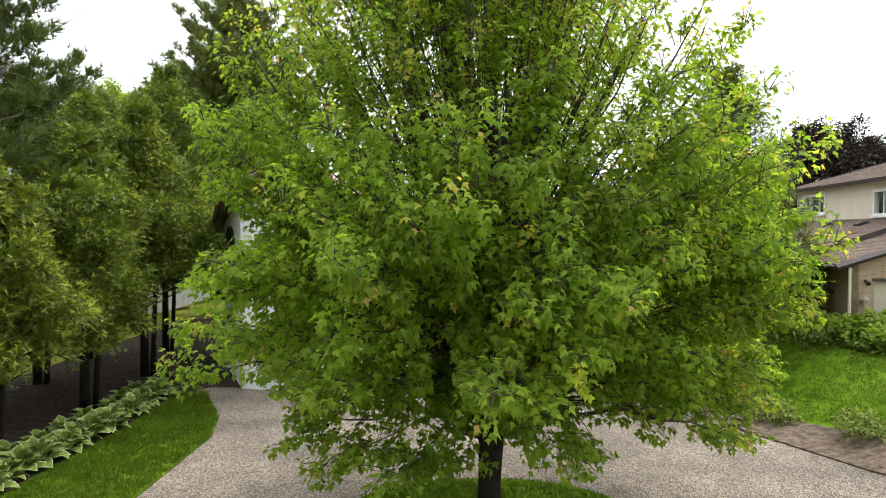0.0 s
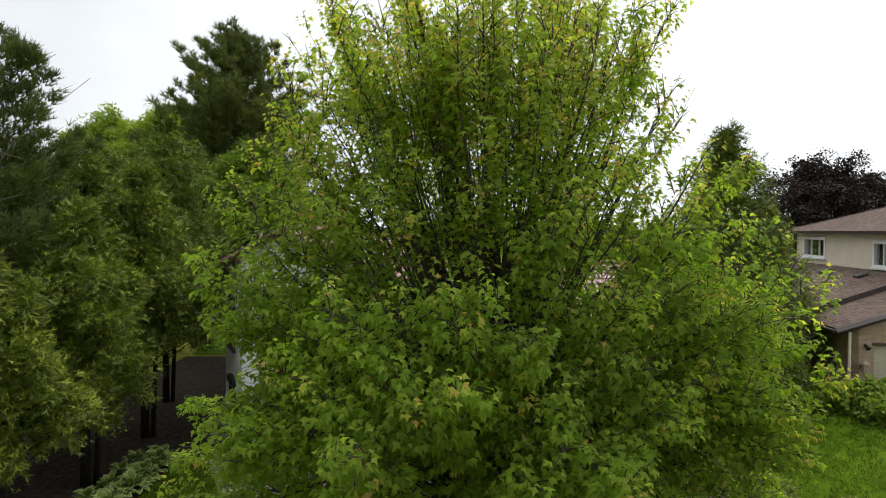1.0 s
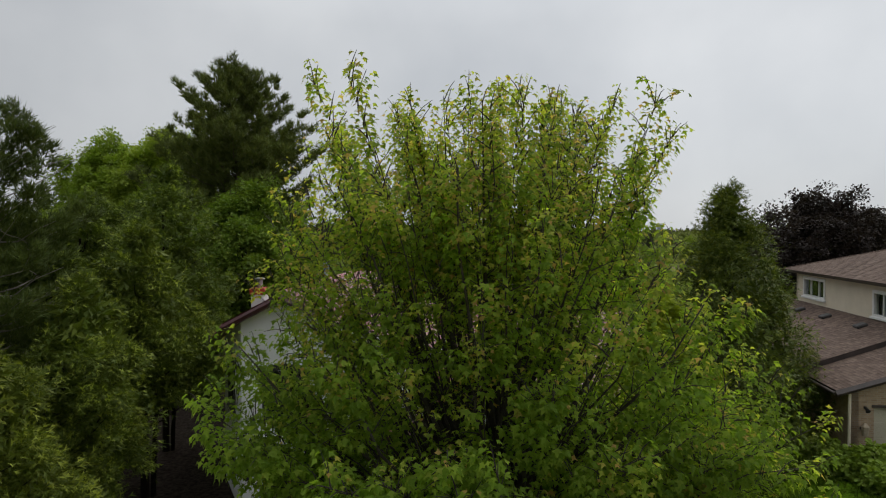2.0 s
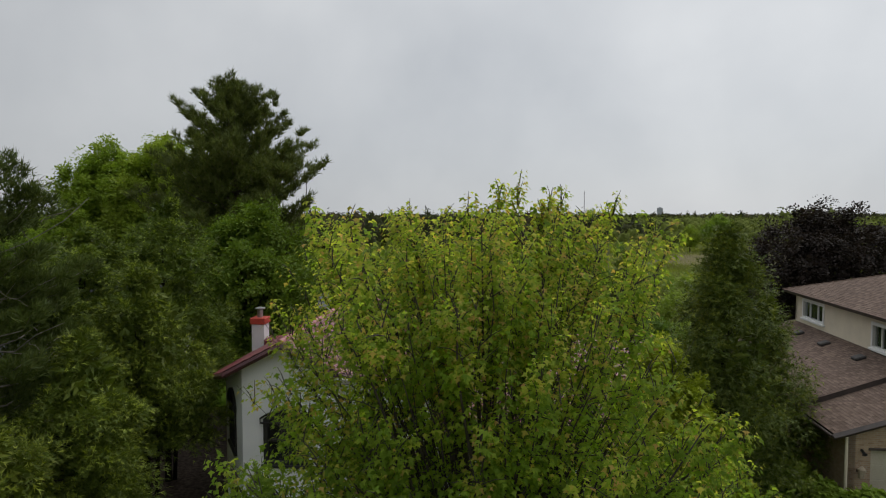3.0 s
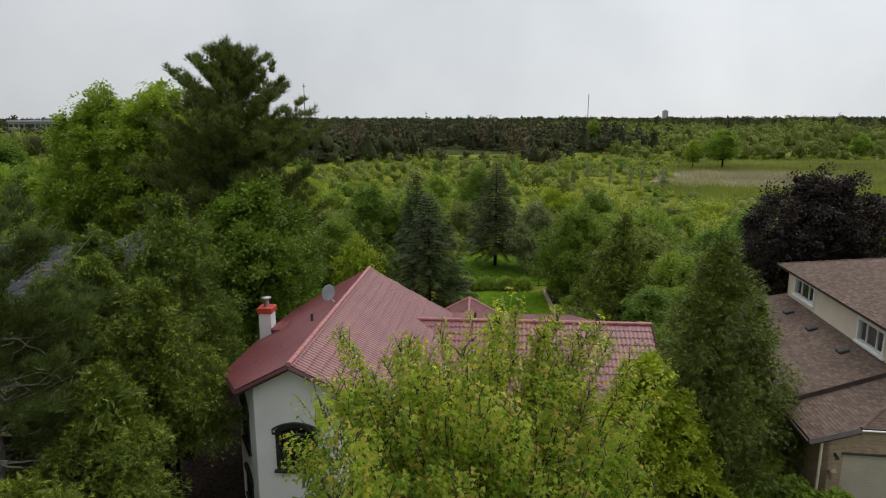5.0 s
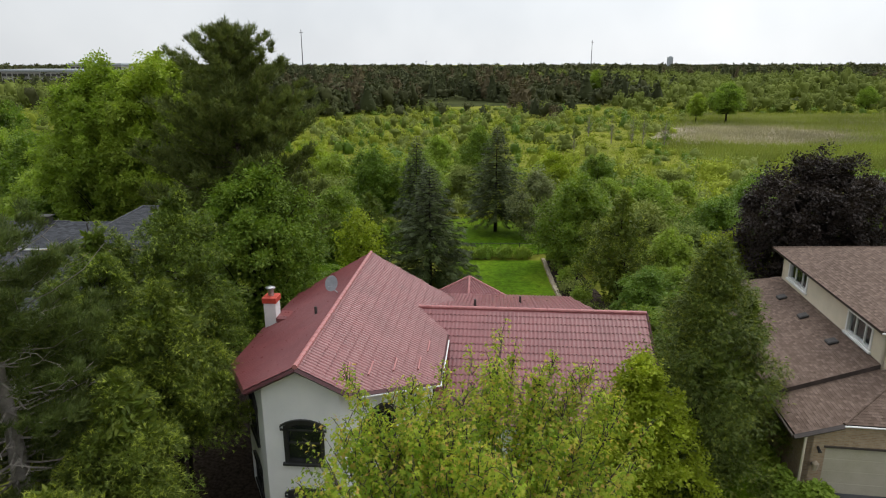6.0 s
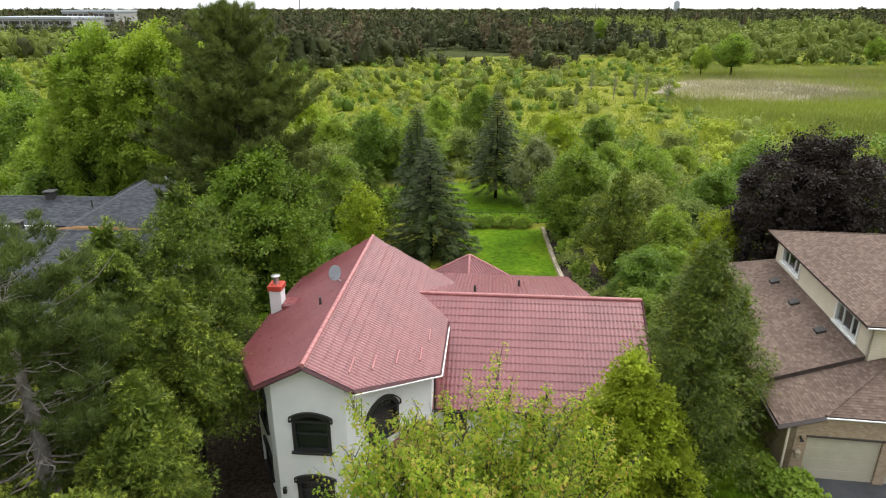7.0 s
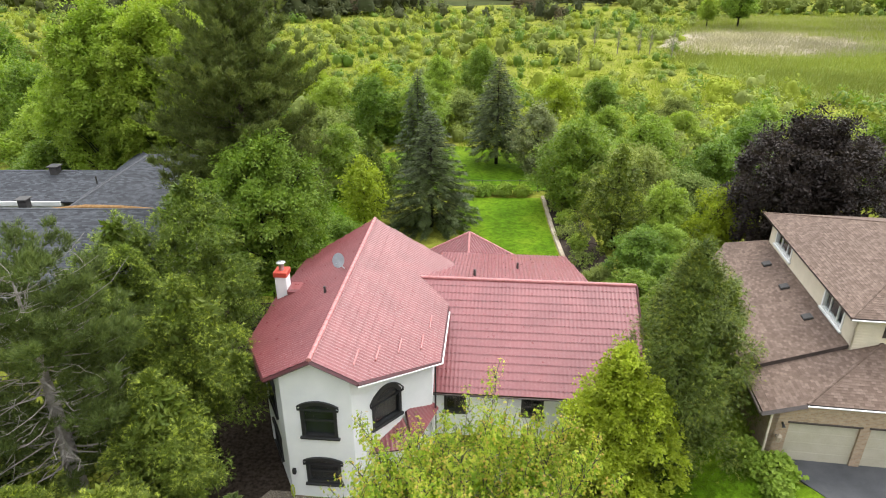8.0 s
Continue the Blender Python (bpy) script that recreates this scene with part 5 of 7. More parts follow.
def spruce(name, at, label, height, radius, seed, clear=1.0, dens=1.0, mat=None, size=0.54, category="tree", group=""):
    """Whorls of drooping branches with flat needle sprays."""
    rng = np.random.default_rng(seed)
    t = thing(name, pose(*at), label, category, group)
    bm = bmesh.new()
    tube(bm, [(0, 0, -0.3), (0, 0, height * 0.5), (0, 0, height)], [height * 0.017, height * 0.009, 0.01], 8)
    part("trunk", bm, M_BARK, t, smooth=True)
    wood = bmesh.new()
    P, A, N, S = [], [], [], []
    z = clear
    while z < height - 0.1:
        f = (z - clear) / (height - clear)
        L = radius * (1 - f) ** 0.85 * (0.55 + 0.45 * min(1, f * 6 + 0.4))
        k = int(6 + 4 * (1 - f))
        off = rng.random() * 6.28
        for b in range(k):
            a = off + b * math.tau / k + rng.normal() * 0.15
            l = (L + 0.15) * (0.72 + 0.45 * rng.random())
            droop = 0.28 - 0.5 * f
            d = np.array([math.cos(a), math.sin(a), 0])
            tip = np.array([0, 0, z]) + d * l + np.array([0, 0, -droop * l])
            if l > 0.5:
                tube(wood, [(0, 0, z), tuple((np.array([0, 0, z]) + tip) / 2 + np.array([0, 0, 0.04 * l])), tuple(tip)], [0.03, 0.02, 0.006], 4, False)
            m = max(3, int(l * 13 * dens))
            q = 0.15 + 0.85 * rng.random(m) ** 0.7
            pos = np.array([0, 0, z]) + d * (l * q)[:, None] + np.stack((np.zeros(m), np.zeros(m), -droop * l * q - 0.06 * rng.random(m)), -1) + rng.normal(size=(m, 3)) * 0.06
            sidev = np.array([-d[1], d[0], 0]) * rng.choice([-1, 1], m)[:, None]
            P.append(pos)
            A.append(d + sidev * (0.3 + 0.8 * rng.random(m))[:, None] + np.array([0, 0, -0.35]) + rng.normal(size=(m, 3)) * 0.15)
            N.append(np.array([0, 0, 1.0]) + rng.normal(size=(m, 3)) * 0.4)
            S.append(size * (0.6 + 0.6 * rng.random(m)) * (0.6 + 0.4 * (1 - f)))
        z += (0.3 + 0.06 * rng.random()) * (0.75 + 0.25 * (1 - f))
    tagged(part("branching", wood, M_BARK, t), kind="stuff")
    v, l, s = leaves(np.concatenate(P), np.concatenate(A), np.concatenate(N), np.concatenate(S), SPRAY_SPRUCE)
    part("crown", mesh_of("crown", v, l, s, [mat or M_SPRUCE]), None, t)
    return t


def white_pine(name, at, label, height, seed, profile, clear=4.0, radius=5.0, tufts=16000, size=0.34, whorl=0.75, bark=None, mat=None, rise=0.25, branches=7, bare=0.0, girth=0.34):
    """Long level branches in whorls, with plumes of needles on their outer halves."""
    rng = np.random.default_rng(seed)
    t = thing(name, pose(*at), label, "tree")
    bm = bmesh.new()
    tube(bm, [(0, 0, -0.3), (0.05, 0, height * 0.3), (0, 0.1, height * 0.6), (0, 0, height * 0.97)], [girth, girth * 0.85, girth * 0.5, 0.02], 9)
    part("trunk", bm, bark or M_PINE_BARK, t, smooth=True)
    wood = bmesh.new()
    tips = []
    z = clear
    while z < height - 0.2:
        f = (z - clear) / (height - clear)
        L = radius * np.interp(f, *zip(*profile))
        off = rng.random() * 6.28
        for b in range(branches):
            a = off + b * math.tau / branches + rng.normal() * 0.25
            l = max(0.4, L * (0.6 + 0.5 * rng.random()))
            e = Vector((math.cos(a) * l, math.sin(a) * l, z + l * (rise + 0.5 * f) * (0.6 + 0.7 * rng.random())))
            limb(wood, (0, 0, z), e, 0.05 * (1.2 - f), 0.008, 0.1 * l, 0.04 * l, 4, 4, rng)
            if rng.random() >= bare:
                tips.append((np.array([0, 0, z]), np.array(e), l))
            elif l > 1.0:
                for _ in range(4):
                    q = 0.3 + 0.6 * rng.random()
                    s0 = Vector((0, 0, z)).lerp(e, q)
                    limb(wood, s0, s0 + Vector((rng.normal() * 0.6, rng.normal() * 0.6, rng.normal() * 0.3)), 0.014, 0.004, 0.0, 0.04, 3, 3, rng)
        z += whorl * (0.75 + 0.5 * rng.random())
    tagged(part("branching", wood, bark or M_PINE_BARK, t), kind="stuff")
    total = sum(x[2] for x in tips)
    P, A, N = [], [], []
    for a, b, l in tips:
        m = int(tufts * l / total)
        d = unit(b - a)
        side = unit(np.cross(d, np.array([0, 0, 1.0])))
        # side shoots, alternating, longer towards the trunk and swept up
        ns = max(5, int(l * 3.0))
        at_q = np.linspace(0.12, 1.0, ns) + rng.normal(size=ns) * 0.03
        reach = (0.36 * l * (1.08 - at_q) + 0.3) * (0.7 + 0.6 * rng.random(ns))
        flip = np.where(np.arange(ns) % 2, 1.0, -1.0)
        shoot = unit(d * 0.8 + side * (flip * (0.75 + 0.3 * rng.normal(size=ns)))[:, None] + np.array([0, 0, 0.3]) + rng.normal(size=(ns, 3)) * 0.15)
        j = rng.integers(0, ns, m)
        q = at_q[j]
        pos = a + (b - a) * q[:, None] + shoot[j] * (reach[j] * rng.random(m) ** 0.7)[:, None] + rng.normal(size=(m, 3)) * 0.11 - np.array([0, 0, 1]) * (0.1 * l * np.sin(np.pi * np.clip(q, 0, 1)))[:, None]
        P.append(pos)
        A.append(shoot[j] * 0.7 + np.array([0, 0, 0.6]) + rng.normal(size=(m, 3)) * 0.3)
        N.append(rng.normal(size=(m, 3)))
    P, A, N = map(np.concatenate, (P, A, N))
    v, l, s = leaves(P, A, N, size * (0.7 + 0.6 * rng.random(len(P))), TUFT)
    part("crown", mesh_of("crown", v, l, s, [mat or M_PINE]), None, t)
    return t


def on(x, y, dz=0.0):
    return (x, y, float(hill(x, y)) + dz)



def red_maple(at, seed=11):
    """The tree before the house: stems that fan out of a low fork, side twigs, and umbrellas of lobed leaves at their tips."""
    rng = np.random.default_rng(seed)
    t = thing("maple_tree", pose(*at), "broad red maple with green lobed leaves and yellowish new tips", "tree")
    HT, LOW = 12.1, 1.9
    prof = [(0.0, 0.66), (0.07, 0.9), (0.2, 1.02), (0.33, 1.0), (0.45, 0.96), (0.58, 0.88), (0.72, 0.79), (0.85, 0.7), (0.92, 0.6), (1.0, 0.36)]
    bm = bmesh.new()
    tube(bm, [(0, 0, -0.3), (0, 0, 0.1), (0.02, 0, 0.9), (0.05, 0.02, 1.7), (0.1, 0.0, 2.6)], [0.34, 0.25, 0.21, 0.24, 0.16], 12)
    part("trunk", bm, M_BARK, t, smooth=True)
    wood = bmesh.new()
    tips, outs = [], []
    low_ends = ((-5.6, -0.4, 3.0), (-5.9, 0.6, 3.5), (-5.3, -1.0, 3.9), (-5.5, 0.2, 4.5), (-2.8, -1.5, 1.75), (-1.7, -2.2, 1.85), (-3.7, -0.6, 1.8), (-1.1, -1.5, 1.7), (4.6, -0.6, 2.0), (3.8, -1.4, 2.2), (5.2, 0.0, 2.4), (1.3, -2.0, 2.0))
    spires = ((-0.2, 2.4, 12.0), (-2.8, -0.8, 11.7), (0.65, 0.75, 13.1), (1.2, 0.3, 12.8), (2.2, -0.3, 12.4), (-0.45, -1.6, 12.5), (3.2, -0.4, 11.8), (3.1, 1.2, 11.5), (1.5, 0.9, 12.6), (0.2, 0.2, 12.7))
    for i in range(540 + len(low_ends) + len(spires)):
        h = min(1.0, (i + rng.random()) / 480) ** 0.8
        shell = 480 <= i < 540
        if shell:
            h = 0.24 + 0.3 * (i - 480) / 60
        az = i * 2.39996 + rng.normal() * 0.3
        r = np.interp(h, *zip(*prof)) * (0.86 + 0.2 * rng.random() + 0.13 * math.sin(az * 3 + h * 5))
        if i % 5 == 0 and not shell:
            if h > 0.35:
                h = 0.86 + 0.16 * rng.random()
            r *= 0.15 + 0.75 * rng.random()
        if i % 5 == 2 and not shell:
            r *= 0.35 + 0.5 * rng.random()
        rx = 5.3 if math.cos(az) > 0 and h < 0.55 else 4.85
        end = np.array([r * rx * math.cos(az) - 0.25 * h, r * 4.3 * math.sin(az), LOW + h * (HT - LOW) + 0.7 * max(0.0, -math.sin(az)) * (1 - h) ** 3])
        if h > 0.75:
            end[2] += np.clip(rng.normal() * 0.4, -0.8, 0.2)
        if i >= 540:
            end = np.array((low_ends + spires)[i - 540])
            h = 0.12 if end[2] < 6 else 0.96
        z0 = 1.5 + 2.6 * h + 0.5 * rng.random()
        start = np.array([0.03, 0, z0])
        hd = math.hypot(end[0], end[1])
        ctrl = np.array([end[0] * (0.42 if h > 0.3 else 0.55), end[1] * (0.42 if h > 0.3 else 0.55), z0 + (end[2] - z0) * (0.45 if h > 0.3 else 0.75) + 0.16 * hd * (h < 0.5)])
        qs = np.linspace(0, 1, 8)[:, None]
        curve = (1 - qs) ** 2 * start + 2 * qs * (1 - qs) * ctrl + qs ** 2 * end
        curve[1:-1] += rng.normal(size=(6, 3)) * 0.07
        w = 0.07 if i % 9 == 0 else (0.042 if i % 3 == 0 else 0.024)
        tube(wood, [tuple(c) for c in curve], [w * (1 - 0.88 * k / 7) for k in range(8)], 5)
        m = 21
        if i >= 540 + len(low_ends) or shell or h > 0.7 and i % 5 == 0:
            q = 1.0 - (0.34 if shell else 0.22) * rng.random(m) ** 1.1
        elif h > 0.6:
            q = np.concatenate((1.0 - 0.22 * rng.random(9) ** 1.2, 0.6 + 0.34 * rng.random(m - 9) ** 0.7))
        else:
            q = np.concatenate(([1.0], 0.34 + 0.66 * rng.random(m - 1) ** 0.6))
        b0 = (1 - q)[:, None] ** 2 * start + 2 * (q * (1 - q))[:, None] * ctrl + (q ** 2)[:, None] * end
        tangent = unit(2 * (1 - q)[:, None] * (ctrl - start) + 2 * q[:, None] * (end - ctrl))
        side = rng.normal(size=(m, 3)) * np.array([1, 1, 0.55])
        side -= tangent * np.sum(side * tangent, -1, keepdims=True)
        reach = (0.25 + 0.75 * (1.1 - q) * min(1.0, 0.4 + hd / 4))[:, None]
        reach[0] = 0.02
        if h > 0.6:
            reach[:9] *= 0.45
        if i >= 540 + len(low_ends):
            reach *= 0.6
        # the shoots turn up towards the light, more so high in the crown
        grow = unit(tangent + np.array([0, 0, 0.6 * min(1.0, 1.5 * h)]))
        tip = b0 + unit(side) * reach * (0.5 + 0.7 * rng.random((m, 1))) + grow * (0.2 + 0.2 * rng.random((m, 1)))
        ok = rng.random(m) < (0.5 if i % 5 == 2 and h > 0.3 and not shell else 1.0) * np.interp(h, (0, 0.38, 0.55, 0.75, 0.92, 1), (0.95, 1.0, 0.75, 0.46, 0.55, 0.85)) + 0.3 * (i >= 540)
        for a, c, k in zip(b0, tip, ok):
            if k:
                tube(wood, [tuple(a), tuple((a + c) / 2 + np.array([0, 0, 0.04])), tuple(c)], [0.012, 0.008, 0.004], 3, False)
        tips.append(tip[ok])
        outs.append(unit(unit(tip - b0) * 0.6 + grow)[ok])
    tagged(part("branching", wood, M_STEM_BARK, t, smooth=True), kind="stuff")
    p, o = np.concatenate(tips), np.concatenate(outs)
    per = 22
    n = len(p)
    P, O = np.repeat(p, per, 0), np.repeat(o, per, 0)
    k = n * per
    star = rng.normal(size=(k, 3))
    star -= O * np.sum(star * O, -1, keepdims=True)
    star = unit(star)
    along = unit(star * 0.75 + O * 0.3 + np.array([0, 0, -0.75]) + rng.normal(size=(k, 3)) * 0.2)
    pos = P - O * (0.5 * rng.random((k, 1)) ** 1.1) + star * 0.1
    away = unit(np.stack((P[:, 0], P[:, 1], np.zeros(k)), -1))
    nor = unit(np.array([0, 0, 0.85]) + away * 0.4 + star * 0.45 + rng.normal(size=(k, 3)) * 0.25)
    hh = np.clip((p[:, 2] - LOW) / (HT - LOW), 0, 1)
    size = np.repeat(0.133 - 0.03 * hh, per) * (0.6 + 0.65 * rng.random(k))
    edge = np.hypot(p[:, 0] / 5, p[:, 1] / 4.3)
    # new tips, plus extra pale leaves painting the brighter top and right side
    young = np.repeat(rng.random(n) < 0.06 + 1.9 * np.clip(hh - 0.5, 0, 1) + 0.16 * (edge > 0.72) * (p[:, 0] > 0), per)
    young &= rng.random(k) < 0.8
    data = joined([leaves(pos[~young], along[~young], nor[~young], size[~young], LEAF_MAPLE), leaves(pos[young], along[young], nor[young], size[young] * 0.85, LEAF_MAPLE)])
    part("crown", mesh_of("crown", data[0], data[1], data[2], [M_MAPLE, M_YOUNG_AND_LIT], data[3]), None, t)


red_maple(on(0.85, 11.9))
# cedars along the side; last two added outside the view to block light
CEDARS_AND_BLOCKERS = ((-12.7, 29.3, 13.0, 3.45), (-11.3, 24.2, 10.3, 2.7), (-15.4, 27.4, 11.8, 3.2), (-11.0, 19.6, 8.6, 2.55), (-14.6, 23.0, 10.6, 2.7), (-11.1, 15.4, 7.3, 2.25), (-14.2, 15.6, 6.8, 2.3), (-11.9, 12.2, 5.9, 2.0), (-18.4, 19.5, 9.5, 2.5), (-17.6, 15.0, 7.5, 2.3))
for i, (x, y, z, r) in enumerate(CEDARS_AND_BLOCKERS):
    cedar("cedar_tree", on(x, y), "tall dense green cedar of the row and its added light-blocking trees", z, r, 29000 if r > 2.6 else 21000, 40 + i, 3.5 if y > 23 else 2.2, "cedars beside the driveway", 0.23)
CONE = (0.72, 0.95, 1.0, 0.72, 0.36, 0.05)
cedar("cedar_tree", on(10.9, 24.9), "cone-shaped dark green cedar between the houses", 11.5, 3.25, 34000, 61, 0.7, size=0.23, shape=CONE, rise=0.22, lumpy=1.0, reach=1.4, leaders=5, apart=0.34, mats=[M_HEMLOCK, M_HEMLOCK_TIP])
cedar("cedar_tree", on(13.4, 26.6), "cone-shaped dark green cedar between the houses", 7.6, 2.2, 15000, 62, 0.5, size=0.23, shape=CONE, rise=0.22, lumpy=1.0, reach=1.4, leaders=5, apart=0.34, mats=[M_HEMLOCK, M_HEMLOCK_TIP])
# pines
PINE = [(0, 0.8), (0.15, 1.0), (0.4, 0.98), (0.6, 0.82), (0.8, 0.52), (0.93, 0.28), (1, 0.08)]
white_pine("white_pine", on(-13.7, 43.0), "tall old white pine with long feathery branches", 20.6, 71, PINE, 4.0, 5.9, 36000, 0.46, 0.6, branches=8)
white_pine("scots_pine", on(-14.7, 19.4), "scraggy pine with bare grey branches and sparse needles", 13.4, 72, [(0, 0.8), (0.3, 1.0), (0.6, 1.0), (0.85, 0.8), (1, 0.3)], 5.0, 3.6, 14000, 0.32, 0.5, M_GREY_BARK, M_PINE, 0.1, 7, 0.45, 0.4)


# ---- trees and shrubs behind the houses ----
ROUND = [(0, 0.45), (0.15, 0.85), (0.4, 1.0), (0.65, 0.88), (0.85, 0.6), (1.0, 0.15)]
broadleaf("ash_tree", on(-25.5, 60.0), "large light green ash tree with airy crown", "tree", 19.6, ROUND, 6.6, 5.6, 4600, 20, 0.23, [M_ASH], LEAF_WIDE, 0.3, 5.0, 81, 0.22, limbs=90, twig=0.7, lumpy=0.3, clumps=2.05)
broadleaf("ash_tree", on(-31.5, 60.5), "large light green ash tree with airy crown", "tree", 18.8, ROUND, 6.4, 5.6, 4600, 20, 0.23, [M_ASH], LEAF_WIDE, 0.3, 5.0, 82, 0.22, limbs=70, twig=0.7, lumpy=0.3, clumps=2.05)
broadleaf("linden_tree", on(-11.2, 37.5), "dense deep green tree beside the chimney", "tree", 12.2, ROUND, 4.2, 4.0, 2600, 24, 0.165, [M_DEEP], LEAF_WIDE, 0.18, 3.2, 83, 0.1, limbs=50, twig=0.5, lumpy=0.3, clumps=2.05)
broadleaf("purple_maple", on(25.9, 43.4), "dark purple-leaved maple beyond the shingle roof", "tree", 10.6, [(0, 0.7), (0.2, 0.96), (0.45, 1.0), (0.7, 0.9), (0.88, 0.62), (1.0, 0.25)], 6.1, 4.4, 3400, 26, 0.17, [M_PURPLE], LEAF_WIDE, 0.25, 1.5, 84, 0.1, limbs=60, twig=0.5, lumpy=0.5, clumps=2.0)
broadleaf("small_lime_tree", on(7.6, 22.6), "small rounded yellow-green tree before the wing", "tree", 7.5, [(0, 0.6), (0.2, 0.95), (0.4, 1.0), (0.6, 0.78), (0.8, 0.46), (1.0, 0.12)], 2.8, 2.5, 2300, 17, 0.13, [M_LIME], LEAF_WIDE, 0.07, 0.4, 85, 0.12, limbs=40, twig=0.3, lumpy=0.5, clumps=1.5)
broadleaf("young_maple", on(-7.3, 54.0), "slim young tree with bright lime leaves", "tree", 7.6, [(0, 0.5), (0.3, 1), (0.7, 0.7), (1, 0.1)], 2.0, 2.0, 420, 12, 0.26, [M_LIME], LEAF_PLAIN, 0.07, 1.6, 91, 0.3, limbs=30, twig=0.4)
cedar("cedar_tree", on(13.3, 47.0), "olive green cedar beside the back lawn", 8.4, 3.0, 14000, 92, 0.3, dry=0.6, size=0.28)
cedar("cedar_tree", on(-7.2, 60.5), "olive green cedar beside the spruce", 8.0, 2.8, 12000, 93, 0.3, size=0.28)
spruce("spruce_tree", on(-1.3, 56.5), "dark blue-green spruce behind the red roof", 11.2, 4.9, 86, 0.6, 1.3)
spruce("spruce_tree", on(-3.1, 72.5), "dark blue-green spruce behind the red roof", 12.0, 3.3, 87, 0.6, 1.1)
spruce("spruce_tree", on(6.2, 76.0), "dark spruce with a bare lower trunk on the lawn", 12.8, 4.3, 88, 2.4, 1.15)

# one bush or tree of each kind, then its repeats at other places and sizes
KINDS = {
    "deep": broadleaf("round_tree", on(12.8, 61.0), "rounded dark green tree at the edge of the meadow", "tree", 8.2, ROUND, 4.0, 3.8, 900, 22, 0.215, [M_DEEP], LEAF_TRI, 0.14, 0.3, 101, 0.1, limbs=20, twig=0.5, group="trees behind the garden", lumpy=0.45, clumps=2.1),
    "sage": broadleaf("sage_tree", on(17.5, 56.0), "soft grey-green spreading tree", "tree", 6.6, ROUND, 3.6, 3.4, 900, 20, 0.2, [M_SAGE], LEAF_TRI, 0.12, 0.2, 102, 0.1, limbs=20, twig=0.5, group="trees behind the garden", lumpy=0.5, clumps=2.05),
    "lime": broadleaf("lime_tree", on(16.0, 93.0), "bright yellow-green tree in the meadow", "tree", 7.2, ROUND, 3.8, 3.6, 900, 20, 0.215, [M_LIME], LEAF_TRI, 0.13, 0.3, 103, 0.12, limbs=20, twig=0.5, group="trees behind the garden", lumpy=0.45, clumps=2.1),
    "ash": broadleaf("green_tree", on(22.0, 68.0), "mid-green leafy tree behind the garden", "tree", 7.0, ROUND, 3.7, 3.5, 900, 20, 0.21, [M_ASH], LEAF_TRI, 0.13, 0.2, 104, 0.12, limbs=20, twig=0.5, group="trees behind the garden", lumpy=0.5, clumps=2.05),
    "silver": broadleaf("silver_tree", on(10.6, 72.5), "silvery tree in pale flower beside the spruce", "tree", 7.6, ROUND, 3.0, 2.8, 800, 18, 0.19, [M_SILVER], LEAF_TRI, 0.12, 0.3, 105, 0.15, limbs=20, twig=0.5, group="trees behind the garden", lumpy=0.45, clumps=2.0),
}


def again(kind, x, y, k, hz=1.0):
    turn = (x * 37.7 + y * 91.3) % 360
    return copy_thing(KINDS[kind], pose(*on(x, y), 0, 0, turn) @ Matrix.Diagonal((k, k, k * hz, 1)))


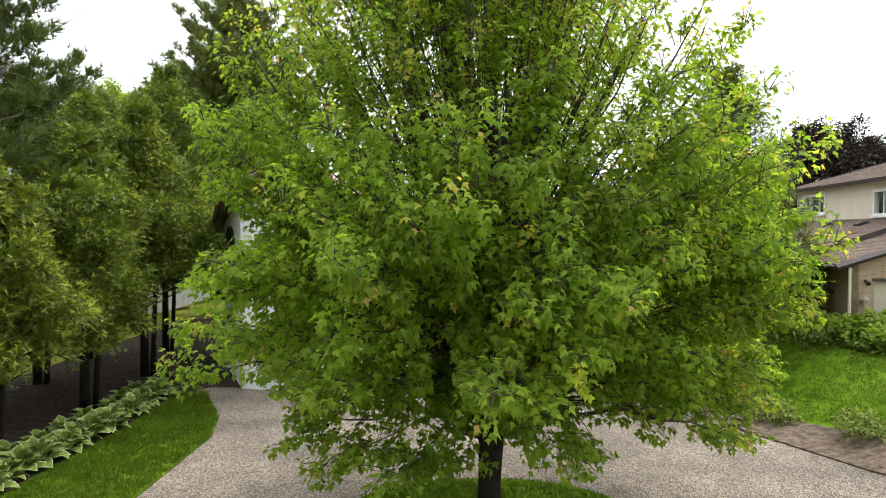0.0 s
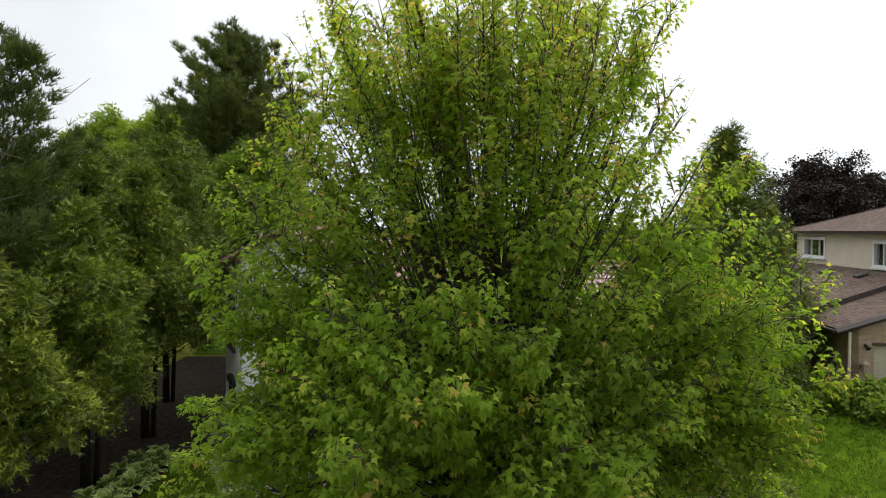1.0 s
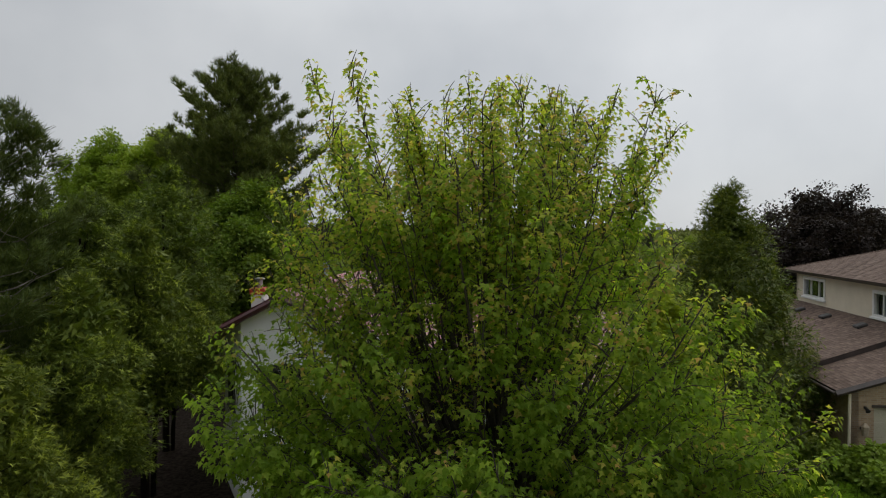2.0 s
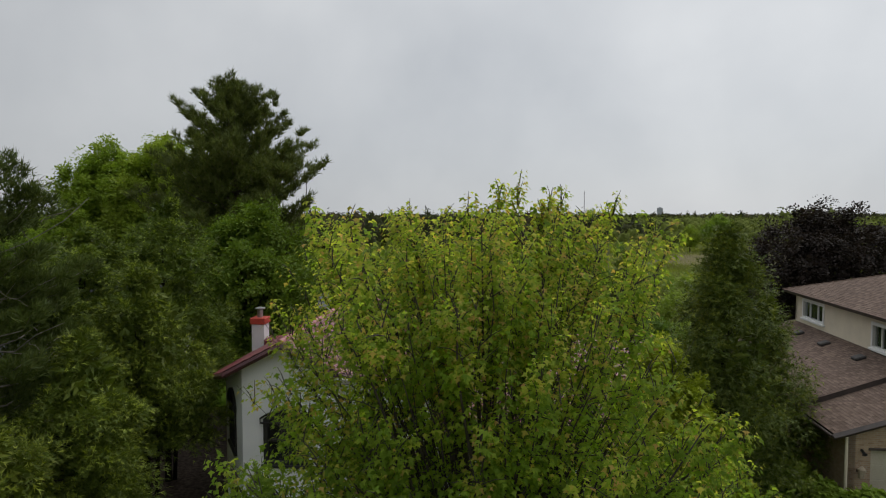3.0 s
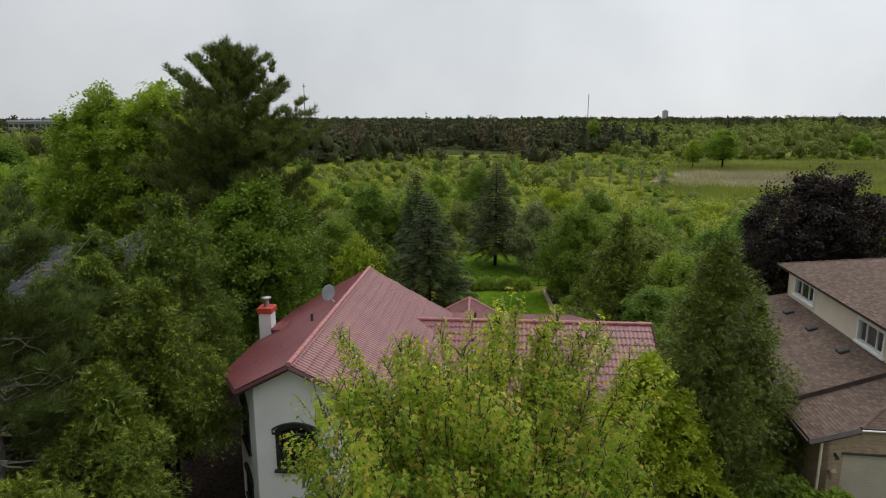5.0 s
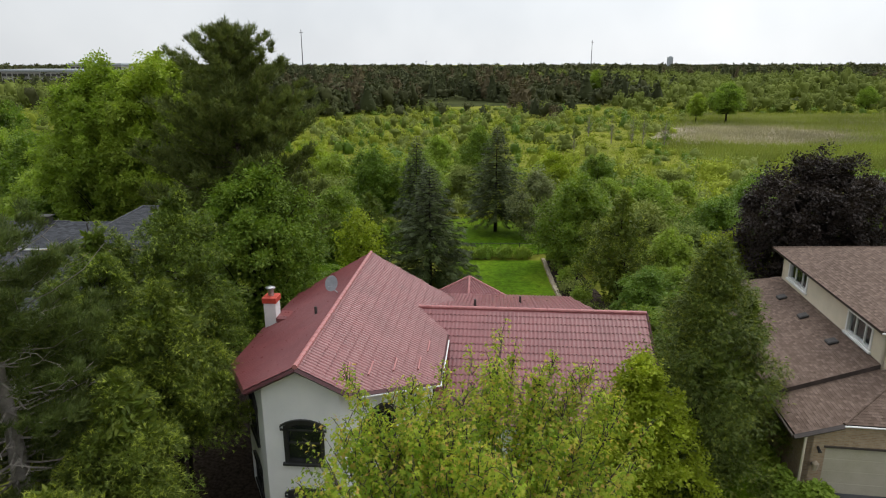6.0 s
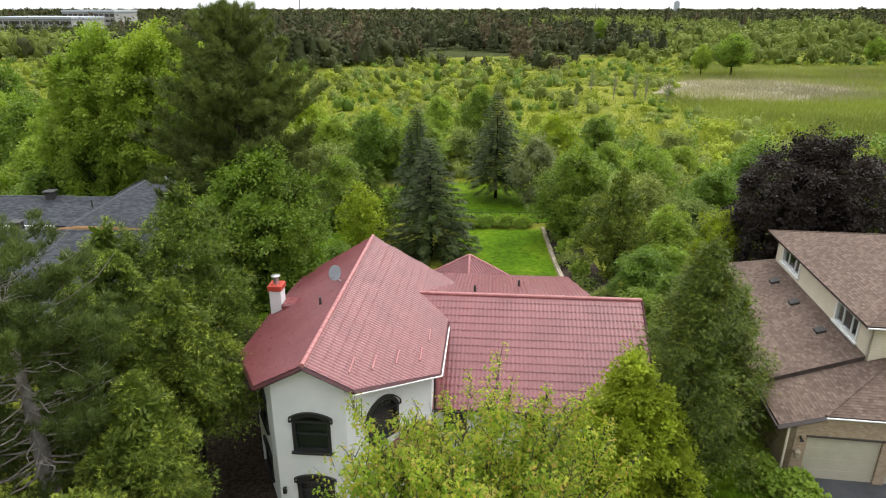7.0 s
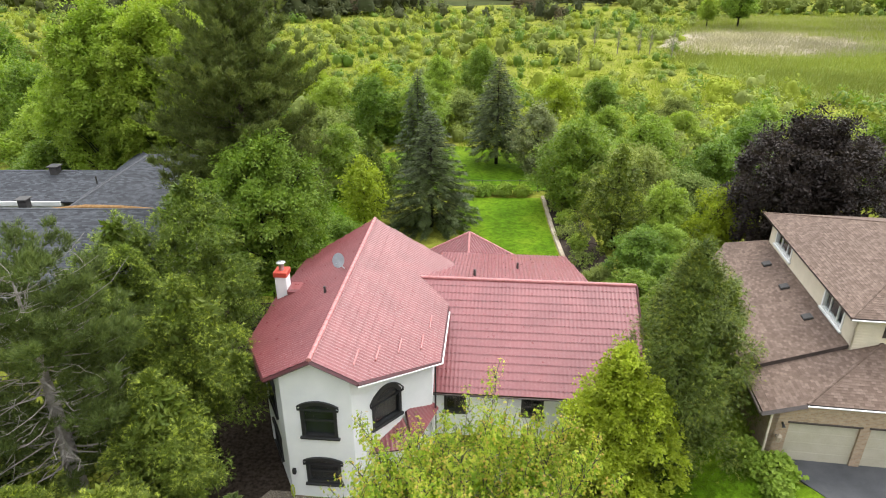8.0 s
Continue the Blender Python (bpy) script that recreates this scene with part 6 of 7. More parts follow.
for kind, x, y, k, hz in (
    ("deep", 11.9, 35.5, 0.55, 0.8), ("deep", 13.4, 40.0, 0.6, 0.8), ("sage", 10.9, 40.5, 0.4, 0.8), ("ash", 16.0, 42.0, 0.6, 0.8), ("deep", 14.6, 36.5, 0.5, 0.9),
    ("lime", 20.6, 44.5, 0.62, 1.25), ("ash", 17.2, 47.5, 0.75, 0.95), ("sage", 21.5, 53.0, 0.8, 0.9), ("deep", 26.0, 60.0, 0.85, 0.9), ("deep", 31.5, 66.0, 0.9, 0.95), ("ash", 17.0, 66.0, 0.8, 0.8),
    ("sage", 24.5, 72.0, 0.9, 0.9), ("deep", 36.0, 74.0, 0.9, 0.9), ("ash", 30.0, 80.0, 0.85, 0.85), ("sage", 41.0, 68.0, 1.0, 0.9), ("deep", 44.0, 62.0, 1.0, 1.0), ("ash", 15.5, 76.0, 0.85, 0.8),
    ("deep", -8.6, 47.5, 0.55, 0.8), ("ash", -13.2, 50.0, 0.7, 0.75), ("deep", -11.2, 66.0, 0.9, 0.9), ("sage", -14.0, 74.0, 1.1, 0.9), ("ash", -18.5, 66.0, 1.0, 0.9), ("deep", -23.0, 62.0, 0.9, 0.8),
    ("sage", -33.0, 66.0, 0.9, 0.75), ("deep", -38.5, 60.0, 1.1, 0.8), ("ash", -45.0, 70.0, 1.2, 0.9), ("deep", -52.0, 64.0, 1.2, 0.9), ("lime", -44.0, 84.0, 1.0, 0.8), ("ash", -30.0, 84.0, 1.1, 0.9),
    ("ash", -3.5, 87.0, 1.1, 1.0), ("sage", 2.5, 92.0, 0.9, 0.9), ("deep", -9.5, 86.0, 1.0, 1.0), ("ash", -16.0, 92.0, 1.1, 0.9), ("lime", -20.5, 100.0, 1.0, 1.1), ("sage", 8.0, 98.0, 1.0, 0.8),
    ("ash", 22.0, 86.0, 0.8, 0.8), ("sage", 33.0, 92.0, 0.9, 0.8), ("deep", 24.0, 100.0, 0.8, 0.9), ("ash", 42.0, 84.0, 0.9, 0.8), ("deep", -26.0, 76.0, 1.0, 0.9), ("sage", -38.0, 74.0, 0.9, 0.7),
    ("deep", -50.0, 78.0, 1.3, 1.0), ("ash", -58.0, 84.0, 1.4, 1.1), ("deep", -66.0, 96.0, 1.5, 1.1), ("ash", -54.0, 100.0, 1.4, 1.1), ("deep", -42.0, 94.0, 1.2, 1.0), ("sage", -64.0, 76.0, 1.2, 0.9), ("ash", -1.0, 108.0, 1.0, 1.1), ("deep", 6.0, 112.0, 0.9, 1.2), ("lime", -12.0, 114.0, 0.9, 0.9), ):
    again(kind, x, y, k, hz)


field_tree = broadleaf("field_tree", on(98, 228), "round-headed green tree standing alone by the marsh", "tree", 13.0, ROUND, 6.0, 5.5, 700, 18, 0.42, [M_ASH], LEAF_TRI, 0.3, 4.0, 141, 0.1, limbs=20, twig=0.8, group="lone trees by the marsh", lumpy=0.4, clumps=2.4)
for x, y, k, hz in ((88, 229, 0.55, 1.35), (80, 350, 0.7, 1.7), (176, 275, 0.7, 1.1)):
    copy_thing(field_tree, pose(*on(x, y), 0, 0, x) @ Matrix.Diagonal((k, k, k * hz, 1)))


dead = broadleaf("bare_tree", on(48, 166), "thin half-dead tree with bare grey stems", "tree", 9.0, ROUND, 1.7, 1.6, 60, 6, 0.3, [M_SAGE], LEAF_PLAIN, 0.13, 2.0, 151, 0.3, limbs=46, twig=0.4, bark=M_GREY_BARK, group="bare trees in the meadow")
for x, y, k, hz in ((44, 171, 0.9, 1.1), (55, 162, 0.95, 0.95), (52, 170, 0.8, 1.15), (39, 176, 1.0, 0.9), (30, 150, 0.7, 0.9)):
    copy_thing(dead, pose(*on(x, y), 0, 0, x * 53) @ Matrix.Diagonal((k, k, k * hz, 1)))


def far_wood(name, spots, shape_fn, mats, label, category, template=LEAF_TRI, core=None):
    """Many far plants in one mesh: each follows one of a few small crowns, turned and scaled."""
    shapes = [shape_fn(i) for i in range(6)]
    rng = np.random.default_rng(len(spots))
    spots = np.array(spots)
    which = rng.integers(0, 6, len(spots))
    groups = []
    for i, (p, along, normal, size) in enumerate(shapes):
        s = spots[which == i]
        m, k = len(s), len(p)
        a = rng.random(m) * 6.28
        c, q = np.cos(a)[:, None], np.sin(a)[:, None]
        wide = 0.75 + 0.5 * rng.random(m)

        def turned(v):
            return np.stack((v[..., 0] * c - v[..., 1] * q, v[..., 0] * q + v[..., 1] * c, v[..., 2]), -1)

        scale = np.stack((s[:, 2], s[:, 2] * wide, s[:, 3]), -1)
        pos = turned(p[None] * scale[:, None]) + np.stack((s[:, 0], s[:, 1], hill(s[:, 0], s[:, 1])), -1)[:, None]
        al, no = turned(np.repeat(along[None], m, 0)), turned(np.repeat(normal[None], m, 0))
        sz = size[None] * s[:, 2:3]
        if core:
            cv, cl = core(i)
            body = turned(cv[None] * scale[:, None]) + np.stack((s[:, 0], s[:, 1], hill(s[:, 0], s[:, 1])), -1)[:, None]
            groups.append((body.reshape(-1, 3), (np.arange(m)[:, None] * len(cv) + cl[None]).ravel(), np.full(m * len(cl) // 4, 4)))
        groups.append(leaves(pos.reshape(-1, 3), al.reshape(-1, 3), no.reshape(-1, 3), sz.ravel(), template))
    v, l, z, _ = joined(groups)
    ob = part(name, mesh_of(name, v, l, z, mats), None)
    ob.data.polygons.foreach_set("use_smooth", np.ones(len(z), bool))
    return tagged(ob, label, category, kind="stuff")


def rings_of(p):
    """Quads between rings of points."""
    a, b = p.shape[:2]
    i = (np.arange(a - 1)[:, None] * b + np.arange(b)[None])
    j = (np.arange(a - 1)[:, None] * b + (np.arange(b)[None] + 1) % b)
    return p.reshape(-1, 3), np.stack((i, i + b, j + b, j), -1).ravel()


def shrub_core(tall=0.0, lobes=7):
    """The dense inside of a lobed shrub."""
    def make(i):
        rng = np.random.default_rng(200 + i)
        c = unit(rng.normal(size=(lobes, 3)))
        c[:, 2] = np.abs(c[:, 2]) if not tall else c[:, 2]
        c = c * (0.4 + 0.25 * rng.random((lobes, 1)))
        th = np.radians(np.linspace(2, 165 if tall else 105, 7))[:, None]
        ph = (np.arange(10) * math.tau / 10)[None]
        d = np.stack((np.sin(th) * np.cos(ph), np.sin(th) * np.sin(ph), np.cos(th) + 0 * ph), -1)
        cd = d @ c.T
        r = np.max(cd + np.sqrt(np.maximum(0.0, 0.31 ** 2 - np.sum(c * c, -1) + cd ** 2)), -1)
        p = d * 0.86 * np.clip(r, 0.28, 1.1)[..., None] * np.array([1, 1, 0.56 if tall else 1.0]) + np.array([0, 0, 0.5 if tall else 0.0])
        return rings_of(p)
    return make


def conifer_core(i):
    h = np.array([0.99, 0.82, 0.6, 0.38, 0.18, 0.05])[:, None]
    a = (np.arange(8) * math.tau / 8)[None] + 0.4 * h
    q = np.stack((np.cos(a), np.sin(a), h * 4 + 0 * a), -1)
    r = (1.02 - h) ** 0.75 * 0.66 * (1 + 0.4 * lump(q.reshape(-1, 3), 2, 500 + i).reshape(a.shape))
    return rings_of(np.stack((r * np.cos(a), r * np.sin(a), 0.1 + 0.86 * h + 0 * a), -1))


def shrub_shape(n, leaf, tall=0.0, lobes=7):
    """A dome of a few leafy lobes."""
    def make(i):
        rng = np.random.default_rng(200 + i)
        c = unit(rng.normal(size=(lobes, 3)))
        c[:, 2] = np.abs(c[:, 2]) if not tall else c[:, 2]
        c = c * (0.4 + 0.25 * rng.random((lobes, 1)))
        w = rng.integers(0, lobes, n)
        d = unit(rng.normal(size=(n, 3)) + c[w] * 0.9 + np.array([0, 0, 0.3]))
        p = c[w] + d * (0.3 + 0.22 * rng.random((n, 1)))
        p = p * np.array([1, 1, 1.0 if not tall else 0.56]) + np.array([0, 0, 0.0 if not tall else 0.5])
        return p, d * 0.4 + rng.normal(size=(n, 3)) * 0.6, d + np.array([0, 0, 0.45]) + rng.normal(size=(n, 3)) * 0.16, leaf * (0.6 + 0.8 * rng.random(n))
    return make


def conifer_shape(n, leaf):
    def make(i):
        rng = np.random.default_rng(400 + i)
        h = rng.random(n) ** 1.1
        a = rng.random(n) * 6.28
        r = (1.02 - h) ** 0.55 * (0.5 + 0.5 * rng.random(n)) * (1 + 0.3 * lump(np.stack((np.cos(a), np.sin(a), h * 4), -1), 2, 500 + i))
        p = np.stack((r * np.cos(a), r * np.sin(a), 0.1 + 0.9 * h), -1)
        along = np.stack((np.cos(a), np.sin(a), np.full(n, 0.1)), -1) + rng.normal(size=(n, 3)) * 0.4
        return p, along, np.stack((np.cos(a), np.sin(a), np.full(n, 0.6)), -1) + rng.normal(size=(n, 3)) * 0.22, leaf * (0.6 + 0.7 * rng.random(n))
    return make


def tuft_shape(n, leaf):
    """Upright blades from a small patch of ground."""
    def make(i):
        rng = np.random.default_rng(600 + i)
        p = np.stack((rng.normal(size=n), rng.normal(size=n), np.zeros(n)), -1)
        return p, np.array([0, 0, 1.0]) + rng.normal(size=(n, 3)) * 0.3, rng.normal(size=(n, 3)), leaf * (0.6 + 0.7 * rng.random(n))
    return make


BLADE = (np.array([(0, 0.06, 0), (0, -0.06, 0), (1.0, 0, 0.12)]), [(0, 1, 2)])


rng = np.random.default_rng(7)


def in_marsh(x, y):
    return 106 < y < 262 and x > 54 + abs(y - 158) * (0.34 if y < 158 else 0.42)


def thicket(x, y, s, k):
    return math.sin(x * s + 1.3 * k) + math.sin(y * s * 1.3 - k) + 0.8 * math.sin((x + y) * s * 0.55 + 2 * k)


meadow, low = [[], [], []], []
count = 0
while count < 3100:
    y = 68 + 225 * rng.random() ** 1.25
    x = (rng.random() * 2 - 1) * (26 + y * 0.72)
    if in_marsh(x, y) or (y < 84 and -19 < x < 14) or (y < 84 and -62 < x < -32):
        continue
    q = thicket(x, y, 0.075, 1) + 0.5 * rng.normal()
    for _ in range(2):
        low.append((x + rng.normal() * 3, y + rng.normal() * 3, 0.8 + 0.6 * rng.random(), 1.0))
    if q < -1.5 or (10 < x < 70 and 92 < y < 175 and rng.random() < 0.6):
        continue
    w = (1.1 + 1.7 * rng.random() ** 1.8) * (1.2 if y < 130 else 1.0)
    kind = 0 if rng.random() < 0.38 else (1 if rng.random() < 0.5 else 2)
    meadow[kind].append((x, y, w, w * (0.9 + 0.5 * rng.random() + 1.0 * rng.random() ** 6)))
    count += 1
for name, kind, mat, label in (("meadow_shrubs", 0, M_MEADOW_BUSH, "bright green shrubs scattered over the meadow"), ("grey_shrubs", 1, M_SAGE, "greyer green shrubs scattered over the meadow"), ("dark_shrubs", 2, M_DEEP, "darker green shrubs scattered over the meadow")):
    far_wood(name, [s for s in meadow[kind] if s[1] < 125], shrub_shape(230, 0.14, 0.0, 8), [mat], label, "shrubs", core=shrub_core(0.0, 8))
    far_wood(name, [s for s in meadow[kind] if s[1] >= 125], shrub_shape(90, 0.18), [mat], label, "shrubs", core=shrub_core())
far_wood("meadow_tussocks", [s for s in low if not in_marsh(s[0], s[1])], tuft_shape(22, 0.7), [M_MEADOW_BUSH], "tall grass between the meadow shrubs", "grass", BLADE)
pines, mixed_trees = [], []
while len(pines) < 2300:
    y = 255 + 750 * rng.random() ** 2.0
    x = (rng.random() * 2 - 1) * (60 + y * 0.75)
    if (x > 35 and y < 300 + 0.2 * x) or in_marsh(x, y) or y < 290 + 32 * thicket(x, y, 0.045, 6):
        continue
    k = thicket(x, y, 0.014, 4) + 0.6 * rng.normal()
    w = 3.2 + 3.2 * rng.random()
    if k > (1.0 if x < 110 else -0.8):
        mixed_trees.append((x, y, w * 1.15, 6 + 7 * rng.random() + (7 if 0.53 < x / y < 0.62 and 360 < y < 470 else 0)))
    else:
        pines.append((x, y, w, 7.5 + 8.0 * rng.random() ** 1.5 + (5 * rng.random() ** 3 if y > 380 else 0)))
for _ in range(150):
    y = 150 + 150 * rng.random()
    x = 40 - 210 * rng.random() ** 0.8
    mixed_trees.insert(0, (x, y, 1.8 + 1.2 * rng.random(), 3.4 + 3.0 * rng.random()))
for _ in range(260):
    y = 268 + 85 * rng.random()
    x = 75 + 190 * rng.random()
    mixed_trees.insert(0, (x, y, 2.2 + 2.2 * rng.random(), 3.5 + 6.5 * rng.random() ** 1.8))
for _ in range(60):
    y = 235 + 70 * rng.random()
    x = 60 - 230 * rng.random() ** 0.8
    pines.append((x, y, 2.4 + 1.4 * rng.random(), 4.5 + 3.5 * rng.random()))
far_wood("far_brown_pines", [p for p in pines[::2] if thicket(p[0], p[1], 0.06, 9) > 0.5], conifer_shape(64, 0.33), [M_FAR_BROWN], "brownish pines at the edge of the far wood", "wood", core=conifer_core)
far_wood("far_pine_wood", [p for p in pines[::2] if thicket(p[0], p[1], 0.06, 9) <= 0.5], conifer_shape(64, 0.33), [M_FAR_PINE], "dark pine wood across the far side of the meadow", "wood", core=conifer_core)
far_wood("far_round_pines", [(x, y, w * 1.1, z * 0.95) for x, y, w, z in pines[1::2]], shrub_shape(50, 0.22, 1.0), [M_FAR_PINE], "dark round-headed pines across the far side of the meadow", "wood", core=shrub_core(1.0))
far_wood("far_mixed_wood", mixed_trees[:1500], shrub_shape(50, 0.22, 1.0), [M_FAR_LEAF], "lighter leafy trees among the far pines", "wood", core=shrub_core(1.0))
reeds, green = [], []
while len(reeds) < 3000:
    x, y = 54 + 190 * rng.random(), 106 + 158 * rng.random()
    if not in_marsh(x + rng.normal() * 4, y + rng.normal() * 4):
        continue
    tan = ((x - 89) / 31) ** 2 + ((y - 191) / 25) ** 2 < 1 + 0.25 * rng.normal()
    (reeds if tan or (y > 165 and rng.random() < 0.3) else green).append((x, y, 1.5 + rng.random(), 1.0))
far_wood("reeds", reeds, tuft_shape(24, 0.5), [M_REED_BLADE], "standing dry tan reeds in the marsh", "reeds", BLADE)
far_wood("young_reeds", green, tuft_shape(24, 0.6), [M_REED_LEAF], "greener young reeds in the marsh", "reeds", BLADE)
belt = []
for _ in range(1500):
    y = 900 + 2300 * rng.random() ** 1.5
    x = (rng.random() * 2 - 1) * (100 + y * 0.8)
    w = 9 + 10 * rng.random()
    belt.append((x, y, w, 6 + 10 * rng.random() ** 2.5))
far_wood("horizon_wood", belt, shrub_shape(64, 0.36), [M_FAR_PINE], "distant belt of woods along the horizon", "wood")


# ---- far buildings and masts ----
def office(at, turn, w, d, hgt, label):
    o = thing("office_building", pose(*at, 0, 0, turn), label, "building")
    box_part("body", (-w / 2, w / 2, 0, d, 0, hgt), M_CONCRETE, o)
    box_part("roof", (-w / 2 - 0.5, w / 2 + 0.5, -0.5, d + 0.5, hgt, hgt + 1.4), M_GREY_PLASTIC, o, bevel=0.1)
    n = int(w / 4)
    for f in range(int(hgt / 3.6)):
        for i in range(n):
            x = -w / 2 + (i + 0.5) * w / n
            box_part("window", (x - w / n * 0.38, x + w / n * 0.38, -0.1, 0.1, 1.2 + f * 3.6, 3.0 + f * 3.6), M_DARK_VENT, o, bevel=0)
    return o


office(on(-255, 420), -10, 56, 30, 15.0, "low grey office building beyond the trees")
office(on(-245, 470), -10, 40, 25, 18.5, "low grey office building beyond the trees")
tower = thing("tower_block", pose(*on(760, 2250)), "tall grey block on the horizon", "building")
box_part("body", (-8, 8, 0, 14, 0, 34), M_GREY_PLASTIC, tower)
box_part("plant_room", (-4, 4, 3, 10, 34, 37), M_GREY_PLASTIC, tower)
for x, y, z, r, name, label in ((-14.5, 540, 22, 0.3, "pole", "dark utility pole above the wood"), (-190, 900, 62, 0.8, "radio_mast", "thin lattice radio mast on the horizon"), (285, 1300, 60, 0.8, "radio_mast", "thin lattice radio mast on the horizon"), (42, 620, 14, 0.3, "pole", "dark utility pole above the wood"), (75, 640, 14, 0.3, "pole", "dark utility pole above the wood")):
    m = thing(name, pose(*on(x, y)), label, "mast")
    part("shaft", tube(bmesh.new(), [(0, 0, 0), (0, 0, z)], [r, r * 0.5], 6), M_DARK_VENT, m)
    part("crossarm", box(bmesh.new(), -r * 2.5, r * 2.5, -r * 0.5, r * 0.5, z * 0.93, z * 0.93 + r, 0.02), M_DARK_VENT, m)


# ---- garden things ----
def hosta(at):
    h = thing("hosta", pose(*at), "clump of hosta with pale-edged green leaves", "plant", "hostas along the lawn")
    ov = [(0.0, 0.0), (0.1, 0.2), (0.35, 0.36), (0.65, 0.3), (0.88, 0.13), (1.02, 0.0)]
    vs, faces, index = [], [], []
    outer = ov + [(x, -y) for x, y in ov[-2:0:-1]]
    inner = [(0.04 + x * 0.9, y * 0.82) for x, y in outer]
    lift = lambda x, y: 0.55 * x - 0.62 * x * x + 0.25 * abs(y)
    for x, y in outer + inner:
        vs.append((x, y, lift(x, y)))
    k = len(outer)
    loops = list(range(k, 2 * k))
    sizes, index = [k], [0]
    for i in range(k):
        loops += [i, (i + 1) % k, k + (i + 1) % k, k + i]
        sizes.append(4)
        index.append(1)
    me = mesh_of("leaf", vs, loops, sizes, [M_HOSTA, M_HOSTA_EDGE], index)
    r = random.Random(5)
    for i in range(22):
        ring = i // 8
        leaf = new("leaf", me)
        leaf.parent = h
        s = 0.34 + 0.1 * r.random() - 0.04 * ring
        leaf.matrix_local = pose(0, 0, 0.08 + 0.1 * ring, 0, 0, i * 137.5 + r.random() * 20) @ pose(0.2 - 0.06 * ring, 0, 0, r.uniform(-15, 15), -8 - 22 * ring + r.uniform(-10, 10), 0) @ Matrix.Diagonal((s, s, s, 1))
    return h


first = hosta(on(-9.6, 13.4, 0.05))
r = random.Random(3)
for i in range(1, 17):
    q = i / 16
    x, y = -9.65 + 0.25 * math.sin(q * 3) + r.uniform(-0.12, 0.12), 13.4 + 8.3 * q
    copy_thing(first, pose(*on(x, y, 0.05), 0, 0, r.uniform(0, 360)) @ Matrix.Scale(r.uniform(0.85, 1.2), 4))
    if i % 2:
        copy_thing(first, pose(*on(x - 0.75, y + 0.1, 0.05), 0, 0, r.uniform(0, 360)) @ Matrix.Scale(r.uniform(0.75, 1.0), 4))
DOME = [(0, 0.8), (0.3, 1.0), (0.7, 0.8), (1.0, 0.3)]
shrub = broadleaf("garden_shrub", on(14.75, 21.9), "low broad-leaved green shrub by the brick wall", "shrub", 1.2, DOME, 0.8, 0.75, 150, 7, 0.22, [M_ASH], LEAF_CLUMP, 0.03, 0.1, 131, 0.0, limbs=8, twig=0.16, group="shrubs by the brick house")
for x, y, k in ((14.4, 20.9, 0.75), (14.0, 23.3, 0.8), (13.9, 25.0, 0.9), (14.2, 27.0, 1.0), (14.4, 29.0, 1.0), (14.1, 22.2, 0.8)):
    copy_thing(shrub, pose(*on(x, y), 0, 0, x * 77 % 360) @ Matrix.Scale(k, 4))
low_shrub = broadleaf("low_shrub", on(9.5, 18.4), "small sprawling pale green shrub in the mulch", "shrub", 0.75, DOME, 0.7, 0.6, 110, 7, 0.12, [M_SAGE], LEAF_PLAIN, 0.02, 0.05, 132, 0.0, limbs=8, twig=0.14, group="small shrubs in the mulch")
for x, y, k in ((10.6, 16.2, 0.9), (11.7, 14.0, 1.1), (8.4, 20.6, 1.2), (12.8, 11.6, 0.9), (9.1, 19.6, 0.8), (7.4, 21.9, 1.0)):
    copy_thing(low_shrub, pose(*on(x, y, 0.05), 0, 0, x * 131 % 360) @ Matrix.Scale(k, 4))
hedge = broadleaf("hedge_shrub", on(2.4, 64.9), "rounded green shrub along the back fence", "shrub", 1.4, DOME, 1.15, 0.8, 200, 8, 0.2, [M_ASH], LEAF_PLAIN, 0.03, 0.1, 133, 0.0, limbs=8, twig=0.2, group="shrubs along the back fence")
for x in (4.3, 6.4, 8.2, 0.6):
    copy_thing(hedge, pose(*on(x, 65.0 + 0.1 * math.sin(x * 3)), 0, 0, x * 91 % 360) @ Matrix.Scale(0.9 + 0.12 * math.sin(x * 5), 4))
bed = [(10.9, 46), (11.2, 49.5), (11.0, 53), (11.4, 56.5), (11.3, 60), (11.5, 63.5)]
for i, (x, y) in enumerate(bed):
    copy_thing(hedge if i % 2 else low_shrub, pose(*on(x, y), 0, 0, i * 77) @ Matrix.Scale(0.95 if i % 2 else 1.6, 4))
edging = thing("timber_edging", pose(0, 0, 0), "weathered timber edging beside the back lawn", "edging")
for i in range(9):
    y0 = 44.5 + i * 2.2
    x0, x1 = 9.55 + i * 0.07, 9.9 + i * 0.07
    z = float(hill(9.7, y0 + 1.1))
    box_part("sleeper", (x0, x1, y0, y0 + 2.18, z - 0.2, z + 0.24), M_EDGING, edging, bevel=0.02)
patch("garden_bed", [(9.9, 44.5), (12.6, 44.5), (13.0, 64.5), (10.5, 64.5)], 0.1, M_SHADED_SOIL, "dark soil bed beside the timber edging", "planting bed", ragged=0.1)
fence = thing("garden_fence", pose(0, 66.0, 0), "black metal fence behind the back lawn", "fence")
for i in range(10):
    x = -6 + i * 2.0
    z = float(hill(x, 66.0))
    part("post", tube(bmesh.new(), [(x, 0, z - 0.2), (x, 0, z + 1.4)], 0.04, 6), M_BLACK, fence)
for dz in (0.15, 0.7, 1.3):
    z = float(hill(0, 66.0))
    part("rail", tube(bmesh.new(), [(-6, 0, z + dz), (12, 0, z + dz)], 0.022, 6), M_BLACK, fence)
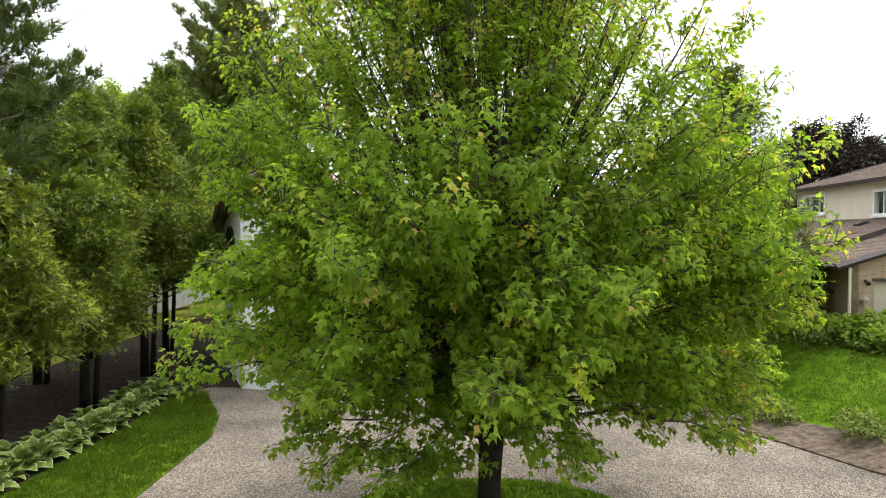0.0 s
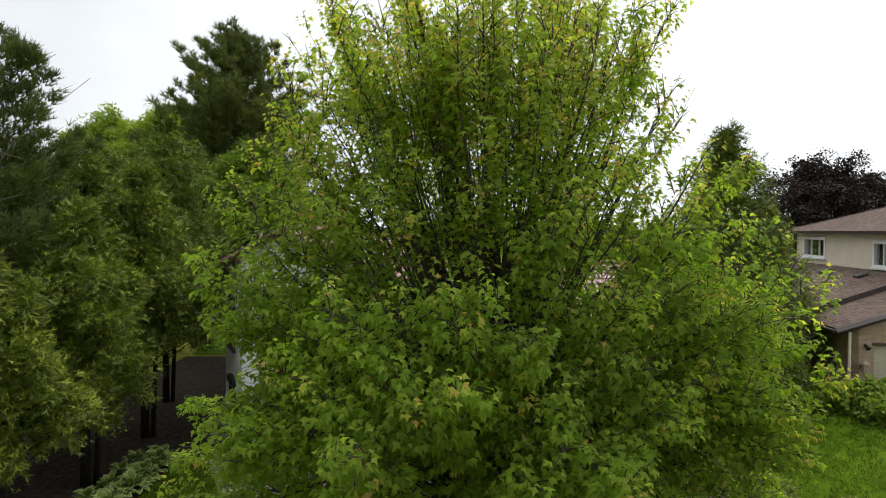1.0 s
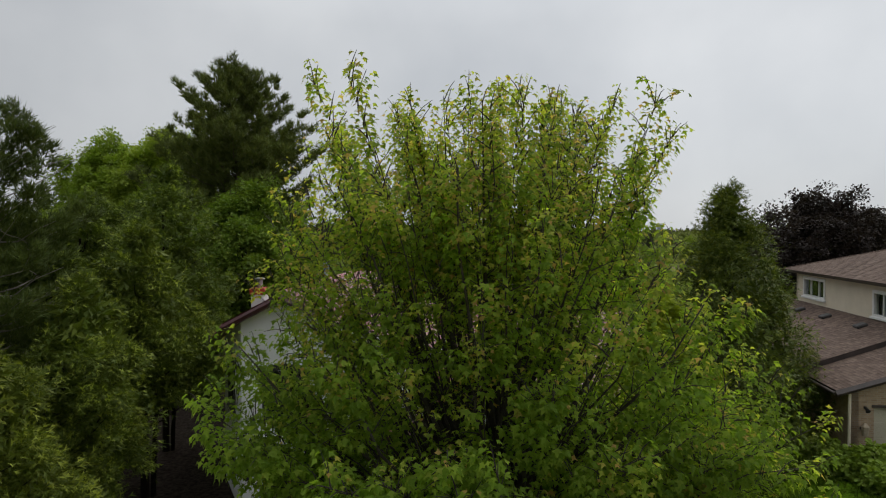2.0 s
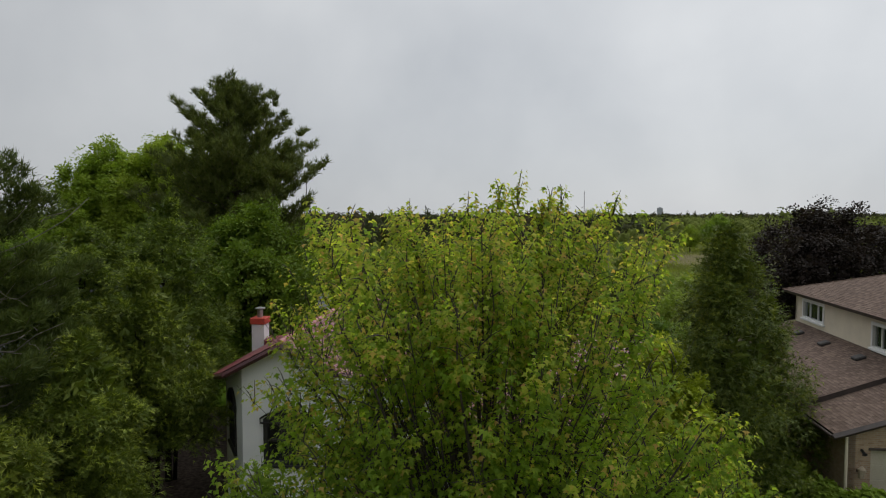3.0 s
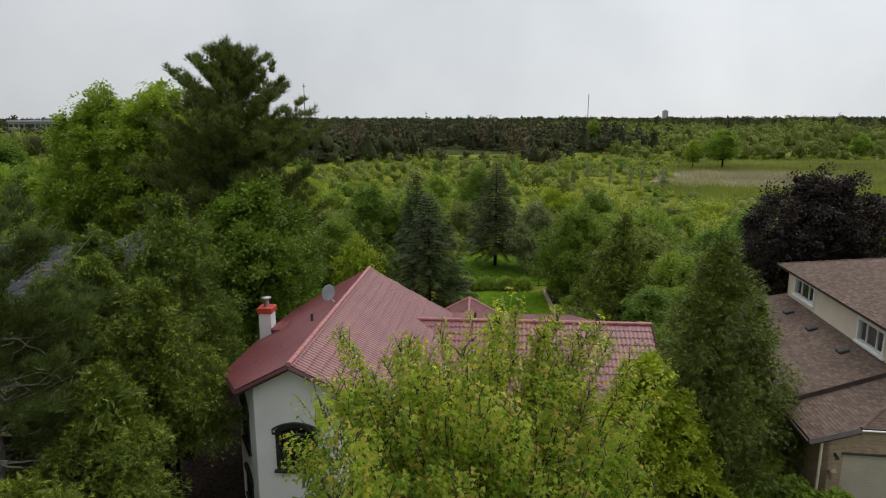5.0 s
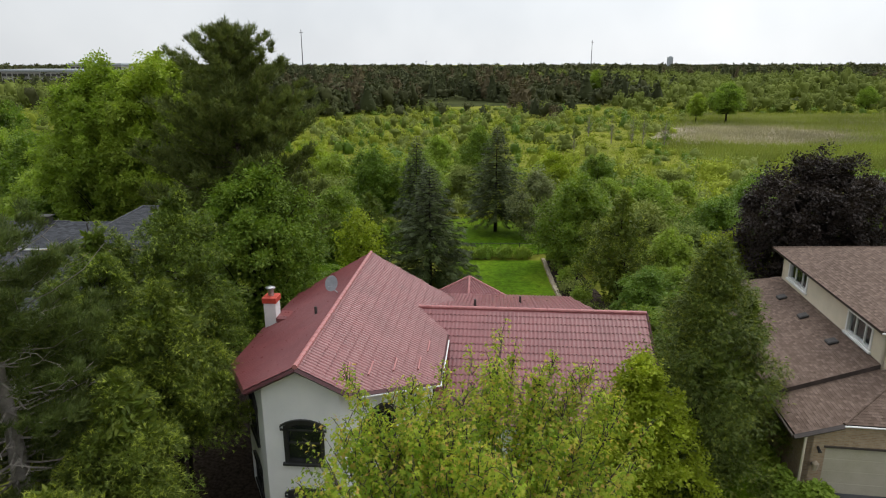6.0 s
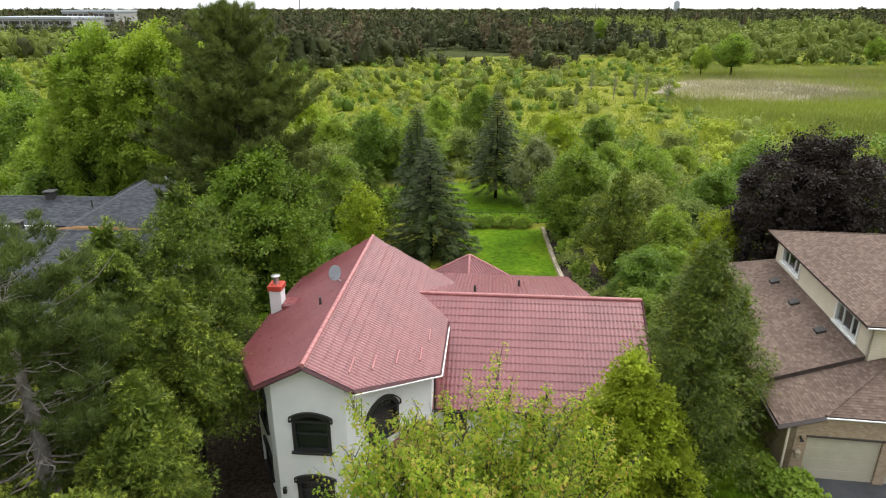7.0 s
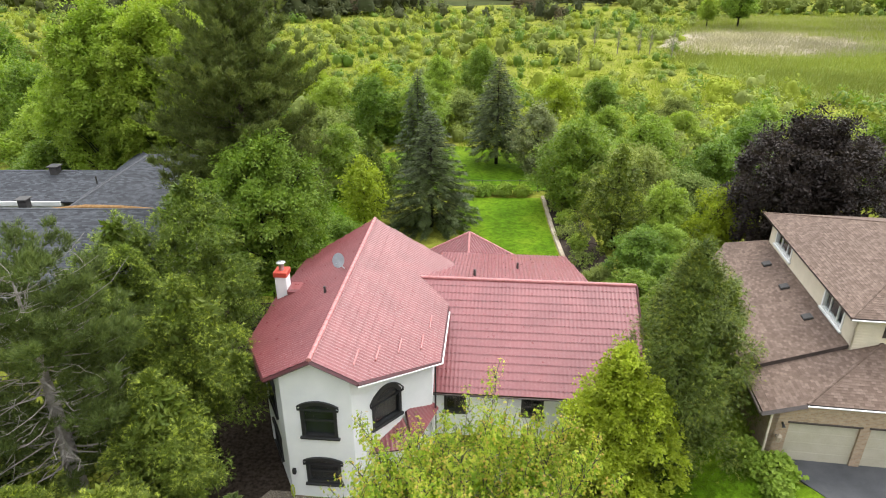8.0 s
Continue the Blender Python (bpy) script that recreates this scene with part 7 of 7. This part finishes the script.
hose = thing("garden_hose", pose(-6.95, 22.1, 0.05, 0, 0, -4.6), "yellow-green garden hose coiled at the house corner", "hose")
ring = [(0.07 * math.cos(a * 0.42), 0.05 * math.sin(a * 0.3), 0.42 + 0.36 * math.sin(a * 0.42) + 0.002 * a) for a in range(46)]
part("coil", tube(bmesh.new(), ring, 0.022, 6), plain("hose_plastic", (0.36, 0.42, 0.04), (0.46, 0.52, 0.07), 4, 50, 0.5), hose, smooth=True)


# grass blades over the near lawns
def lawn_blades(name, inside, x0, x1, y0, y1, count, lift):
    rng = np.random.default_rng(count)
    spots = []
    while len(spots) < count:
        x, y = x0 + (x1 - x0) * rng.random(), y0 + (y1 - y0) * rng.random()
        if inside(x, y):
            spots.append((x, y))
    s = np.array(spots)
    p = np.stack((s[:, 0], s[:, 1], hill(s[:, 0], s[:, 1]) + lift), -1)
    p = np.repeat(p, 5, 0) + rng.normal(size=(count * 5, 3)) * np.array([0.05, 0.05, 0])
    v, l, z = leaves(p, np.array([0, 0, 1.0]) + rng.normal(size=p.shape) * 0.45, rng.normal(size=p.shape), 0.05 + 0.05 * rng.random(len(p)), (BLADE[0] * np.array([1, 1.6, 1]), BLADE[1]))
    tagged(part(name, mesh_of(name, v, l, z, [M_GRASS_BLADE]), None), "short mown grass blades on the lawn", "grass", kind="stuff")


lawn_blades("lawn_grass", lambda x, y: np.interp(y, (10, 14, 18, 21.7), (-9.5, -9.1, -8.9, -8.95)) < x < np.interp(y, (10, 13.2, 17, 19, 21.6), (-6.25, -6.4, -6.2, -6.7, -8.0)), -9.6, -6.1, 11, 21.8, 9000, 0.06)
lawn_blades("island_grass", lambda x, y: ((x - 0.9) / 3.1) ** 2 + ((y - 11.9) / 2.3) ** 2 < 0.96, -2.3, 4.1, 9.5, 14.3, 4000, 0.07)
lawn_blades("slope_grass", lambda x, y: np.interp(y, (6, 10, 13.5, 17.8, 22.5), (15.0, 13.5, 12.0, 10.4, 8.6)) < x < 14.0 + (22 - y) * 0.25, 8.4, 18, 9, 23, 9000, 0.045)
